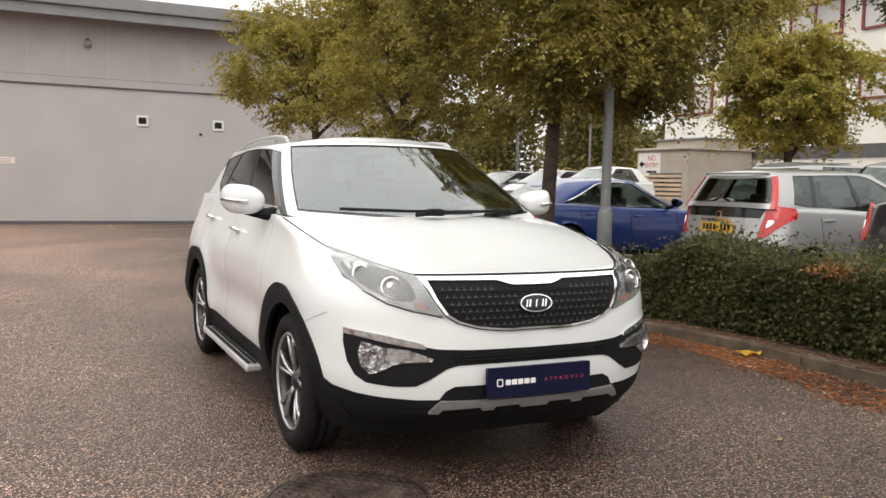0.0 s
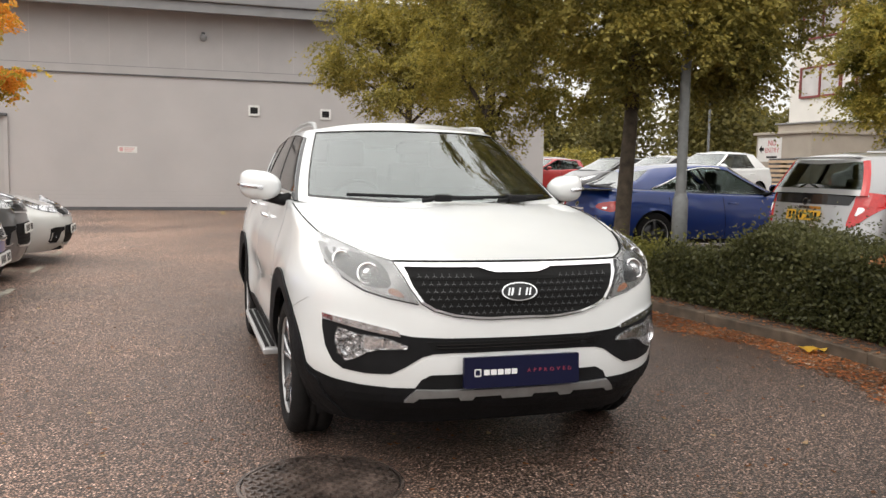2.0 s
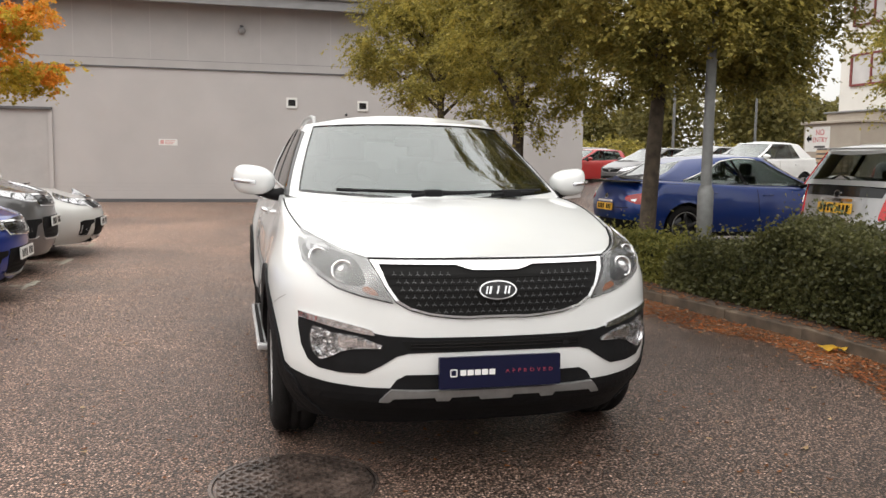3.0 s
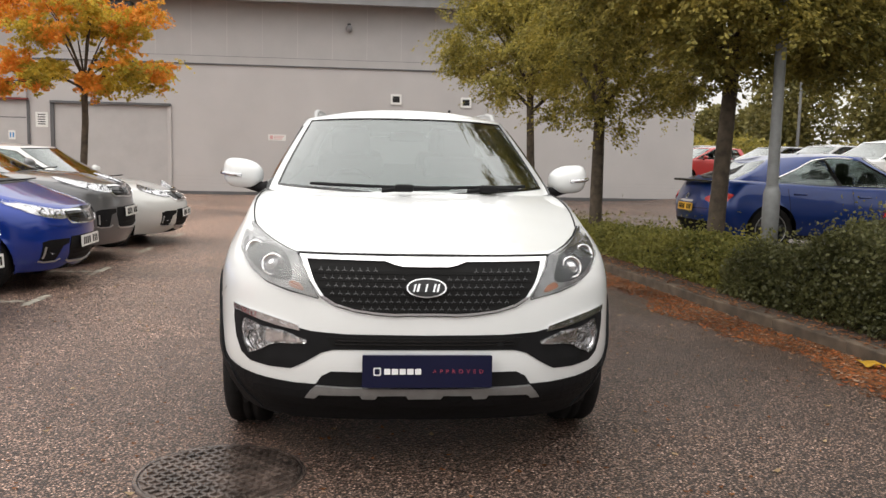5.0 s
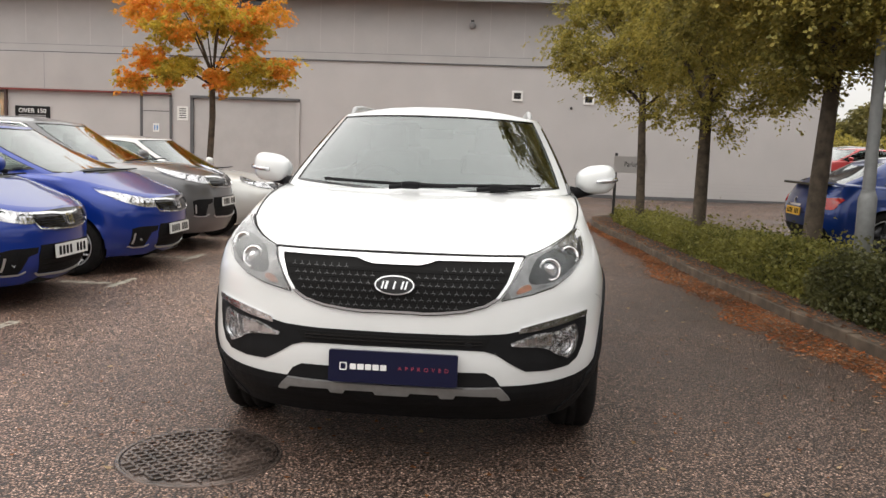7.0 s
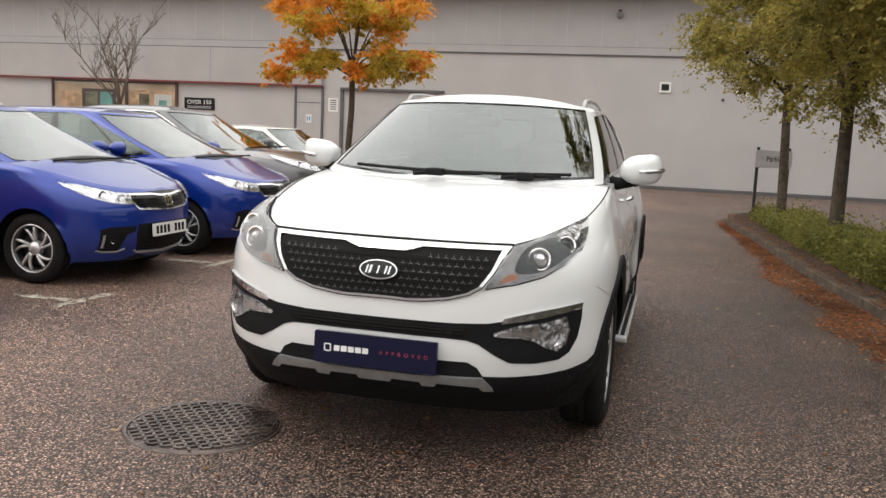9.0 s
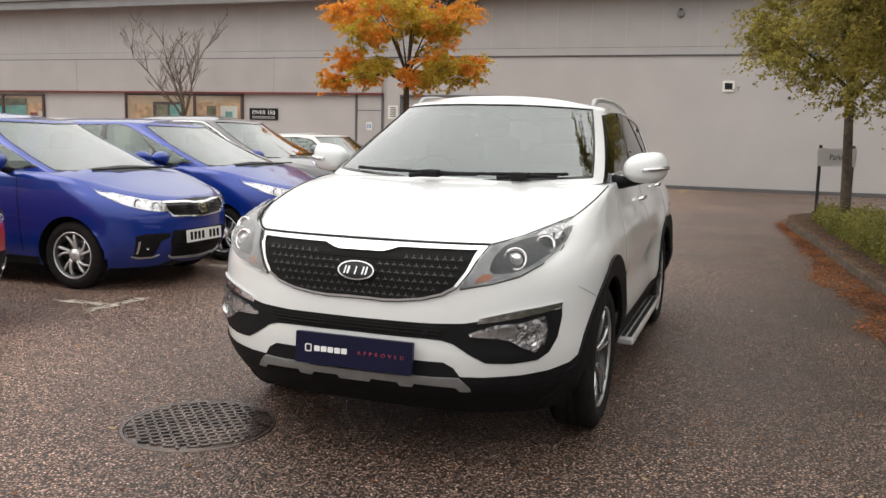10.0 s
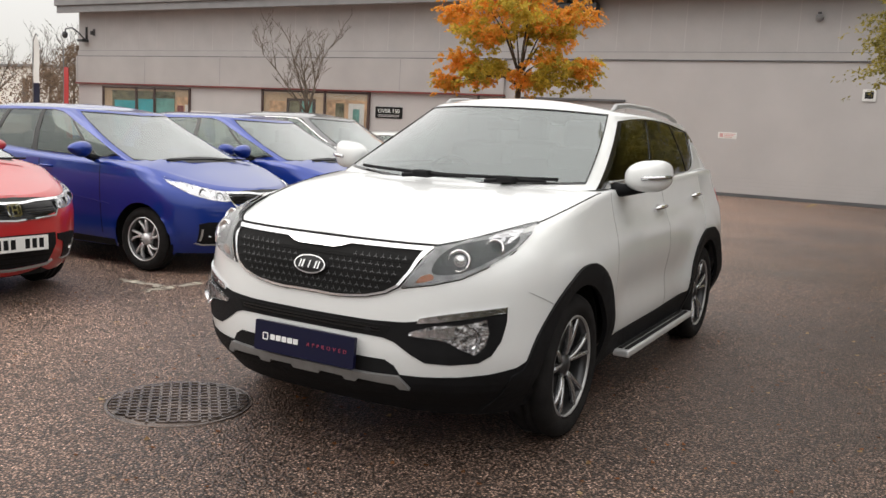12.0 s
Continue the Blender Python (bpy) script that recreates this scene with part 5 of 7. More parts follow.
# ---------------------------------------------------------------- plants
def leaf_cloud(points, sizes, rng, droop=0.3, heading=None, slim=0.34):
    """One mesh of many small leaves, each a bent four-sided blade, at points; with headings they stand off their twig to both sides."""
    n = len(points)
    pts = np.asarray(points)
    a = rng.uniform(0, 2 * np.pi, n) if heading is None else heading + rng.choice([-1.0, 1.0], n) * rng.normal(0.9, 0.3, n)
    tilt = rng.normal(-droop, 0.5 if heading is None else 0.28, n)
    ux = np.stack([np.cos(a) * np.cos(tilt), np.sin(a) * np.cos(tilt), np.sin(tilt)], 1)
    r = rng.normal(size=(n, 3)) * ((1, 1, 1) if heading is None else (1, 1, 0.45))
    r -= (r * ux).sum(1)[:, None] * ux
    r /= np.linalg.norm(r, axis=1)[:, None]
    s = np.asarray(sizes)[:, None]
    w = s * slim
    v = np.empty((n, 4, 3))
    v[:, 0] = pts
    v[:, 1] = pts + ux * s * 0.5 + r * w
    v[:, 2] = pts + ux * s
    v[:, 3] = pts + ux * s * 0.5 - r * w
    nrm = np.cross(ux, r)
    v[:, 2] += nrm * s * 0.12
    v[:, 0] += nrm * s * 0.12
    me = bpy.data.meshes.new("leaves")
    me.vertices.add(n * 4)
    me.vertices.foreach_set("co", v.reshape(-1))
    me.loops.add(n * 4)
    me.loops.foreach_set("vertex_index", np.arange(n * 4))
    me.polygons.add(n)
    me.polygons.foreach_set("loop_start", np.arange(0, n * 4, 4))
    me.polygons.foreach_set("loop_total", np.full(n, 4))
    me.update(calc_edges=True)
    return me


def tree(name, label, x, y, height, stem, crown_r, crown_z, leaf, n, seed, trunk_r=0.09, leaf_size=0.085, lean=(0, 0), clumps=60, spread=0.42, skirt=()):
    rng = np.random.default_rng(seed)
    t = thing(name, pose(x, y, 0), label, "tree")
    top = Vector((lean[0], lean[1], height * 0.82))
    trunk = bmesh.new()
    pts = [Vector((0, 0, -0.1)), Vector((0, 0, 0.05)), Vector((lean[0] * 0.2, lean[1] * 0.2, stem * 0.5)), Vector((lean[0] * 0.45, lean[1] * 0.45, stem)), Vector((lean[0] * 0.7, lean[1] * 0.7, (stem + height) / 2)), top]
    tube(pts, [trunk_r * 1.35, trunk_r * 1.1, trunk_r, trunk_r * 0.85, trunk_r * 0.5, 0.015], 10, trunk)
    part("trunk", trunk, BARK, t, smooth=True)
    tips = []
    nl = 11
    for i in range(nl):
        a = i * 2.4 + rng.uniform(-0.3, 0.3)
        z0 = stem * 0.95 + (height * 0.6 - stem * 0.95) * (i / nl) ** 1.1
        b = Vector((lean[0] * z0 / height, lean[1] * z0 / height, z0))
        reach = crown_r * rng.uniform(0.6, 0.95) * (1 - 0.35 * i / nl)
        up = rng.uniform(0.25, 0.6) * (height - z0)
        d = Vector((math.cos(a), math.sin(a), 0))
        c = [b, b + d * reach * 0.35 + Vector((0, 0, up * 0.45)), b + d * reach * 0.7 + Vector((0, 0, up * 0.8)), b + d * reach + Vector((0, 0, up))]
        r0 = trunk_r * 0.5 * (1 - 0.4 * i / nl)
        limbs = tube(c, [r0, r0 * 0.7, r0 * 0.4, 0.008], 6)
        tips += c[1:]
        for k in range(4):
            u = rng.uniform(0.3, 0.95)
            q = c[0].lerp(c[3], u) + Vector((0, 0, up * 0.15 * math.sin(u * 3)))
            e = q + Vector((rng.normal(0, 0.3), rng.normal(0, 0.3), rng.uniform(0.15, 0.5))) * crown_r * 0.5
            tube([q, q.lerp(e, 0.5) + Vector((0, 0, 0.04)), e], [r0 * 0.35, r0 * 0.22, 0.005], 5, limbs)
            tips.append(e)
        part("branch", limbs, BARK, t, smooth=True)
    if n:
        cl = []
        for i in range(clumps):
            th, ph = rng.uniform(0, 2 * np.pi), np.arccos(rng.uniform(-1, 1))
            r = crown_r * rng.uniform(0.35, 1.0) ** 0.6 * (0.96 + 0.12 * math.sin(th * 3 + seed))
            cz, hz = crown_z + (height - crown_z) * 0.3, (height - crown_z) * (0.7 if math.cos(ph) > 0 else 0.3)
            cl.append((lean[0] + r * math.sin(ph) * math.cos(th), lean[1] + r * math.sin(ph) * math.sin(th), cz + hz * min(1, r / crown_r) * math.cos(ph) + rng.normal(0, 0.12), rng.uniform(0.6, 1.3)))
        cl += [(p.x, p.y, p.z, 0.8) for p in tips] + [(*p, 0.9) for p in skirt]
        at, way = sprays(np.array(cl), n, spread, rng)
        me = leaf_cloud(at, rng.uniform(0.6, 1.25, n) * leaf_size, rng, 0.5, way, 0.27)
        part_mesh("crown", me, leaf, t)
    return t


def sprays(cl, n, reach, rng, per=26, droop=0.7):
    """Leaf positions along many short arching twigs that hang out of the clumps."""
    m = n // per + 1
    i = rng.integers(0, len(cl), m)
    a = rng.uniform(0, 2 * np.pi, m)
    length = reach * rng.uniform(0.45, 1.3, m) * cl[i, 3]
    lift = rng.normal(0.25, 0.3, m)
    k = np.arange(n) // per
    u = rng.uniform(0.0, 1.0, n)
    out = (u * length[k])[:, None] * np.stack([np.cos(a), np.sin(a), lift], 1)[k]
    out[:, 2] -= droop * length[k] * u * u
    return cl[i[k], :3] + rng.normal(0, 0.10, (m, 3))[k] + out + rng.normal(0, 0.022, (n, 3)), a[k]


def maple(name, label, x, y, seed):
    """A small maple: a short trunk, spreading limbs and flat separate tiers of leaves."""
    rng = np.random.default_rng(seed)
    t = thing(name, pose(x, y, 0), label, "tree")
    rx, ry = Vector((0.957, 0.29, 0)), Vector((-0.29, 0.957, 0))
    fork = Vector((0.03, 0, 2.72))
    part("trunk", tube([(0, 0, -0.1), (0.02, 0, 0.1), (-0.03, 0, 1.0), (0.02, 0.01, 1.9), (0.02, 0, 2.4), tuple(fork)], [0.105, 0.085, 0.075, 0.07, 0.066, 0.06], 10), BARK, t, smooth=True)
    tiers = [(-2.0, 2.62, 0.30, 1), (-1.65, 3.12, 0.36, 1), (-0.85, 3.05, 0.5, 0), (-1.25, 2.8, 0.3, 1), (0.0, 2.78, 0.36, 1), (0.7, 2.72, 0.34, 0), (1.35, 3.05, 0.62, 0), (1.75, 3.1, 0.4, 1), (1.0, 3.3, 0.4, 0),
             (-1.7, 4.15, 0.5, 1), (-1.0, 4.45, 0.55, 1), (-1.15, 3.8, 0.42, 0), (-0.3, 4.3, 0.5, 0), (0.3, 4.6, 0.6, 1), (0.85, 4.15, 0.55, 1), (1.65, 4.2, 0.48, 1), (1.2, 3.8, 0.4, 0), (-0.5, 3.85, 0.42, 0), (0.2, 4.0, 0.4, 0), (-0.4, 4.95, 0.55, 1), (0.4, 5.2, 0.5, 1)]
    sets = {0: [], 1: []}
    for k, (u, z, r, hue) in enumerate(tiers):
        spread = 0.9 * math.sqrt(max(0.1, 1 - (u / 2.1) ** 2))
        for w in (rng.uniform(-0.25, 0.25), rng.uniform(0.4, 1.0) * spread * 1.7, -rng.uniform(0.4, 1.0) * spread * 1.7):
            c = rx * (u * 0.8 + rng.normal(0, 0.07)) + ry * w + Vector((0, 0, z + rng.normal(0, 0.05)))
            sets[hue if rng.uniform() < 0.85 else 1 - hue] += [(*(c + rx * rng.normal(0, r * 0.42) + ry * rng.normal(0, r * 0.42) + Vector((0, 0, rng.normal(0, r * 0.17)))), r * 1.1) for q in range(5)]
            mid = fork.lerp(c, 0.45) + Vector((0, 0, 0.28 if z > 3.4 else 0.12))
            if (abs(w) > 0.26 and k % 5) or k % 2:
                continue
            part("branch", tube([fork + Vector((0, 0, -0.12 + 0.2 * (z > 3.4))), fork.lerp(mid, 0.5) + Vector((0, 0, 0.05)), mid, c], [0.03, 0.022, 0.014, 0.005], 6), BARK, t, smooth=True)
    for hue, leaf, n in ((1, LEAF_ORANGE, 21000), (0, LEAF_MAPLE, 16000)):
        at, way = sprays(np.array(sets[hue]), n, 0.42, rng, 20, 0.7)
        me = leaf_cloud(at, rng.uniform(0.6, 1.25, n) * 0.085, rng, 0.5, way, 0.32)
        part_mesh("crown", me, leaf, t, "orange leaves" if hue else "yellow-green leaves")
    return t


def bare_tree(name, label, x, y, seed):
    """A leafless tree: several steep stems that fork again and again into fine twigs."""
    rng = np.random.default_rng(seed)
    t = thing(name, pose(x, y, 0), label, "tree")
    part("trunk", tube([(0, 0, -0.1), (0, 0, 0.1), (0.03, 0, 1.0), (-0.02, 0, 1.75)], [0.10, 0.075, 0.065, 0.055], 10), BARK, t, smooth=True)

    def grow(bm, p, d, length, r, level):
        pts, rad = [p], [r]
        for k in range(4):
            d = (d + Vector((rng.normal(0, 0.13), rng.normal(0, 0.13), 0.10 if level else 0.14))).normalized()
            p = p + d * length / 4
            pts.append(p)
            rad.append(r * (1 - 0.19 * (k + 1)))
            if level < 3:
                for q in range(2 if level < 2 else 1):
                    side = Vector((rng.normal(0, 1), rng.normal(0, 1), rng.uniform(-0.1, 0.4))).normalized()
                    if rng.uniform() < (0.62 if level else 0.75):
                        grow(bm, p, (d * 0.75 + side * 0.65).normalized(), length * rng.uniform(0.3, 0.5), r * 0.45, level + 1)
        tube(pts, [max(0.004, q) for q in rad], 5 if level else 7, bm)

    for u, w, up, length in ((-1.35, 0.1, 1.0, 2.2), (-0.35, 0.4, 1.6, 1.9), (0.0, -0.3, 1.9, 2.0), (0.3, 0.2, 1.7, 1.95), (0.75, -0.2, 1.2, 1.8), (0.1, -0.9, 1.2, 1.6), (-0.7, 0.5, 0.8, 1.4)):
        bm = bmesh.new()
        grow(bm, Vector((-0.02, 0, 1.7)), Vector((u, w, up)).normalized(), length, 0.030, 0)
        part("limb", bm, TWIG, t, smooth=True)
    return t


low_sprays = [(0.9 + 0.08 * k, 0.5 * math.sin(k * 2.3) - 0.3, 2.5 + 0.1 * (k % 4)) for k in range(10)]
low_sprays += [(0.05 + 0.6 * math.sin(k * 2.1), -1.55 - 0.06 * (k % 5), 2.75 + 0.11 * k) for k in range(12)]
low_sprays += [(0.05 + 1.7 * math.sqrt((k + 0.5) / 40) * math.cos(k * 2.4), 1.7 * math.sqrt((k + 0.5) / 40) * math.sin(k * 2.4), 2.75 + 0.27 * (k % 6)) for k in range(40)]
low_sprays += [(1.95 + 0.4 * math.sin(k * 1.7), 0.15 + 0.5 * math.sin(k * 2.9), 3.0 + 0.12 * k) for k in range(10)]
tree("street_tree", "tall young tree with green leaves turning yellow in the bed", 6.4, 9.2, 8.2, 2.3, 2.65, 2.1, LEAF_GREEN, 225000, 3, 0.095, leaf_size=0.064, lean=(0.2, -0.1), clumps=130, spread=0.46, skirt=low_sprays)
tree("street_tree", "slender tree with yellowing green crown in the bed", 6.12, 13.2, 6.2, 2.2, 1.75, 1.8, LEAF_YELLOW, 72000, 5, 0.10, leaf_size=0.064, clumps=64, spread=0.46)
tree("street_tree", "slender tree with a rounded yellowing crown near the sign", 5.83, 17.0, 6.2, 2.4, 1.95, 2.35, LEAF_YELLOW, 72000, 8, 0.085, leaf_size=0.066, lean=(-0.2, 0), clumps=64, spread=0.48)
maple("maple_tree", "small maple in orange autumn leaf by the warehouse", -3.62, 18.9, 11)
bare_tree("bare_tree", "small leafless tree in front of the shop", -10.2, 19.4, 17)
tree("field_maple", "broad tree turning golden beside the office", 16.1, 14.2, 6.0, 2.2, 1.9, 2.3, LEAF_GOLD, 78000, 23, 0.11, leaf_size=0.085, clumps=75, spread=0.55)
tree("street_tree", "dark green tree behind the parked cars", 12.9, 8.3, 8.4, 3.6, 1.6, 4.1, LEAF_DARK, 40000, 29, 0.12, leaf_size=0.075, clumps=70, spread=0.5)


def hedge(name, label, leaf, x0, x1, y0, y1, top, n, seed, size=0.045, rough=0.36):
    """A clipped mass: a solid dark core and a skin of many leaves over an uneven top."""
    rng = np.random.default_rng(seed)
    t = thing(name, pose(0, 0, 0), label, "hedge")
    ox, oy = rng.uniform(0, 50, 2)

    def h(x, y):
        return top(x, y) * (0.94 + rough * noise.noise((x * 1.3 + ox, y * 1.3 + oy, 0)))

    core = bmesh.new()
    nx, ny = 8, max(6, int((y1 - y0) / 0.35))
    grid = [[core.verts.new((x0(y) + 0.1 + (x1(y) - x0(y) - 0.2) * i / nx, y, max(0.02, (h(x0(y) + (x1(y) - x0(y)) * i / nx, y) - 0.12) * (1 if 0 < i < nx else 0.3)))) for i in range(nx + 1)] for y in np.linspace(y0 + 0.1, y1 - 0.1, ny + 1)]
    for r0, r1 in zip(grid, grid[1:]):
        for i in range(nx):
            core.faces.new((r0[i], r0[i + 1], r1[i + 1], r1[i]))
    part("core", core, mat(name + "_dark_core", (0.02, 0.022, 0.01), 0.95, var=0.4, scale=12, bump=0.8), t, smooth=True)
    pts = []
    while len(pts) < n:
        y = rng.uniform(y0, y1)
        a, b = x0(y), x1(y)
        if rng.uniform() < 0.55:
            x = rng.uniform(a, b)
            z = h(x, y) - abs(rng.normal(0, 0.05)) + 0.02
            edge_fade = min(1, min(x - a, b - x) / 0.18 + 0.45)
            z *= edge_fade
        else:
            z = rng.uniform(0.1, 1) * h(a + 0.15, y)
            x = a + abs(rng.normal(0, 0.05)) + 0.08 * (z / max(0.1, h(a + 0.15, y))) ** 2 - 0.03
        if rng.uniform() < 0.12:
            z += abs(rng.normal(0, 0.10))
        pts.append((x + rng.normal(0, 0.03), y, max(0.1, z + 0.02 + rng.normal(0, 0.02))))
    me = leaf_cloud(pts, rng.uniform(0.6, 1.3, n) * size, rng, droop=-0.3)
    part_mesh("leaves", me, leaf, t)
    return t


hump = curve([(-6, 0.66), (2, 0.74), (4, 0.75), (5.2, 0.79), (5.9, 0.85), (6.3, 0.83), (6.7, 0.72), (7.1, 0.60), (7.6, 0.50), (8.5, 0.4)])
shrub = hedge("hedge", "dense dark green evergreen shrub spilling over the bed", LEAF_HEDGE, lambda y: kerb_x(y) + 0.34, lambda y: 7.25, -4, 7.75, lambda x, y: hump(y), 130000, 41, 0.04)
dead = np.random.default_rng(44)
tagged(part_mesh("dead_sprig", leaf_cloud(dead.normal((6.3, 4.62, 0.74), (0.09, 0.12, 0.03), (330, 3)), dead.uniform(0.02, 0.045, 330), dead, droop=-0.3), WITHERED, shrub, "withered orange leaves"), "", kind="stuff")
low_h = curve([(7.3, 0.50), (8.5, 0.50), (11, 0.38), (13, 0.30), (14.2, 0.22)])
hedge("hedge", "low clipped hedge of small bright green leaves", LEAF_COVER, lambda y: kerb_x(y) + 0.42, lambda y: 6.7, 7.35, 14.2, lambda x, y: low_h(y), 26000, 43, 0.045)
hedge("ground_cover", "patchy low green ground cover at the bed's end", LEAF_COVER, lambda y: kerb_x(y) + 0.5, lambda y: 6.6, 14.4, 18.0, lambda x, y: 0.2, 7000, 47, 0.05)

# ---------------------------------------------------------------- lamp post
post = thing("street_lamp", pose(6.48, 8.0, 0), "galvanised steel lamp post with a wider base, in the hedge", "street lamp")
part("base_sleeve", lathe([(0.001, -0.05), (0.085, -0.05), (0.085, 1.08), (0.06, 1.16), (0.001, 1.16)], 20, "z"), STEEL, post, smooth=True)
part("pole", lathe([(0.058, 1.1), (0.052, 4.0), (0.045, 8.0), (0.001, 8.0)], 16, "z"), STEEL, post, smooth=True)


# ---------------------------------------------------------------- details of the parked cars
def flanks(car, S, body_mat, belt, doors, mirror_y, handles=((1.35, 0.9), (2.25, 0.93)), handle_mat=None):
    for sign in (1, -1):
        G = S.place_side(sign)
        for y in doors:
            line_on(car, [(y + 0.03, belt - 0.03), (y, 0.7), (y - 0.03, S.low(y) + 0.12)], G, 0.007, INK, "panel_gap")
        line_on(car, [(0.42, 0.60), (1.2, 0.66), (2.4, 0.70)], G, 0.012, body_mat, "door_crease", 0.006)
        part("sill", sheet([(0.36, S.low(1) + 0.01), (S.base - 0.36, S.low(1) + 0.01), (S.base - 0.36, S.low(1) + 0.075), (0.36, S.low(1) + 0.075)], G, 0.006, 0.012, 0.15), PLASTIC, car)
        for y, z in handles:
            p, n = G(y, z)
            part("door_handle", tube([p + Vector((0, -0.09, 0)), p + n * 0.03 + Vector((0, -0.06, 0)), p + n * 0.03 + Vector((0, 0.06, 0)), p + Vector((0, 0.09, 0))], 0.011, 7), handle_mat or body_mat, car, smooth=True)
    door_mirrors(car, S, mirror_y, belt + 0.1, body_mat)
    c = S.cabin
    for x in (-0.25, 0.3):
        y = c["y0"] + 0.03
        part("wiper", tube([(x - 0.28, y + 0.10, S.top(y) + 0.085), (x, y + 0.02, S.deck(x, y) + 0.03), (x + 0.3, y + 0.04, S.deck(x, y) + 0.03)], 0.008, 6), PLASTIC, car)


def number_plate(car, at, material):
    pl = part("number_plate", sheet(rect(0.52, 0.111, 0.006), at, 0, 0.014, 1.0), material, car)
    bars(pl, 0.46, 0.072, 8, INK, at, 0.001)
    return pl


def front_details(car, S, dz=0.0, kx=1.0, bar=CHROME, plate=True):
    """Headlamps, grille, badge, lower intake, fog-lamp recesses and number plate."""
    F = S.place_front
    sc = lambda o: [(u * kx, v + dz) for u, v in o]
    g = sc([(-0.42, 0.775), (-0.2, 0.79), (0, 0.795), (0.2, 0.79), (0.42, 0.775), (0.40, 0.68), (0.2, 0.635), (0, 0.63), (-0.2, 0.635), (-0.40, 0.68)])
    gr = part("grille", sheet(g, F, 0.005, 0.012, 0.06), GLOSS_BLACK, car, "gloss black grille with a bright bar")
    line_on(gr, sc([(-0.43, 0.772), (-0.2, 0.768), (-0.08, 0.755), (0.08, 0.755), (0.2, 0.768), (0.43, 0.772)]), F, 0.016, bar, "grille_bar", 0.012)
    line_on(gr, sc([(-0.41, 0.70), (-0.37, 0.652), (0, 0.632), (0.37, 0.652), (0.41, 0.70)]), F, 0.012, bar, "grille_bar", 0.012)
    for k in range(3):
        line_on(gr, sc([(-0.36, 0.675 + 0.02 * k), (0.36, 0.675 + 0.02 * k)]), F, 0.006, PLASTIC, "grille_slat", 0.009)
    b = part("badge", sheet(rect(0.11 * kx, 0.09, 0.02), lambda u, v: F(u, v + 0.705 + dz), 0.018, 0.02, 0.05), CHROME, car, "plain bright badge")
    part("badge_field", sheet(rect(0.08 * kx, 0.06, 0.012), lambda u, v: F(u, v + 0.705 + dz), 0.020, 0.01, 0.05), GLOSS_BLACK, b)
    for u in (-0.02, 0.02):
        part("badge_bar", sheet(rect(0.012, 0.06), lambda a, v, u=u: F(a + u, v + 0.705 + dz), 0.023, 0.01, 0.05), CHROME, b)
    part("badge_bar", sheet(rect(0.03, 0.012), lambda a, v: F(a, v + 0.705 + dz), 0.023, 0.01, 0.05), CHROME, b)
    lamp = sc(rounded([(0.385, 0.770), (0.52, 0.792), (0.65, 0.832), (0.762, 0.888, 0), (0.762, 0.83), (0.70, 0.757), (0.56, 0.706), (0.41, 0.698)], 4))
    for sign in (1, -1):
        sm = lambda o: o if sign > 0 else mirror_outline(o)
        hl = part("headlamp", sheet(sm(lamp), F, 0.003, 0.014, 0.05), FACET, car, "clear headlamp")
        for u, r in ((0.50, 0.032), (0.62, 0.036)):
            p, n = F(sign * u * kx, 0.745 + dz + (u - 0.5) * 0.20)
            m = Matrix.Translation(p + n * 0.006) @ Vector((0, -1, 0)).rotation_difference((n + Vector((0, -1, 0))).normalized()).to_matrix().to_4x4()
            part("bulb_bowl", lathe([(r, -0.006), (r * 0.9, 0.006), (r * 0.5, 0.012), (0.0005, 0.008)], 20, "y", None, m), DARK_ALLOY, hl, smooth=True)
        part("indicator", sheet(sm(sc([(0.70, 0.780), (0.755, 0.810), (0.770, 0.845), (0.71, 0.82)])), F, 0.007, 0.006, 0.05), REFLECTOR, hl)
        part("lens_cover", sheet(sm(lamp), F, 0.016, 0.004, 0.05), LENS, hl)
        pod = sc([(0.395, 0.505), (0.60, 0.505), (0.665, 0.485), (0.65, 0.315), (0.61, 0.298), (0.51, 0.298), (0.475, 0.435), (0.40, 0.46)])
        fp = part("fog_recess", sheet(sm(pod), F, 0.004, 0.01, 0.06), PLASTIC, car)
        line_on(fp, sc([(sign * 0.46, 0.312), (sign * 0.505, 0.290), (sign * 0.61, 0.290), (sign * 0.66, 0.306)]), F, 0.010, SATIN, "pod_trim", 0.010)
        line_on(fp, sc([(sign * 0.632, 0.33), (sign * 0.636, 0.44)]), F, 0.014, SATIN, "pod_blade", 0.010)
        p, n = F(sign * 0.575 * kx, 0.385 + dz)
        m = Matrix.Translation(p + n * 0.006) @ Vector((0, -1, 0)).rotation_difference((n + Vector((0, -1, 0))).normalized()).to_matrix().to_4x4()
        part("fog_lamp", lathe([(0.022, -0.004), (0.02, 0.004), (0.0005, 0.006)], 18, "y", None, m), REFLECTOR, fp, smooth=True)
    intake = sc([(-0.37, 0.52), (0, 0.525), (0.37, 0.52), (0.385, 0.43), (0.34, 0.285), (0, 0.268), (-0.34, 0.285), (-0.385, 0.43)])
    it = part("lower_intake", sheet(intake, F, 0.004, 0.012, 0.06), PLASTIC, car)
    for k in range(3):
        line_on(it, sc([(-0.33, 0.31 + 0.045 * k), (0.33, 0.31 + 0.045 * k)]), F, 0.012, INK, "intake_slat", 0.008)
    line_on(car, sc([(-0.38, 0.30), (-0.33, 0.272), (0, 0.255), (0.33, 0.272), (0.38, 0.30)]), F, 0.014, SATIN, "bumper_trim", 0.014)
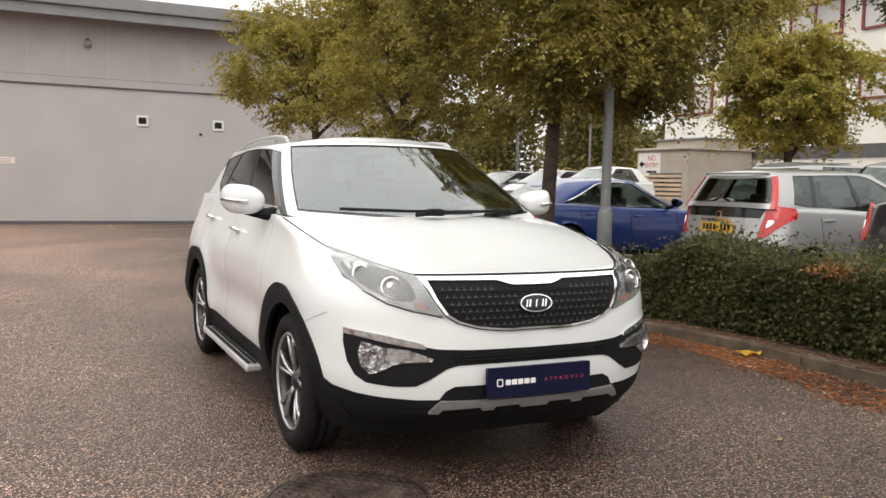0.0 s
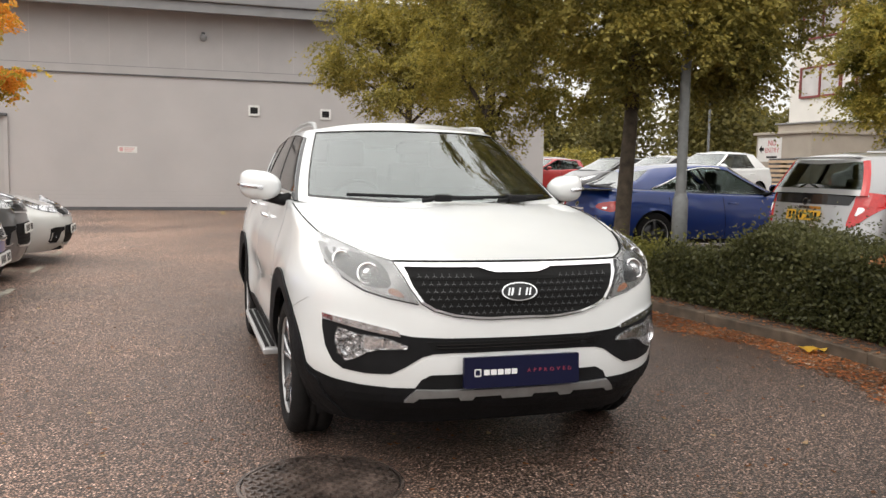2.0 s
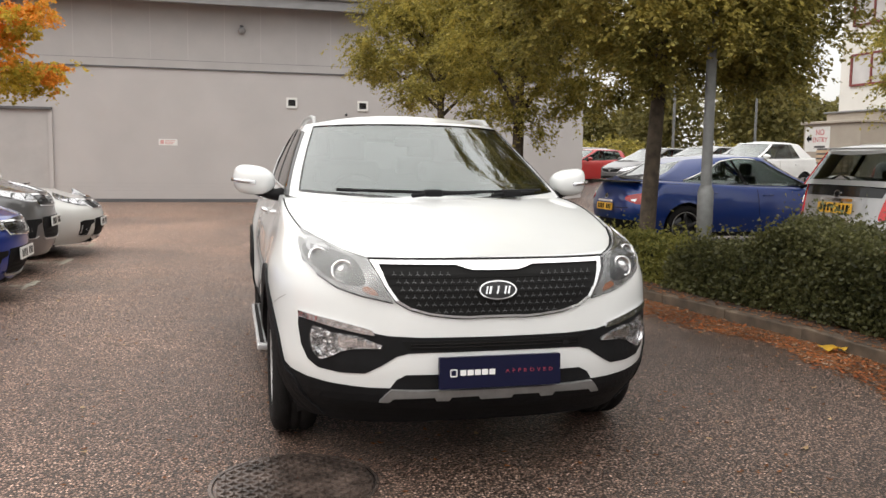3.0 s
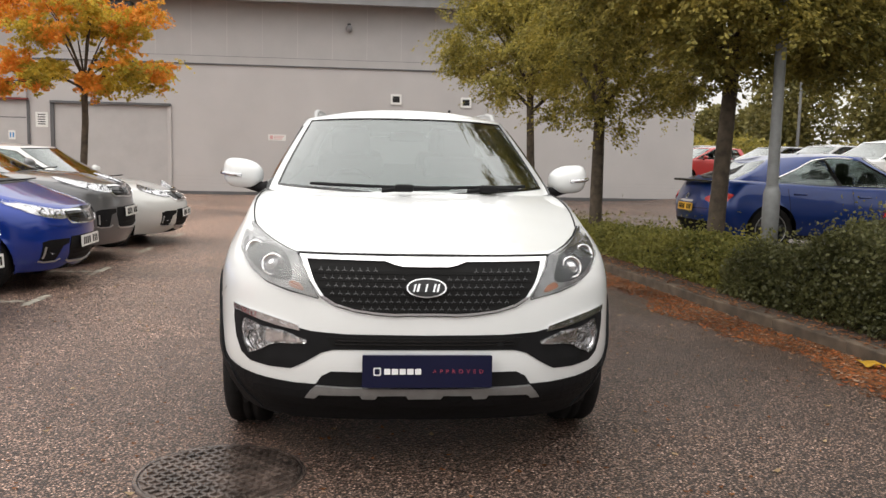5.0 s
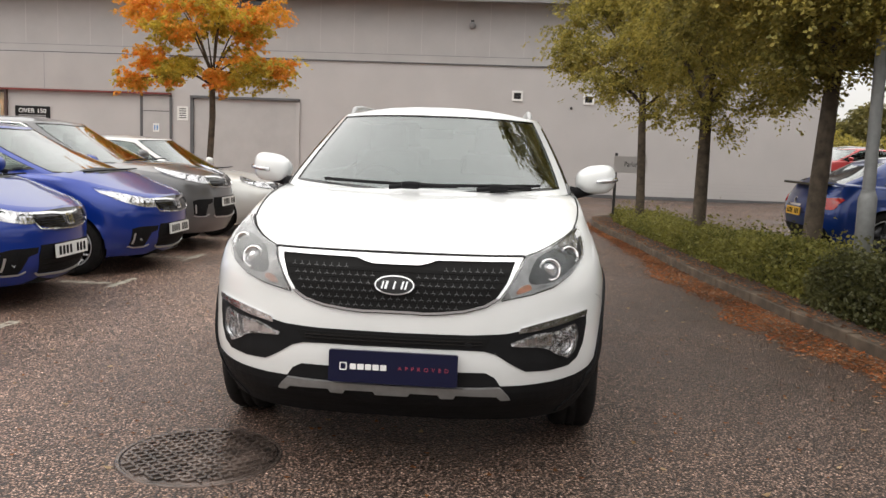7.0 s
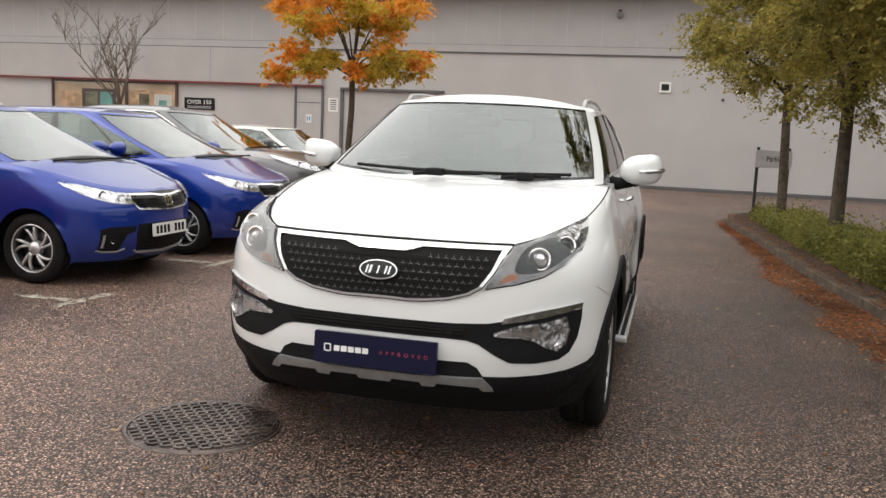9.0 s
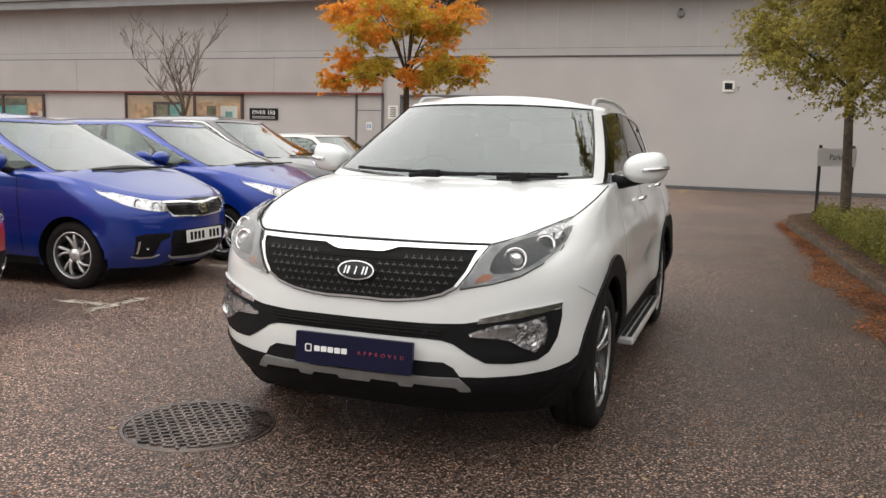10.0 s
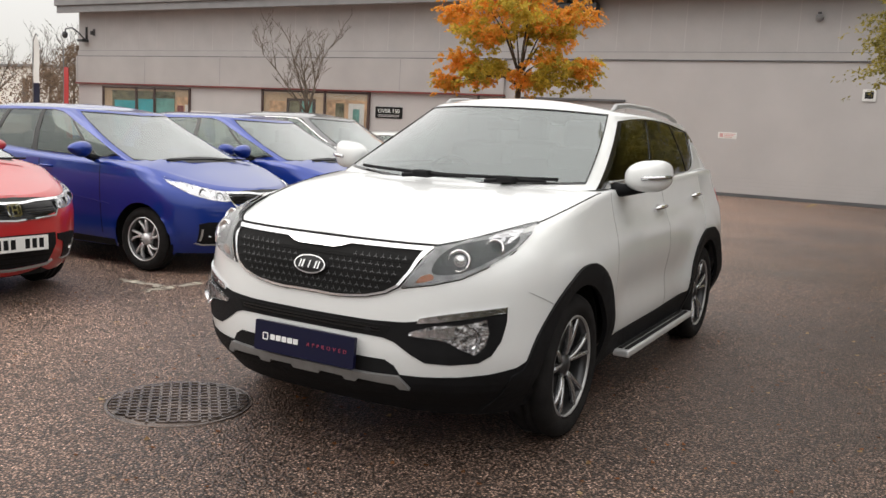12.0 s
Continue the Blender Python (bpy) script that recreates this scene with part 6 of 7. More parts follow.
    if plate:
        number_plate(car, plane_place((0, S.yf(0.46 + dz) - 0.022, 0.46 + dz), (1, 0, 0), (0, 0.05, 1)), PLATE_WHITE)


flanks(pale_car, saloon, PALE, 0.93, (0.55, 1.5, 2.45), 0.7, ((1.35, 0.8), (2.3, 0.83)))
front_details(pale_car, saloon)
for car, m in ((blue_a, BLUE), (blue_b, BLUE), (red_car, RED)):
    flanks(car, hatch, m, 1.0, (0.55, 1.45, 2.35), 0.95 if car is red_car else 0.66)
    front_details(car, hatch)
flanks(grey_suv, suv, GREY, 1.05, (0.55, 1.5, 2.4), 0.68, ((1.38, 0.95), (2.3, 0.98)), CHROME)
front_details(grey_suv, suv, 0.16, 1.06)
for sign in (1, -1):
    pts = []
    for s, v in ((0.30, 0.09), (0.305, 0.45), (0.31, 0.80), (0.33, 0.94), (0.45, 0.955), (0.58, 0.945), (0.655, 0.82), (0.665, 0.4), (0.66, 0.09), (0.45, 0.07), (0.31, 0.07)):
        p = suv.cab_point(s, v)
        pts.append((sign * (p.x + 0.006), p.y, p.z))
    part("window_trim", tube(pts, 0.009, 6, closed_ends=False), CHROME, grey_suv, "chrome window line", smooth=True)


def rear_details(car, S, plate_z, lamp, bumper_z):
    R = S.place_rear
    for sign in (1, -1):
        o = rounded(lamp, 5)
        tl = part("tail_lamp", sheet(o if sign > 0 else mirror_outline(o), R, 0.014, 0.03, 0.05), RED_LENS, car, "red tail lamp")
        c = np.mean(np.array([p[:2] for p in lamp]), 0)
        inner = [(c[0] - 0.02 + (p[0] - c[0]) * 0.28, c[1] - 0.03 + (p[1] - c[1]) * 0.26) for p in lamp]
        part("reverse_lamp", sheet(inner if sign > 0 else mirror_outline(inner), R, 0.019, 0.01, 0.05), REFLECTOR, tl)
    w = S.W(0.4) * 0.86
    part("rear_valance", sheet([(-w, S.low(3) + 0.02), (w, S.low(3) + 0.02), (w * 0.96, bumper_z), (-w * 0.96, bumper_z)], R, 0.006, 0.012, 0.08), PLASTIC, car)
    line_on(car, [(-0.62, 0.60), (0, 0.585), (0.62, 0.60)], R, 0.008, INK, "panel_gap")
    number_plate(car, plane_place((0, S.yr(plate_z) + 0.02, plate_z), (-1, 0, 0), (0, -0.08, 1)), PLATE_YELLOW)
    part("tailgate_grip", sheet(rect(0.5, 0.03, 0.01), lambda u, v: R(u, v + plate_z + 0.085), 0.016, 0.02, 0.1), CHROME, car)
    bd = part("badge", sheet(ellipse(0.10, 0.08), lambda u, v: R(u, v + plate_z + 0.15), 0.014, 0.016, 0.05), CHROME, car, "plain bright badge")
    part("badge_field", sheet(ellipse(0.07, 0.05), lambda u, v: R(u, v + plate_z + 0.15), 0.017, 0.01, 0.05), GLOSS_BLACK, bd)


flanks(silver_car, hatch, SILVER, 1.0, (0.55, 1.45, 2.35), 0.62)
rear_details(silver_car, hatch, 0.82, [(0.585, 0.735), (0.66, 0.735), (0.79, 0.88), (0.832, 0.985), (0.78, 1.07), (0.63, 1.07), (0.615, 0.95)], 0.40)
part("roof_spoiler", box(-0.50, 0.50, 2.66, 2.90, 1.44, 1.468, 0.01), SILVER, silver_car, "silver roof spoiler")
dark_o = [(-0.57, 0.945), (0.57, 0.945), (0.62, 1.07), (-0.62, 1.07)]
part("tailgate_panel", sheet(dark_o, hatch.place_rear, 0.005, 0.01, 0.08), GLOSS_BLACK, silver_car)
front_details(silver_car, hatch)
words("window_sticker", "39", 0.13, plane_place((0.72, 1.75, 1.2), (0, 1, 0), (-0.35, 0, 1)), INK_WHITE, silver_car, 1.0, 0.012)
flanks(blue_saloon, saloon, NAVY, 0.93, (0.55, 1.5, 2.45), 0.7, ((1.35, 0.8), (2.3, 0.83)))
rear_details(blue_saloon, saloon, 0.60, [(0.55, 0.72), (0.80, 0.66), (0.85, 0.74), (0.84, 0.82), (0.60, 0.78)], 0.42)
front_details(blue_saloon, saloon)
part("tail_spoiler", box(-0.66, 0.66, 3.28, 3.56, 0.965, 1.0, 0.015), GLOSS_BLACK, blue_saloon, "black tail spoiler")
for y in (11.75, 9.25):
    far_suv = car_shell("silver_suv", pose(12.3 + suv.end * 1.1, y, 0.16, 0, 0, 90) @ Matrix.Scale(1.1, 4), "silver SUV with roof rails parked beyond the hatchback", suv, SILVER, group="silver SUVs in the far bays", wheels=W_FAR)
    flanks(far_suv, suv, SILVER, 1.05, (0.55, 1.5, 2.4), 0.68, ((1.38, 0.95), (2.3, 0.98)))
    rear_details(far_suv, suv, 0.86, [(0.62, 0.90), (0.84, 0.92), (0.85, 1.08), (0.66, 1.06)], 0.45)
    for sign in (1, -1):
        rail = [suv.cab_point(q, 1.0) for q in np.linspace(0.36, 0.62, 9)]
        part("roof_rail", tube([(sign * (p.x - 0.05), p.y, p.z + 0.05) for p in rail], 0.014, 6), SATIN, far_suv, "silver roof rail", smooth=True)
for sign in (1, -1):
    line = [saloon.cab_point(q, saloon.cabin["head"](q) + 0.03) for q in np.linspace(0.33, 0.68, 22)]
    part("window_line", tube([(sign * (p.x + 0.005), p.y, p.z) for p in line], 0.010, 6), CHROME, blue_saloon, "bright strip arching over the side windows", smooth=True)
flanks(dark_suv, suv, BLACK_PAINT, 1.05, (0.55, 1.5, 2.4), 0.68, ((1.38, 0.95), (2.3, 0.98)))
rear_details(dark_suv, suv, 0.85, [(0.66, 0.80), (0.83, 0.80), (0.84, 1.0), (0.80, 1.13), (0.72, 1.13)], 0.45)

# cars further off on the upper level
far_rows = [("white_suv", "white SUV at the head of the far row", suv, 15.4, 21.9, WHITE, W_MID), ("silver_hatchback", "silver hatchback in the far row", hatch, 15.2, 24.3, SILVER, W_SMALL),
            ("grey_hatchback", "grey hatchback in the far row", hatch, 14.9, 27.0, GREY, W_SMALL), ("red_hatchback", "red hatchback in the far row", hatch, 15.0, 33.1, RED, W_SMALL), ("black_hatchback", "black hatchback beyond the warehouse corner", hatch, 16.0, 36.2, BLACK_PAINT, W_SMALL)]
for name, label, S, x, y, m, w in far_rows:
    c = car_shell(name, pose(x, y, rise(x, y), 0, 0, -72), label, S, m, group="cars in the far row", wheels=w)
    front_details(c, S, 0.16 if S is suv else 0.0, plate=False)
    flanks(c, S, m, 1.05 if S is suv else 1.0, (1.45,), 0.65)
for name, label, x, y, m in (("silver_suv", "silver SUV by the office", 15.2, 9.6, SILVER), ("silver_suv", "silver SUV near the kiosk with roof bars", 17.2, 11.8, SILVER)):
    c = car_shell(name, pose(x + 1, y, rise(x, y) + 0.02, 0, 0, 90), label, suv, m, wheels=W_MID)
    flanks(c, suv, m, 1.05, (1.45,), 0.65)

# ---------------------------------------------------------------- warehouse details
fascia = part("shop_fascia", box(-29.02, -7.6, WY - 0.14, WY + 0.02, 2.79, 3.95, 0.01), FASCIA, wall, "pale grey shop fascia")
part("fascia_edge", box(-29.04, -7.58, WY - 0.17, WY + 0.02, 2.735, 2.79), FASCIA_RED, wall, "thin red fascia edge")
for k in range(5):
    x = -28.9 + k * 4.3
    part("fascia_joint", box(x - 0.008, x + 0.008, WY - 0.143, WY - 0.13, 2.8, 3.94), ROOF_GREY, wall)
for k in range(5):
    z = 0.12 + k * 0.11
    part("block_course", box(-3.3, 13.0, WY - 0.003, WY + 0.02, z, z + 0.006), CLAD, wall)


for x, z in ((3.42, 3.06), (5.62, 3.02)):
    t = thing("wall_vent", pose(x, WY, z), "small square white-framed vent in the wall", "vent")
    part("frame", sheet(rect(0.34, 0.32, 0.02), plane_place((0, -0.04, 0), (1, 0, 0), (0, 0, 1)), 0, 0.045, 1, holes=[rect(0.22, 0.19)]), PLATE_WHITE, t)
    part("backing", box(-0.13, 0.13, -0.006, -0.001, -0.12, 0.12), INK, t)
    for k in range(4):
        part("slat", box(-0.115, 0.115, -0.03, -0.012, -0.085 + k * 0.05, -0.062 + k * 0.05), DARK_ALLOY, t)
t = thing("bulkhead_lamp", pose(1.94, WY, 5.16), "dark round bulkhead lamp on the cladding", "wall lamp")
part("housing", lathe([(0.001, -0.14), (0.08, -0.13), (0.105, -0.07), (0.105, 0.0)], 20, "y"), ROOF_GREY, t, smooth=True)
part("bracket", box(-0.05, 0.05, -0.05, 0.0, -0.05, 0.16, 0.01), DARK_ALLOY, t)
t = thing("pipe_outlet", pose(5.1, WY, 2.74), "small dark round outlet in the wall", "outlet")
part("cap", lathe([(0.001, -0.06), (0.035, -0.055), (0.042, -0.02), (0.045, 0)], 16, "y"), DARK_ALLOY, t, smooth=True)
t = thing("wall_sign", pose(-0.24, WY, 1.79), "small white warning sign with red print on the wall", "sign")
part("board", box(-0.27, 0.27, -0.012, 0, -0.095, 0.095, 0.003), PLATE_WHITE, t)
part("print_bar", box(-0.22, -0.12, -0.016, -0.011, -0.05, 0.06), FADED_RED, t)
for k in range(3):
    part("print_bar", box(-0.09, 0.22 - 0.04 * k, -0.016, -0.011, 0.035 - k * 0.045, 0.055 - k * 0.045), FADED_RED, t)
t = thing("notice", pose(-7.22, WY, 2.165), "white printed notice beside the roller shutter", "sign")
part("board", box(-0.18, 0.18, -0.012, 0, -0.225, 0.225, 0.003), PLATE_WHITE, t)
for k in range(5):
    part("print_bar", box(-0.11, 0.11, -0.016, -0.011, 0.13 - k * 0.07, 0.16 - k * 0.07), DARK_ALLOY, t)

# roller shutter in its opening
sh = tagged(part("door_1", box(-6.86, -3.5, WY - 0.004, WY + 0.02, 0.0, 2.70), DOOR_GREY), "closed pale grey roller shutter door", "door", kind="structure")
for k in range(26):
    part("slat", box(-6.84, -3.52, WY - 0.008, WY - 0.004, 0.02 + k * 0.1, 0.116 + k * 0.1, 0.001), DOOR_GREY, sh)
part("shutter_head", box(-6.95, -3.42, WY - 0.12, WY, 2.66, 2.74, 0.01), SOFFIT, sh)
for x in (-6.9, -3.47):
    part("guide", box(x - 0.06, x + 0.05, WY - 0.06, WY, 0, 2.66, 0.005), SOFFIT if x < -5 else WALL, sh)
dr = tagged(part("door_2", box(-8.52, -7.64, WY - 0.03, WY + 0.02, 0.02, 2.70, 0.004), DOOR_GREY), "closed grey steel service door with a blue sign", "door", kind="structure")
part("door_frame", box(-8.60, -8.525, WY - 0.05, WY, 0, 2.74), SOFFIT, dr)
part("door_frame", box(-7.635, -7.56, WY - 0.05, WY, 0, 2.74), SOFFIT, dr)
part("door_rail", box(-8.5, -7.66, WY - 0.036, WY - 0.02, 2.2, 2.225), SOFFIT, dr)
blue_sign = mat("sign_blue", (0.03, 0.22, 0.5), 0.4)
sg = part("sign_board", box(-8.18, -7.98, WY - 0.042, WY - 0.03, 1.55, 1.82), PLATE_WHITE, dr)
for x in (-8.12, -8.04):
    part("print_bar", box(x - 0.02, x + 0.02, WY - 0.047, WY - 0.041, 1.61, 1.76), blue_sign, sg)
t = thing("shop_sign", pose(-12.18, WY, 2.03), "black sign with white lettering on the shop wall", "sign")
part("board", box(-0.58, 0.58, -0.03, 0, -0.205, 0.205, 0.004), GLOSS_BLACK, t)
words("word_over", "OVER 150", 0.2, plane_place((0, -0.03, 0.05), (1, 0, 0), (0, 0, 1)), INK_WHITE, t, 1.0, 0.004, 0.92)
for z in (-0.09, -0.14):
    part("print_bar", box(-0.46, 0.46, -0.034, -0.029, z - 0.012, z + 0.012), SATIN, t)

# shop windows and entrance
BEIGE = mat("shop_beige", (0.58, 0.43, 0.29), 0.8, var=0.15, scale=2)
TEAL = mat("poster_teal", (0.05, 0.42, 0.48), 0.5, var=0.2, scale=1.5)
SHOP_GLASS = glass("shop_glass", (0.95, 0.96, 0.95))


def shop_window(name, label, x0, x1, z0, z1, mulls, backs):
    """A framed pane before what stands in the shop; backs are panels (x0, x1, z0, z1, material), the rear ones first."""
    w = tagged(new(name), label, "window", kind="structure")
    part("interior", box(x0, x1, WY - 0.012, WY - 0.006, z0, z1), BEIGE, w)
    for k, (a, b, c, d, m) in enumerate(backs):
        part("display", box(a, b, WY - 0.02 - 0.003 * k, WY - 0.012, c, d), m, w)
    part("pane", box(x0 + 0.02, x1 - 0.02, WY - 0.076, WY - 0.07, z0 + 0.02, z1 - 0.02), SHOP_GLASS, w)
    for x in [x0, x1] + mulls:
        part("window_frame", box(x - 0.04, x + 0.04, WY - 0.09, WY, z0 - 0.05, z1 + 0.05, 0.006), SHOP_FRAME, w)
    for z in (z0, z1):
        part("window_frame", box(x0, x1, WY - 0.088, WY, z - 0.03, z + 0.03, 0.006), SHOP_FRAME, w)
    return w


# flat panels: the shop's warm light and dark depth are in their colour
DIM = mat("shop_dim_interior", (0.17, 0.16, 0.10), 0.8, var=0.6, scale=3.5)
WARM = mat("shop_warm_panel", (0.62, 0.40, 0.24), 0.7, var=0.4, scale=4)
PALE_TEAL = mat("poster_pale_teal", (0.16, 0.40, 0.36), 0.5, var=0.3, scale=2.5)
shop_window("window_1", "shopfront window with teal posters", -27.3, -22.05, 0.3, 2.62, [-25.2, -24.1],
            [(-26.75, -22.9, 0.35, 2.5, DIM), (-22.9, -22.1, 0.35, 2.3, WARM), (-26.6, -25.3, 0.4, 2.08, TEAL), (-25.1, -24.2, 0.4, 2.16, TEAL), (-24.0, -22.95, 0.4, 2.22, PALE_TEAL), (-22.75, -22.4, 0.6, 1.95, RED_TRIM), (-22.3, -22.12, 1.3, 2.0, PLATE_WHITE)])
shop_window("window_2", "shop entrance glazing with a warm interior", -18.1, -13.05, 0.1, 2.68, [-15.05],
            [(-17.75, -16.95, 0.15, 2.3, WARM), (-16.9, -15.5, 0.12, 2.42, SHOP_FRAME), (-16.75, -16.25, 0.2, 2.32, DIM), (-16.15, -15.65, 0.2, 2.32, PALE_TEAL), (-14.95, -13.15, 0.12, 2.42, WARM), (-14.55, -14.15, 0.3, 2.3, DIM), (-13.95, -13.25, 0.3, 2.3, PLATE_WHITE), (-13.75, -13.45, 0.4, 2.1, PALE_TEAL)])
t = thing("shop_banner", pose(-21.25, WY, 1.62), "white banner board with dark print on the shop wall", "sign")
part("board", box(-0.9, 0.9, -0.025, 0, -0.14, 0.14, 0.004), PLATE_WHITE, t)
part("print_bar", box(-0.78, 0.05, -0.03, -0.024, -0.06, 0.06), PLATE_NAVY, t)
part("print_bar", box(0.15, 0.78, -0.03, -0.024, -0.06, 0.06), PLATE_NAVY, t)
for x in (-5.5, -4.75):
    t = thing("floodlight", pose(x, WY - 0.1, 5.48), "dark floodlight unit under the eave", "floodlight", "floodlights under the eave")
    part("housing", box(-0.3, 0.3, -0.35, 0.02, -0.18, 0.2, 0.03), DARK_ALLOY, t)
    part("arm", box(-0.05, 0.05, -0.1, 0.1, 0.15, 0.32, 0.01), DARK_ALLOY, t)
t = thing("security_camera", pose(-28.6, WY, 4.7), "black security camera on a curved bracket", "security camera")
part("bracket", tube([(0, 0, 0), (0, -0.3, 0.25), (-0.2, -0.5, 0.45), (-0.5, -0.6, 0.4), (-0.55, -0.6, 0.2)], 0.035, 8), DARK_ALLOY, t)
part("dome", lathe([(0.001, -0.18), (0.1, -0.12), (0.13, 0.0), (0.1, 0.1), (0.001, 0.12)], 16, "z", None, pose(-0.55, -0.6, 0.15)), DARK_ALLOY, t, smooth=True)
for x, z, hgt in ((-28.45, 4.62, 0.62), (-27.95, 4.85, 0.3)):
    t = thing("wall_spotlight", pose(x, WY, z), "small black spotlight on an upright wall bracket", "spotlight", "spotlights on the shop wall")
    part("bracket", box(-0.03, 0.03, -0.06, 0.02, 0.0, hgt, 0.01), DARK_ALLOY, t)
    part("head", box(-0.17, 0.17, -0.4, -0.03, -0.06, 0.06, 0.03) if hgt > 0.5 else box(-0.05, 0.05, -0.2, -0.03, 0.02, 0.2, 0.02), DARK_ALLOY, t)
t = thing("totem_banner", pose(-29.05, WY - 0.75, 0), "narrow red banner on a pole at the shop's end", "banner")
part("pole", tube([(0, 0, -0.05), (0, 0, 4.2)], 0.03, 8), STEEL, t)
part("cloth", box(0.03, 0.32, -0.01, 0.01, 1.5, 3.4), RED, t)
t = thing("flag_banner", pose(-43.9, 35, 0), "white and navy feather banner on a bent pole", "banner")
part("pole", tube([(0, 0, -0.05), (0, 0, 4.6), (0.06, 0, 5.6), (0.3, 0, 6.1), (0.5, 0, 5.95)], 0.04, 8), STEEL, t, smooth=True)
part("cloth", sheet([(0.04, 3.1), (0.6, 3.1), (0.6, 5.2), (0.5, 5.75), (0.32, 6.02), (0.1, 5.6), (0.04, 4.6)], lambda u, v: (Vector((u, 0.02 * math.sin(v * 3), v)), Vector((0, -1, 0))), 0, 0.01, 0.3), PLATE_WHITE, t, "white upper cloth")
part("cloth", sheet([(0.04, 1.2), (0.6, 1.2), (0.6, 3.1), (0.04, 3.1)], lambda u, v: (Vector((u, 0.02 * math.sin(v * 3), v)), Vector((0, -1, 0))), 0, 0.01, 0.3), PLATE_NAVY, t, "navy lower cloth")
t = thing("distant_building", pose(-84, 57, 0), "pale low building far beyond the shop", "building")
part("wall", box(-8, 11.6, 0, 8, -0.2, 5.7), CREAM, t)
part("roof", box(-8.2, 11.9, -0.3, 8.3, 5.7, 6.0, 0.05), ROOF_GREY, t)
for x in (-3.2, 2.2, 7.6):
    part("window", box(x, x + 0.9, -0.06, 0.1, 1.6, 4.6, 0.02), SOFFIT, t)

# ---------------------------------------------------------------- upper level: kiosk, office, distance
gz = rise(22, 26)
kiosk = thing("kiosk", pose(22.58, 26.36, gz), "cream rendered service kiosk with a no-entry sign", "kiosk")
top = 2.87 - gz
part("wall", box(0, 3.2, -1.5, 1.5, -0.5, top, 0.02), BOX_CREAM, kiosk)
part("roof", box(-0.1, 3.3, -1.6, 1.6, top, top + 0.1, 0.02), BOX_CREAM, kiosk)
part("upper_house", box(0.8, 3.2, -1.45, 1.3, top + 0.1, top + 0.42, 0.02), BOX_CREAM, kiosk)
part("roof", box(0.7, 3.3, -1.55, 1.4, top + 0.42, top + 0.48, 0.02), ROOF_GREY, kiosk)
for k in range(6):
    part("vent_slat", box(-0.03, 0.01, -1.2, 0.7, 0.35 + k * 0.17, 0.45 + k * 0.17), BEIGE, kiosk)
    part("vent_gap", box(-0.012, 0.01, -1.2, 0.7, 0.452 + k * 0.17, 0.518 + k * 0.17), SOFFIT, kiosk)
part("notice", box(-0.012, 0.0, -0.35, 0.05, top - 1.6, top - 0.95), YLINE, kiosk, "small yellow notice")
sgn = plane_place((-0.01, 0.72, top - 0.55), (0, -1, 0), (0, 0, 1))
bd = part("sign_board", sheet(rect(1.35, 0.9, 0.02), sgn, 0, 0.02, 1), PLATE_WHITE, kiosk, "white sign with red lettering")
words("word_no", "NO", 0.30, lambda u, v: sgn(u + 0.15, v + 0.24), SIGN_RED, bd, 1.0, 0.004)
words("word_entry", "ENTRY", 0.26, lambda u, v: sgn(u + 0.16, v - 0.03), SIGN_RED, bd, 1.0, 0.004)
part("print_bar", sheet(rect(0.6, 0.07), lambda u, v: sgn(u + 0.15, v - 0.28), 0.004, 0.004, 1), INK, bd)
part("arrow_mark", sheet([(-0.60, 0.02), (-0.44, 0.17), (-0.44, 0.08), (-0.30, 0.08), (-0.30, -0.04), (-0.44, -0.04), (-0.44, -0.13)], sgn, 0.004, 0.004, 1), INK, bd)

office = thing("office_building", pose(26.0, 0, 0.4), "white three-storey office with red-framed windows", "building")
part("wall", box(0, 12, -14, 30.3, -0.5, 8.1), CREAM, office)
part("roof", box(-0.9, 12.9, -14.9, 31.2, 8.1, 8.5, 0.05), ROOF_GREY, office)
# dark canopy band, drawn as a flat strip along the wall
part("canopy_band", box(-0.06, 0.1, -14, 30.3, 2.2, 2.65), SOFFIT, office)
# pale base colour stands for the sky the panes reflect
OFF_GLASS = mat("office_glass_sky_pale", (0.58, 0.56, 0.55), 0.15, var=0.2, scale=0.6, coat=0.5)
for zf, h in ((4.2, 1.15), (6.55, 1.15)):
    for k in range(13):
        y = 29.6 - k * 3.1
        wnd = part("window", box(-0.05, 0.02, y - 2.2, y, zf, zf + h), OFF_GLASS, office)
        for a, b in ((y - 2.26, y - 2.16), (y - 1.14, y - 1.06), (y - 0.04, y + 0.06)):
            part("frame", box(-0.1, 0.0, a, b, zf - 0.05, zf + h + 0.05), RED_TRIM, wnd)
        for z in (zf - 0.06, zf + h - 0.02):
            part("frame", box(-0.095, 0.0, y - 2.2, y, z, z + 0.08), RED_TRIM, wnd)

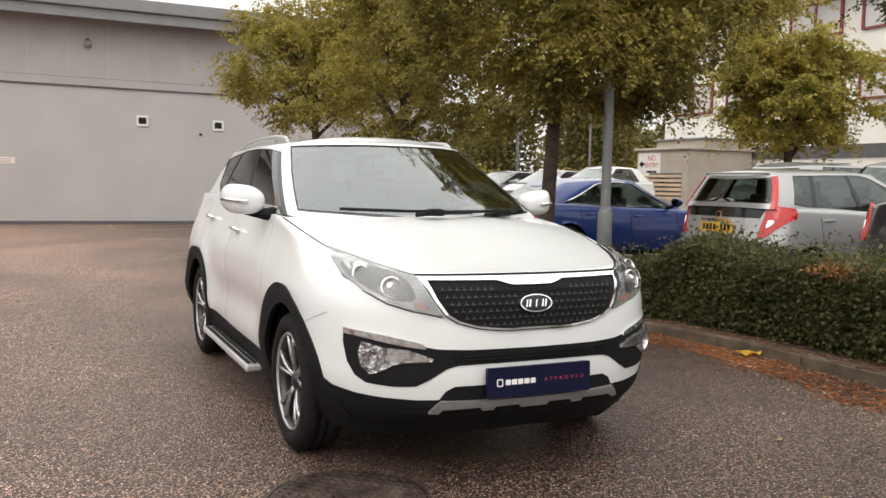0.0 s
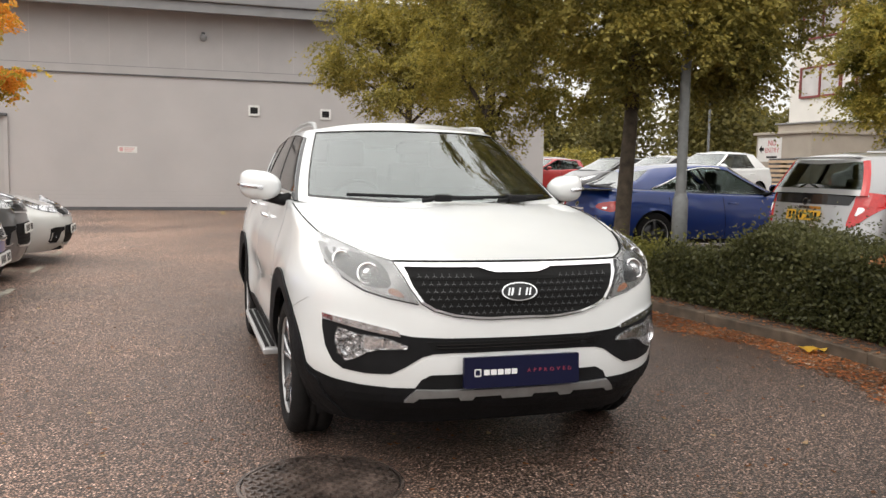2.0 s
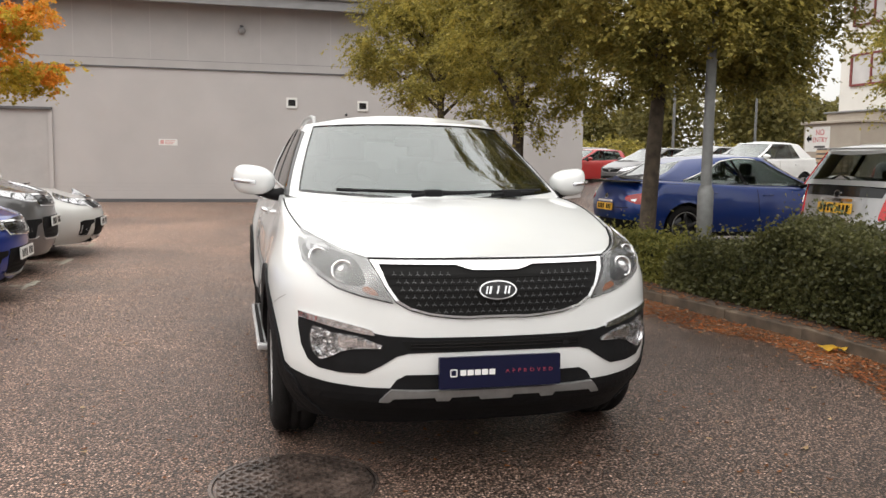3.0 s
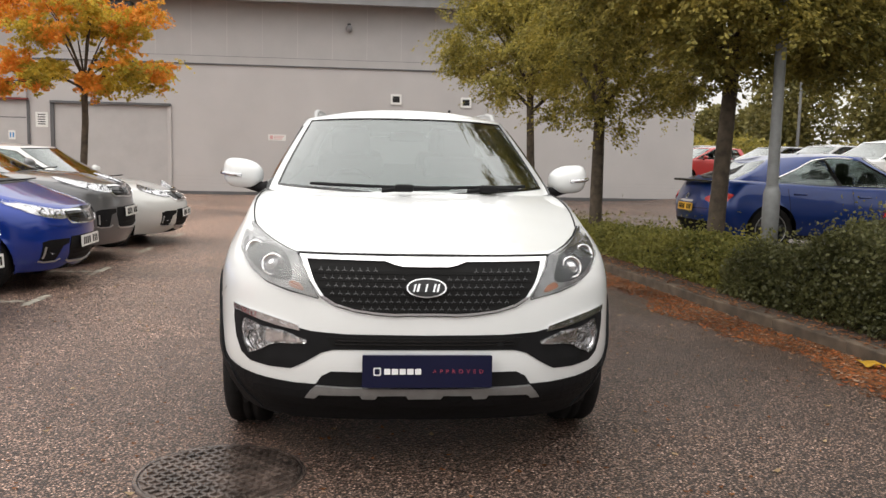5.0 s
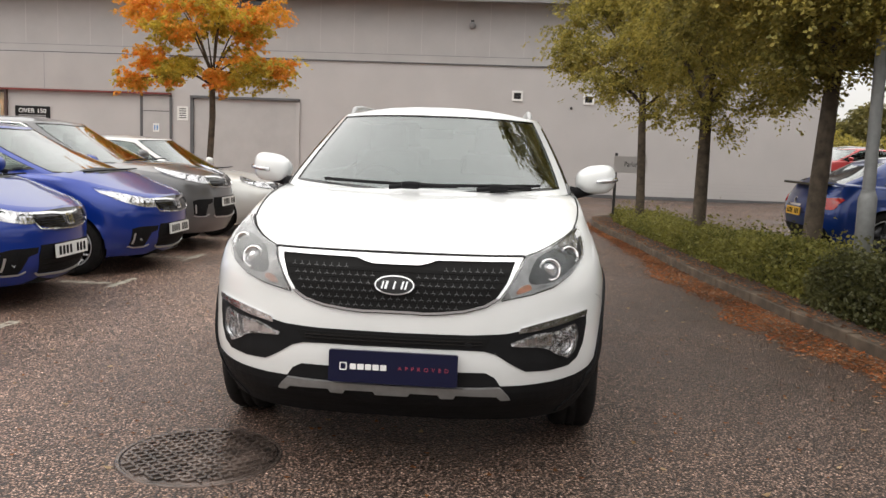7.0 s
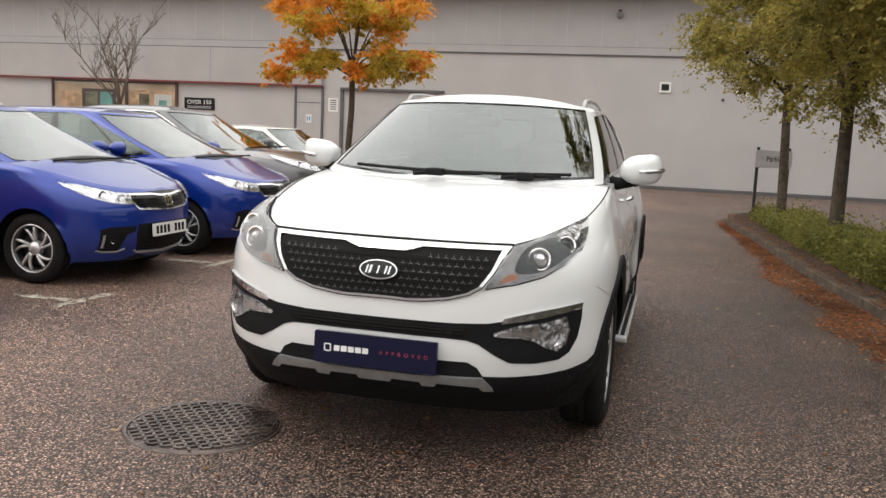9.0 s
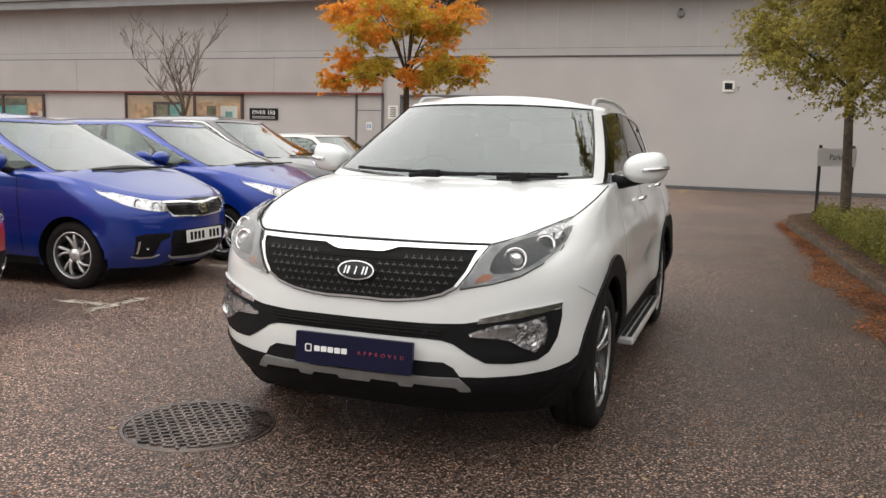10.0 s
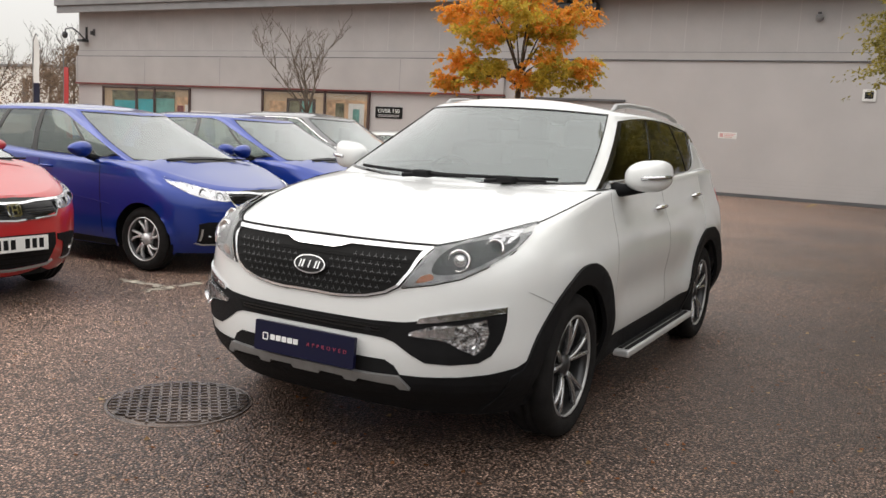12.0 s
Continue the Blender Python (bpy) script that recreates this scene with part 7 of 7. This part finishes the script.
def far_wood(name, label, x0, x1, y0, y1, hmin, hmax, n, leaf, size, seed, floor=0.0):
    """A distant belt of shrubs and trees: many clumps of leaves on uneven masses."""
    r = np.random.default_rng(seed)
    m = int((x1 - x0) / 1.3)
    cx, cy = np.linspace(x0, x1, m) + r.normal(0, 0.6, m), r.uniform(y0, y1, m)
    ht = r.uniform(hmin, hmax, m)
    i = r.integers(0, m, n)
    u = r.uniform(0, 1, n) ** 0.7
    a = r.uniform(0, 2 * np.pi, n)
    rad = r.uniform(0.5, 1.0, n) * (1.9 * np.sqrt(np.clip(1 - (u * 1.9 - 0.9) ** 2, 0.05, 1)))
    p = np.stack([cx[i] + rad * np.cos(a), cy[i] + rad * np.sin(a), floor + u * ht[i]], 1) + r.normal(0, 0.15, (n, 3))
    me = leaf_cloud(p, r.uniform(0.6, 1.3, n) * size, r)
    ob = part_mesh(name, me, leaf)
    return tagged(ob, label, "trees", kind="stuff")


far_wood("far_trees", "distant belt of green and yellowing trees", 8, 30, 50, 58, 3.2, 4.9, 60000, LEAF_FAR, 0.32, 91)
far_wood("far_trees", "distant olive trees beyond the far row", 28, 66, 43, 51, 5.0, 7.2, 80000, LEAF_FAR, 0.32, 92, 0.3)
far_wood("far_shrubs", "distant yellow-green shrubs behind the car park", 12, 50, 40, 44, 1.6, 2.9, 22000, LEAF_YELLOW, 0.22, 93, 0.3)
BROWN = leaf_mat("leaf_brown_far", (0.16, 0.11, 0.08), (0.34, 0.25, 0.18))
far_wood("far_trees", "ivy-clad brown trees at the shop's far end", -54, -50, 42, 45, 4.2, 6.4, 9000, BROWN, 0.16, 96)
far_wood("far_trees", "distant brown thinning trees beyond the shop", -75, -44, 44, 52, 4.0, 6.5, 7000, BROWN, 0.2, 95)
for x, y, k in ((-53, 45, 1.75), (-58.5, 47, 1.9), (-64, 46, 1.7)):
    t = bare_tree("bare_tree", "tall bare tree beyond the shop", x, y, 31 + int(-x))
    t.matrix_world = pose(x, y, 0, 0, 0, x * 7) @ Matrix.Scale(k, 4)
for x, y, h in ((20, 33, 7.5), (26, 36, 7), (15.5, 34, 6)):
    t = thing("far_lamp_post", pose(x, y, rise(x, y)), "slim grey lamp post in the far car park", "street lamp", "far lamp posts")
    part("pole", tube([(0, 0, -0.1), (0, 0, h)], [0.07, 0.045], 8), STEEL, t)
    part("lantern", box(-0.35, 0.1, -0.1, 0.1, h, h + 0.1, 0.03), STEEL, t)

# ---------------------------------------------------------------- car park furniture and marks
t = thing("parking_sign", pose(5.36, 17.75, 0), "white parking sign board on two dark posts", "sign")
for x in (0.03, 0.60):
    part("post", box(x - 0.03, x + 0.03, -0.03, 0.03, -0.1, 1.42, 0.006), DARK_ALLOY, t)
part("board", box(-0.02, 0.66, -0.055, -0.03, 1.02, 1.36, 0.005), DOOR_GREY, t)
words("word_parking", "Parking", 0.15, plane_place((0.36, -0.055, 1.19), (1, 0, 0), (0, 0, 1)), INK, t, 1.0, 0.002, 0.33)

MH = (1.69, 3.27)
man = thing("manhole_cover", pose(MH[0], MH[1], 0), "round worn iron manhole cover set in the asphalt", "manhole cover")
IRON = mat("worn_iron", (0.11, 0.084, 0.072), 0.26, 0.45, var=0.7, scale=7, bump=0.3, bump_scale=80)
part("lid", lathe([(0.0005, 0.007), (0.335, 0.007), (0.342, 0.003), (0.342, -0.04)], 56, "z"), IRON, man, smooth=False)
part("rim", lathe([(0.347, -0.04), (0.347, 0.006), (0.362, 0.006), (0.366, 0.001), (0.366, -0.04)], 56, "z"), IRON, man)
part("joint", lathe([(0.3425, 0.002), (0.3465, 0.002)], 56, "z"), INK, man)
bm = bmesh.new()
for i in range(-10, 11):
    for j in range(-10, 11):
        x, y = i * 0.034, j * 0.034
        if math.hypot(x, y) < 0.325:
            a = 45 if (i + j) % 2 else -45
            box(-0.019, 0.019, -0.007, 0.007, 0.006, 0.014, 0, bm, pose(x, y, 0, 0, 0, a))
tagged(part("tread_pattern", bm, IRON, man), kind="stuff")
for a in (20, 200):
    part("key_hole", box(-0.016, 0.016, -0.006, 0.006, 0.009, 0.0125, 0, None, pose(0.3 * math.cos(radians(a)), 0.3 * math.sin(radians(a)), 0, 0, 0, a)), INK, man)


def worn_strip(name, label, pts, width, material, seed):
    """A painted line with ragged, worn edges."""
    r = np.random.default_rng(seed)
    bm = bmesh.new()
    a, b = Vector((*pts[0], 0)), Vector((*pts[1], 0))
    d = (b - a).normalized()
    s = Vector((-d.y, d.x, 0))
    n = max(3, int((b - a).length / 0.06))
    rows = [[bm.verts.new(a.lerp(b, i / n) + s * (k * width / 2 + r.normal(0, 0.006)) + Vector((0, 0, 0.0045))) for k in (-1, -0.33, 0.33, 1)] for i in range(n + 1)]
    for r0, r1 in zip(rows, rows[1:]):
        for k in range(3):
            if r.uniform() > 0.16:
                bm.faces.new((r0[k], r0[k + 1], r1[k + 1], r1[k]))
    return tagged(part(name, bm, material), label, "road marking", kind="structure")


for k, y in enumerate((3.25, 5.4, 7.55, 9.5, 11.6, 13.7)):
    worn_strip("bay_line", "worn white parking bay line", ((-0.70, y - 0.04), (-1.2, y - 0.05)), 0.10, LINE, 100 + k)
    worn_strip("bay_mark", "worn white bay end mark", ((-0.64, y - 0.30), (-0.60, y + 0.32)), 0.09, LINE, 120 + k)
worn_strip("bay_line", "worn yellow line running to the wall", ((2.38, 24.3), (2.42, 26.0)), 0.11, YLINE, 140)
worn_strip("bay_line", "faint worn line beside the warehouse", ((-6.0, 22.4), (2.2, 22.6)), 0.08, LINE, 141)
worn_strip("bay_line", "faint worn line beside the warehouse", ((-3.5, 16.2), (-2.4, 16.3)), 0.3, LINE, 142)

# fallen leaves
r = np.random.default_rng(61)


def litter(n, sampler, size):
    """Flat curled leaves lying on the ground."""
    bm_v, faces = [], []
    for i in range(n):
        x, y, z = sampler()
        s, a = size * r.uniform(0.6, 1.3), r.uniform(0, 2 * math.pi)
        c, d = math.cos(a), math.sin(a)
        curl = r.uniform(0.05, 0.35) * s
        base = len(bm_v)
        for u, v, h in ((-0.5, 0, curl * 0.6), (-0.12, 0.34, 0.1 * curl), (0.22, 0.26, curl * 0.5), (0.55, 0, curl), (0.22, -0.26, curl * 0.3), (-0.12, -0.34, 0.2 * curl)):
            bm_v.append((x + (u * c - v * d) * s, y + (u * d + v * c) * s, z + 0.003 + h))
        faces.append([base + k for k in range(6)])
    me = bpy.data.meshes.new("leaves")
    me.from_pydata(bm_v, [], faces)
    return me


def by_kerb():
    y = r.uniform(2.0, 16.0) + r.normal(0, 0.6)
    wide = (0.44 + 0.10 * math.sin(y * 2.1) + 0.05 * math.sin(y * 5.3 + 1)) * min(1.0, max(0.15, 1.0 - (y - 8.5) / 6.5))
    return kerb_x(y) - wide * r.uniform(0, 1) ** 1.15 - abs(r.normal(0, 0.07)), y, 0.0


def on_soil():
    y = r.uniform(2.0, 17.5)
    d = r.uniform(0.0, 0.6)
    return kerb_x(y) + d, y, 0.088 if d > 0.14 else 0.098


def about():
    return r.uniform(-0.5, 5.8), r.uniform(1.2, 15), 0.0


def near_lane():
    return r.uniform(-1.5, 5.7), r.uniform(0.6, 11), 0.0


def drift():
    y = r.uniform(1.2, 12.0)
    return kerb_x(y) - abs(r.normal(0, 0.38)) - 0.02, y, 0.004


PALE_LEAF = leaf_mat("leaf_pale_fallen", (0.35, 0.22, 0.10), (0.62, 0.48, 0.3), 0.7)
RUST_LEAF = leaf_mat("leaf_rust_fallen", (0.24, 0.055, 0.022), (0.66, 0.235, 0.08), 0.5)
BUFF_LEAF = leaf_mat("leaf_buff_fallen", (0.26, 0.16, 0.11), (0.58, 0.42, 0.30), 0.6)
tagged(part_mesh("fallen_leaves", litter(14000, by_kerb, 0.035), LEAF_DEAD), "drift of brown and orange fallen leaves along the kerb", "leaves", kind="stuff")
tagged(part_mesh("fallen_leaves", litter(2300, by_kerb, 0.042), RUST_LEAF), "rust-red leaves lying in the drift by the kerb", "leaves", kind="stuff")
tagged(part_mesh("fallen_leaves", litter(1100, drift, 0.032), BUFF_LEAF), "pale curled leaves strewn beside the kerb", "leaves", kind="stuff")
tagged(part_mesh("fallen_leaves", litter(3600, on_soil, 0.040), LEAF_DEAD), "brown fallen leaves on the soil", "leaves", kind="stuff")
tagged(part_mesh("fallen_leaves", litter(240, about, 0.036), PALE_LEAF), "scattered pale fallen leaves on the asphalt", "leaves", kind="stuff")
tagged(part_mesh("grit", litter(1300, near_lane, 0.019), BUFF_LEAF), "pale flecks of leaf and grit on the asphalt", "grit", kind="stuff")
tagged(part_mesh("grit", litter(900, near_lane, 0.026), LEAF_DEAD), "dark broken leaf bits on the asphalt", "grit", kind="stuff")
YELLOW_LEAF = leaf_mat("leaf_bright_yellow", (0.6, 0.34, 0.04), (0.8, 0.5, 0.06), 0.6)
t = thing("large_leaf", pose(5.78, 5.06, 0.012), "large bright yellow fallen leaf by the kerb", "leaf")
bm = bmesh.new()
for cx, cy, size, turn in ((0, 0, 0.085, 0.3), (0.06, -0.05, 0.06, 2.0)):
    hub = bm.verts.new((cx, cy, 0.03))
    rim = []
    for i in range(20):
        a = turn + 2 * math.pi * i / 20
        q = size * (1.0 if i % 4 == 0 else 0.62 if i % 4 == 2 else 0.74)
        rim.append(bm.verts.new((cx + q * math.cos(a), cy + q * math.sin(a), 0.012 + 0.035 * (q / size) * math.sin(a * 1.5 + turn) ** 2)))
    for i in range(20):
        bm.faces.new((hub, rim[i], rim[(i + 1) % 20]))
part("blade", bm, YELLOW_LEAF, t)
for x, y in ((0.756, 3.855), (3.785, 3.43), (4.3, 2.35), (1.0, 2.2)):
    t = thing("dry_leaf", pose(x, y, 0), "pale dry leaf on the asphalt", "leaf", "dry leaves")
    part_mesh("blade", litter(1, lambda: (0, 0, 0.003), 0.06), PALE_LEAF, t)

# ---------------------------------------------------------------- kerb stones
kerb = tagged(new("kerb"), "weathered concrete kerb round the planting bed", "kerb", kind="structure")
length, at = [0.0], [Vector((*bed_line[0], 0))]
for p in bed_line[1:]:
    at.append(Vector((*p, 0)))
    length.append(length[-1] + (at[-1] - at[-2]).length)


def along(d):
    i = min(max(int(np.searchsorted(length, d)) - 1, 0), len(at) - 2)
    u = (d - length[i]) / (length[i + 1] - length[i])
    return at[i].lerp(at[i + 1], u)


me = bpy.data.meshes.new("kerb_stone")
bm = box(-0.448, 0.448, -0.0625, 0.0625, -0.1, 0.095, 0.012)
bm.to_mesh(me)
bm.free()
me.materials.append(KERB)
d = 0.0
k = 0
while d + 0.45 < length[-1]:
    step = 0.905 if along(d).y < 16.5 else 0.45
    a, b = along(d), along(d + step)
    o = new("kerb_stone", me)
    o.parent = kerb
    ang = math.degrees(math.atan2(b.y - a.y, b.x - a.x))
    mid = (a + b) / 2
    o.matrix_local = pose(mid.x + 0.06, mid.y, r.normal(0, 0.003), 0, r.normal(0, 0.3), ang + r.normal(0, 0.4)) @ Matrix.Diagonal(((b - a).length / 0.905, 1, 1, 1))
    d += step
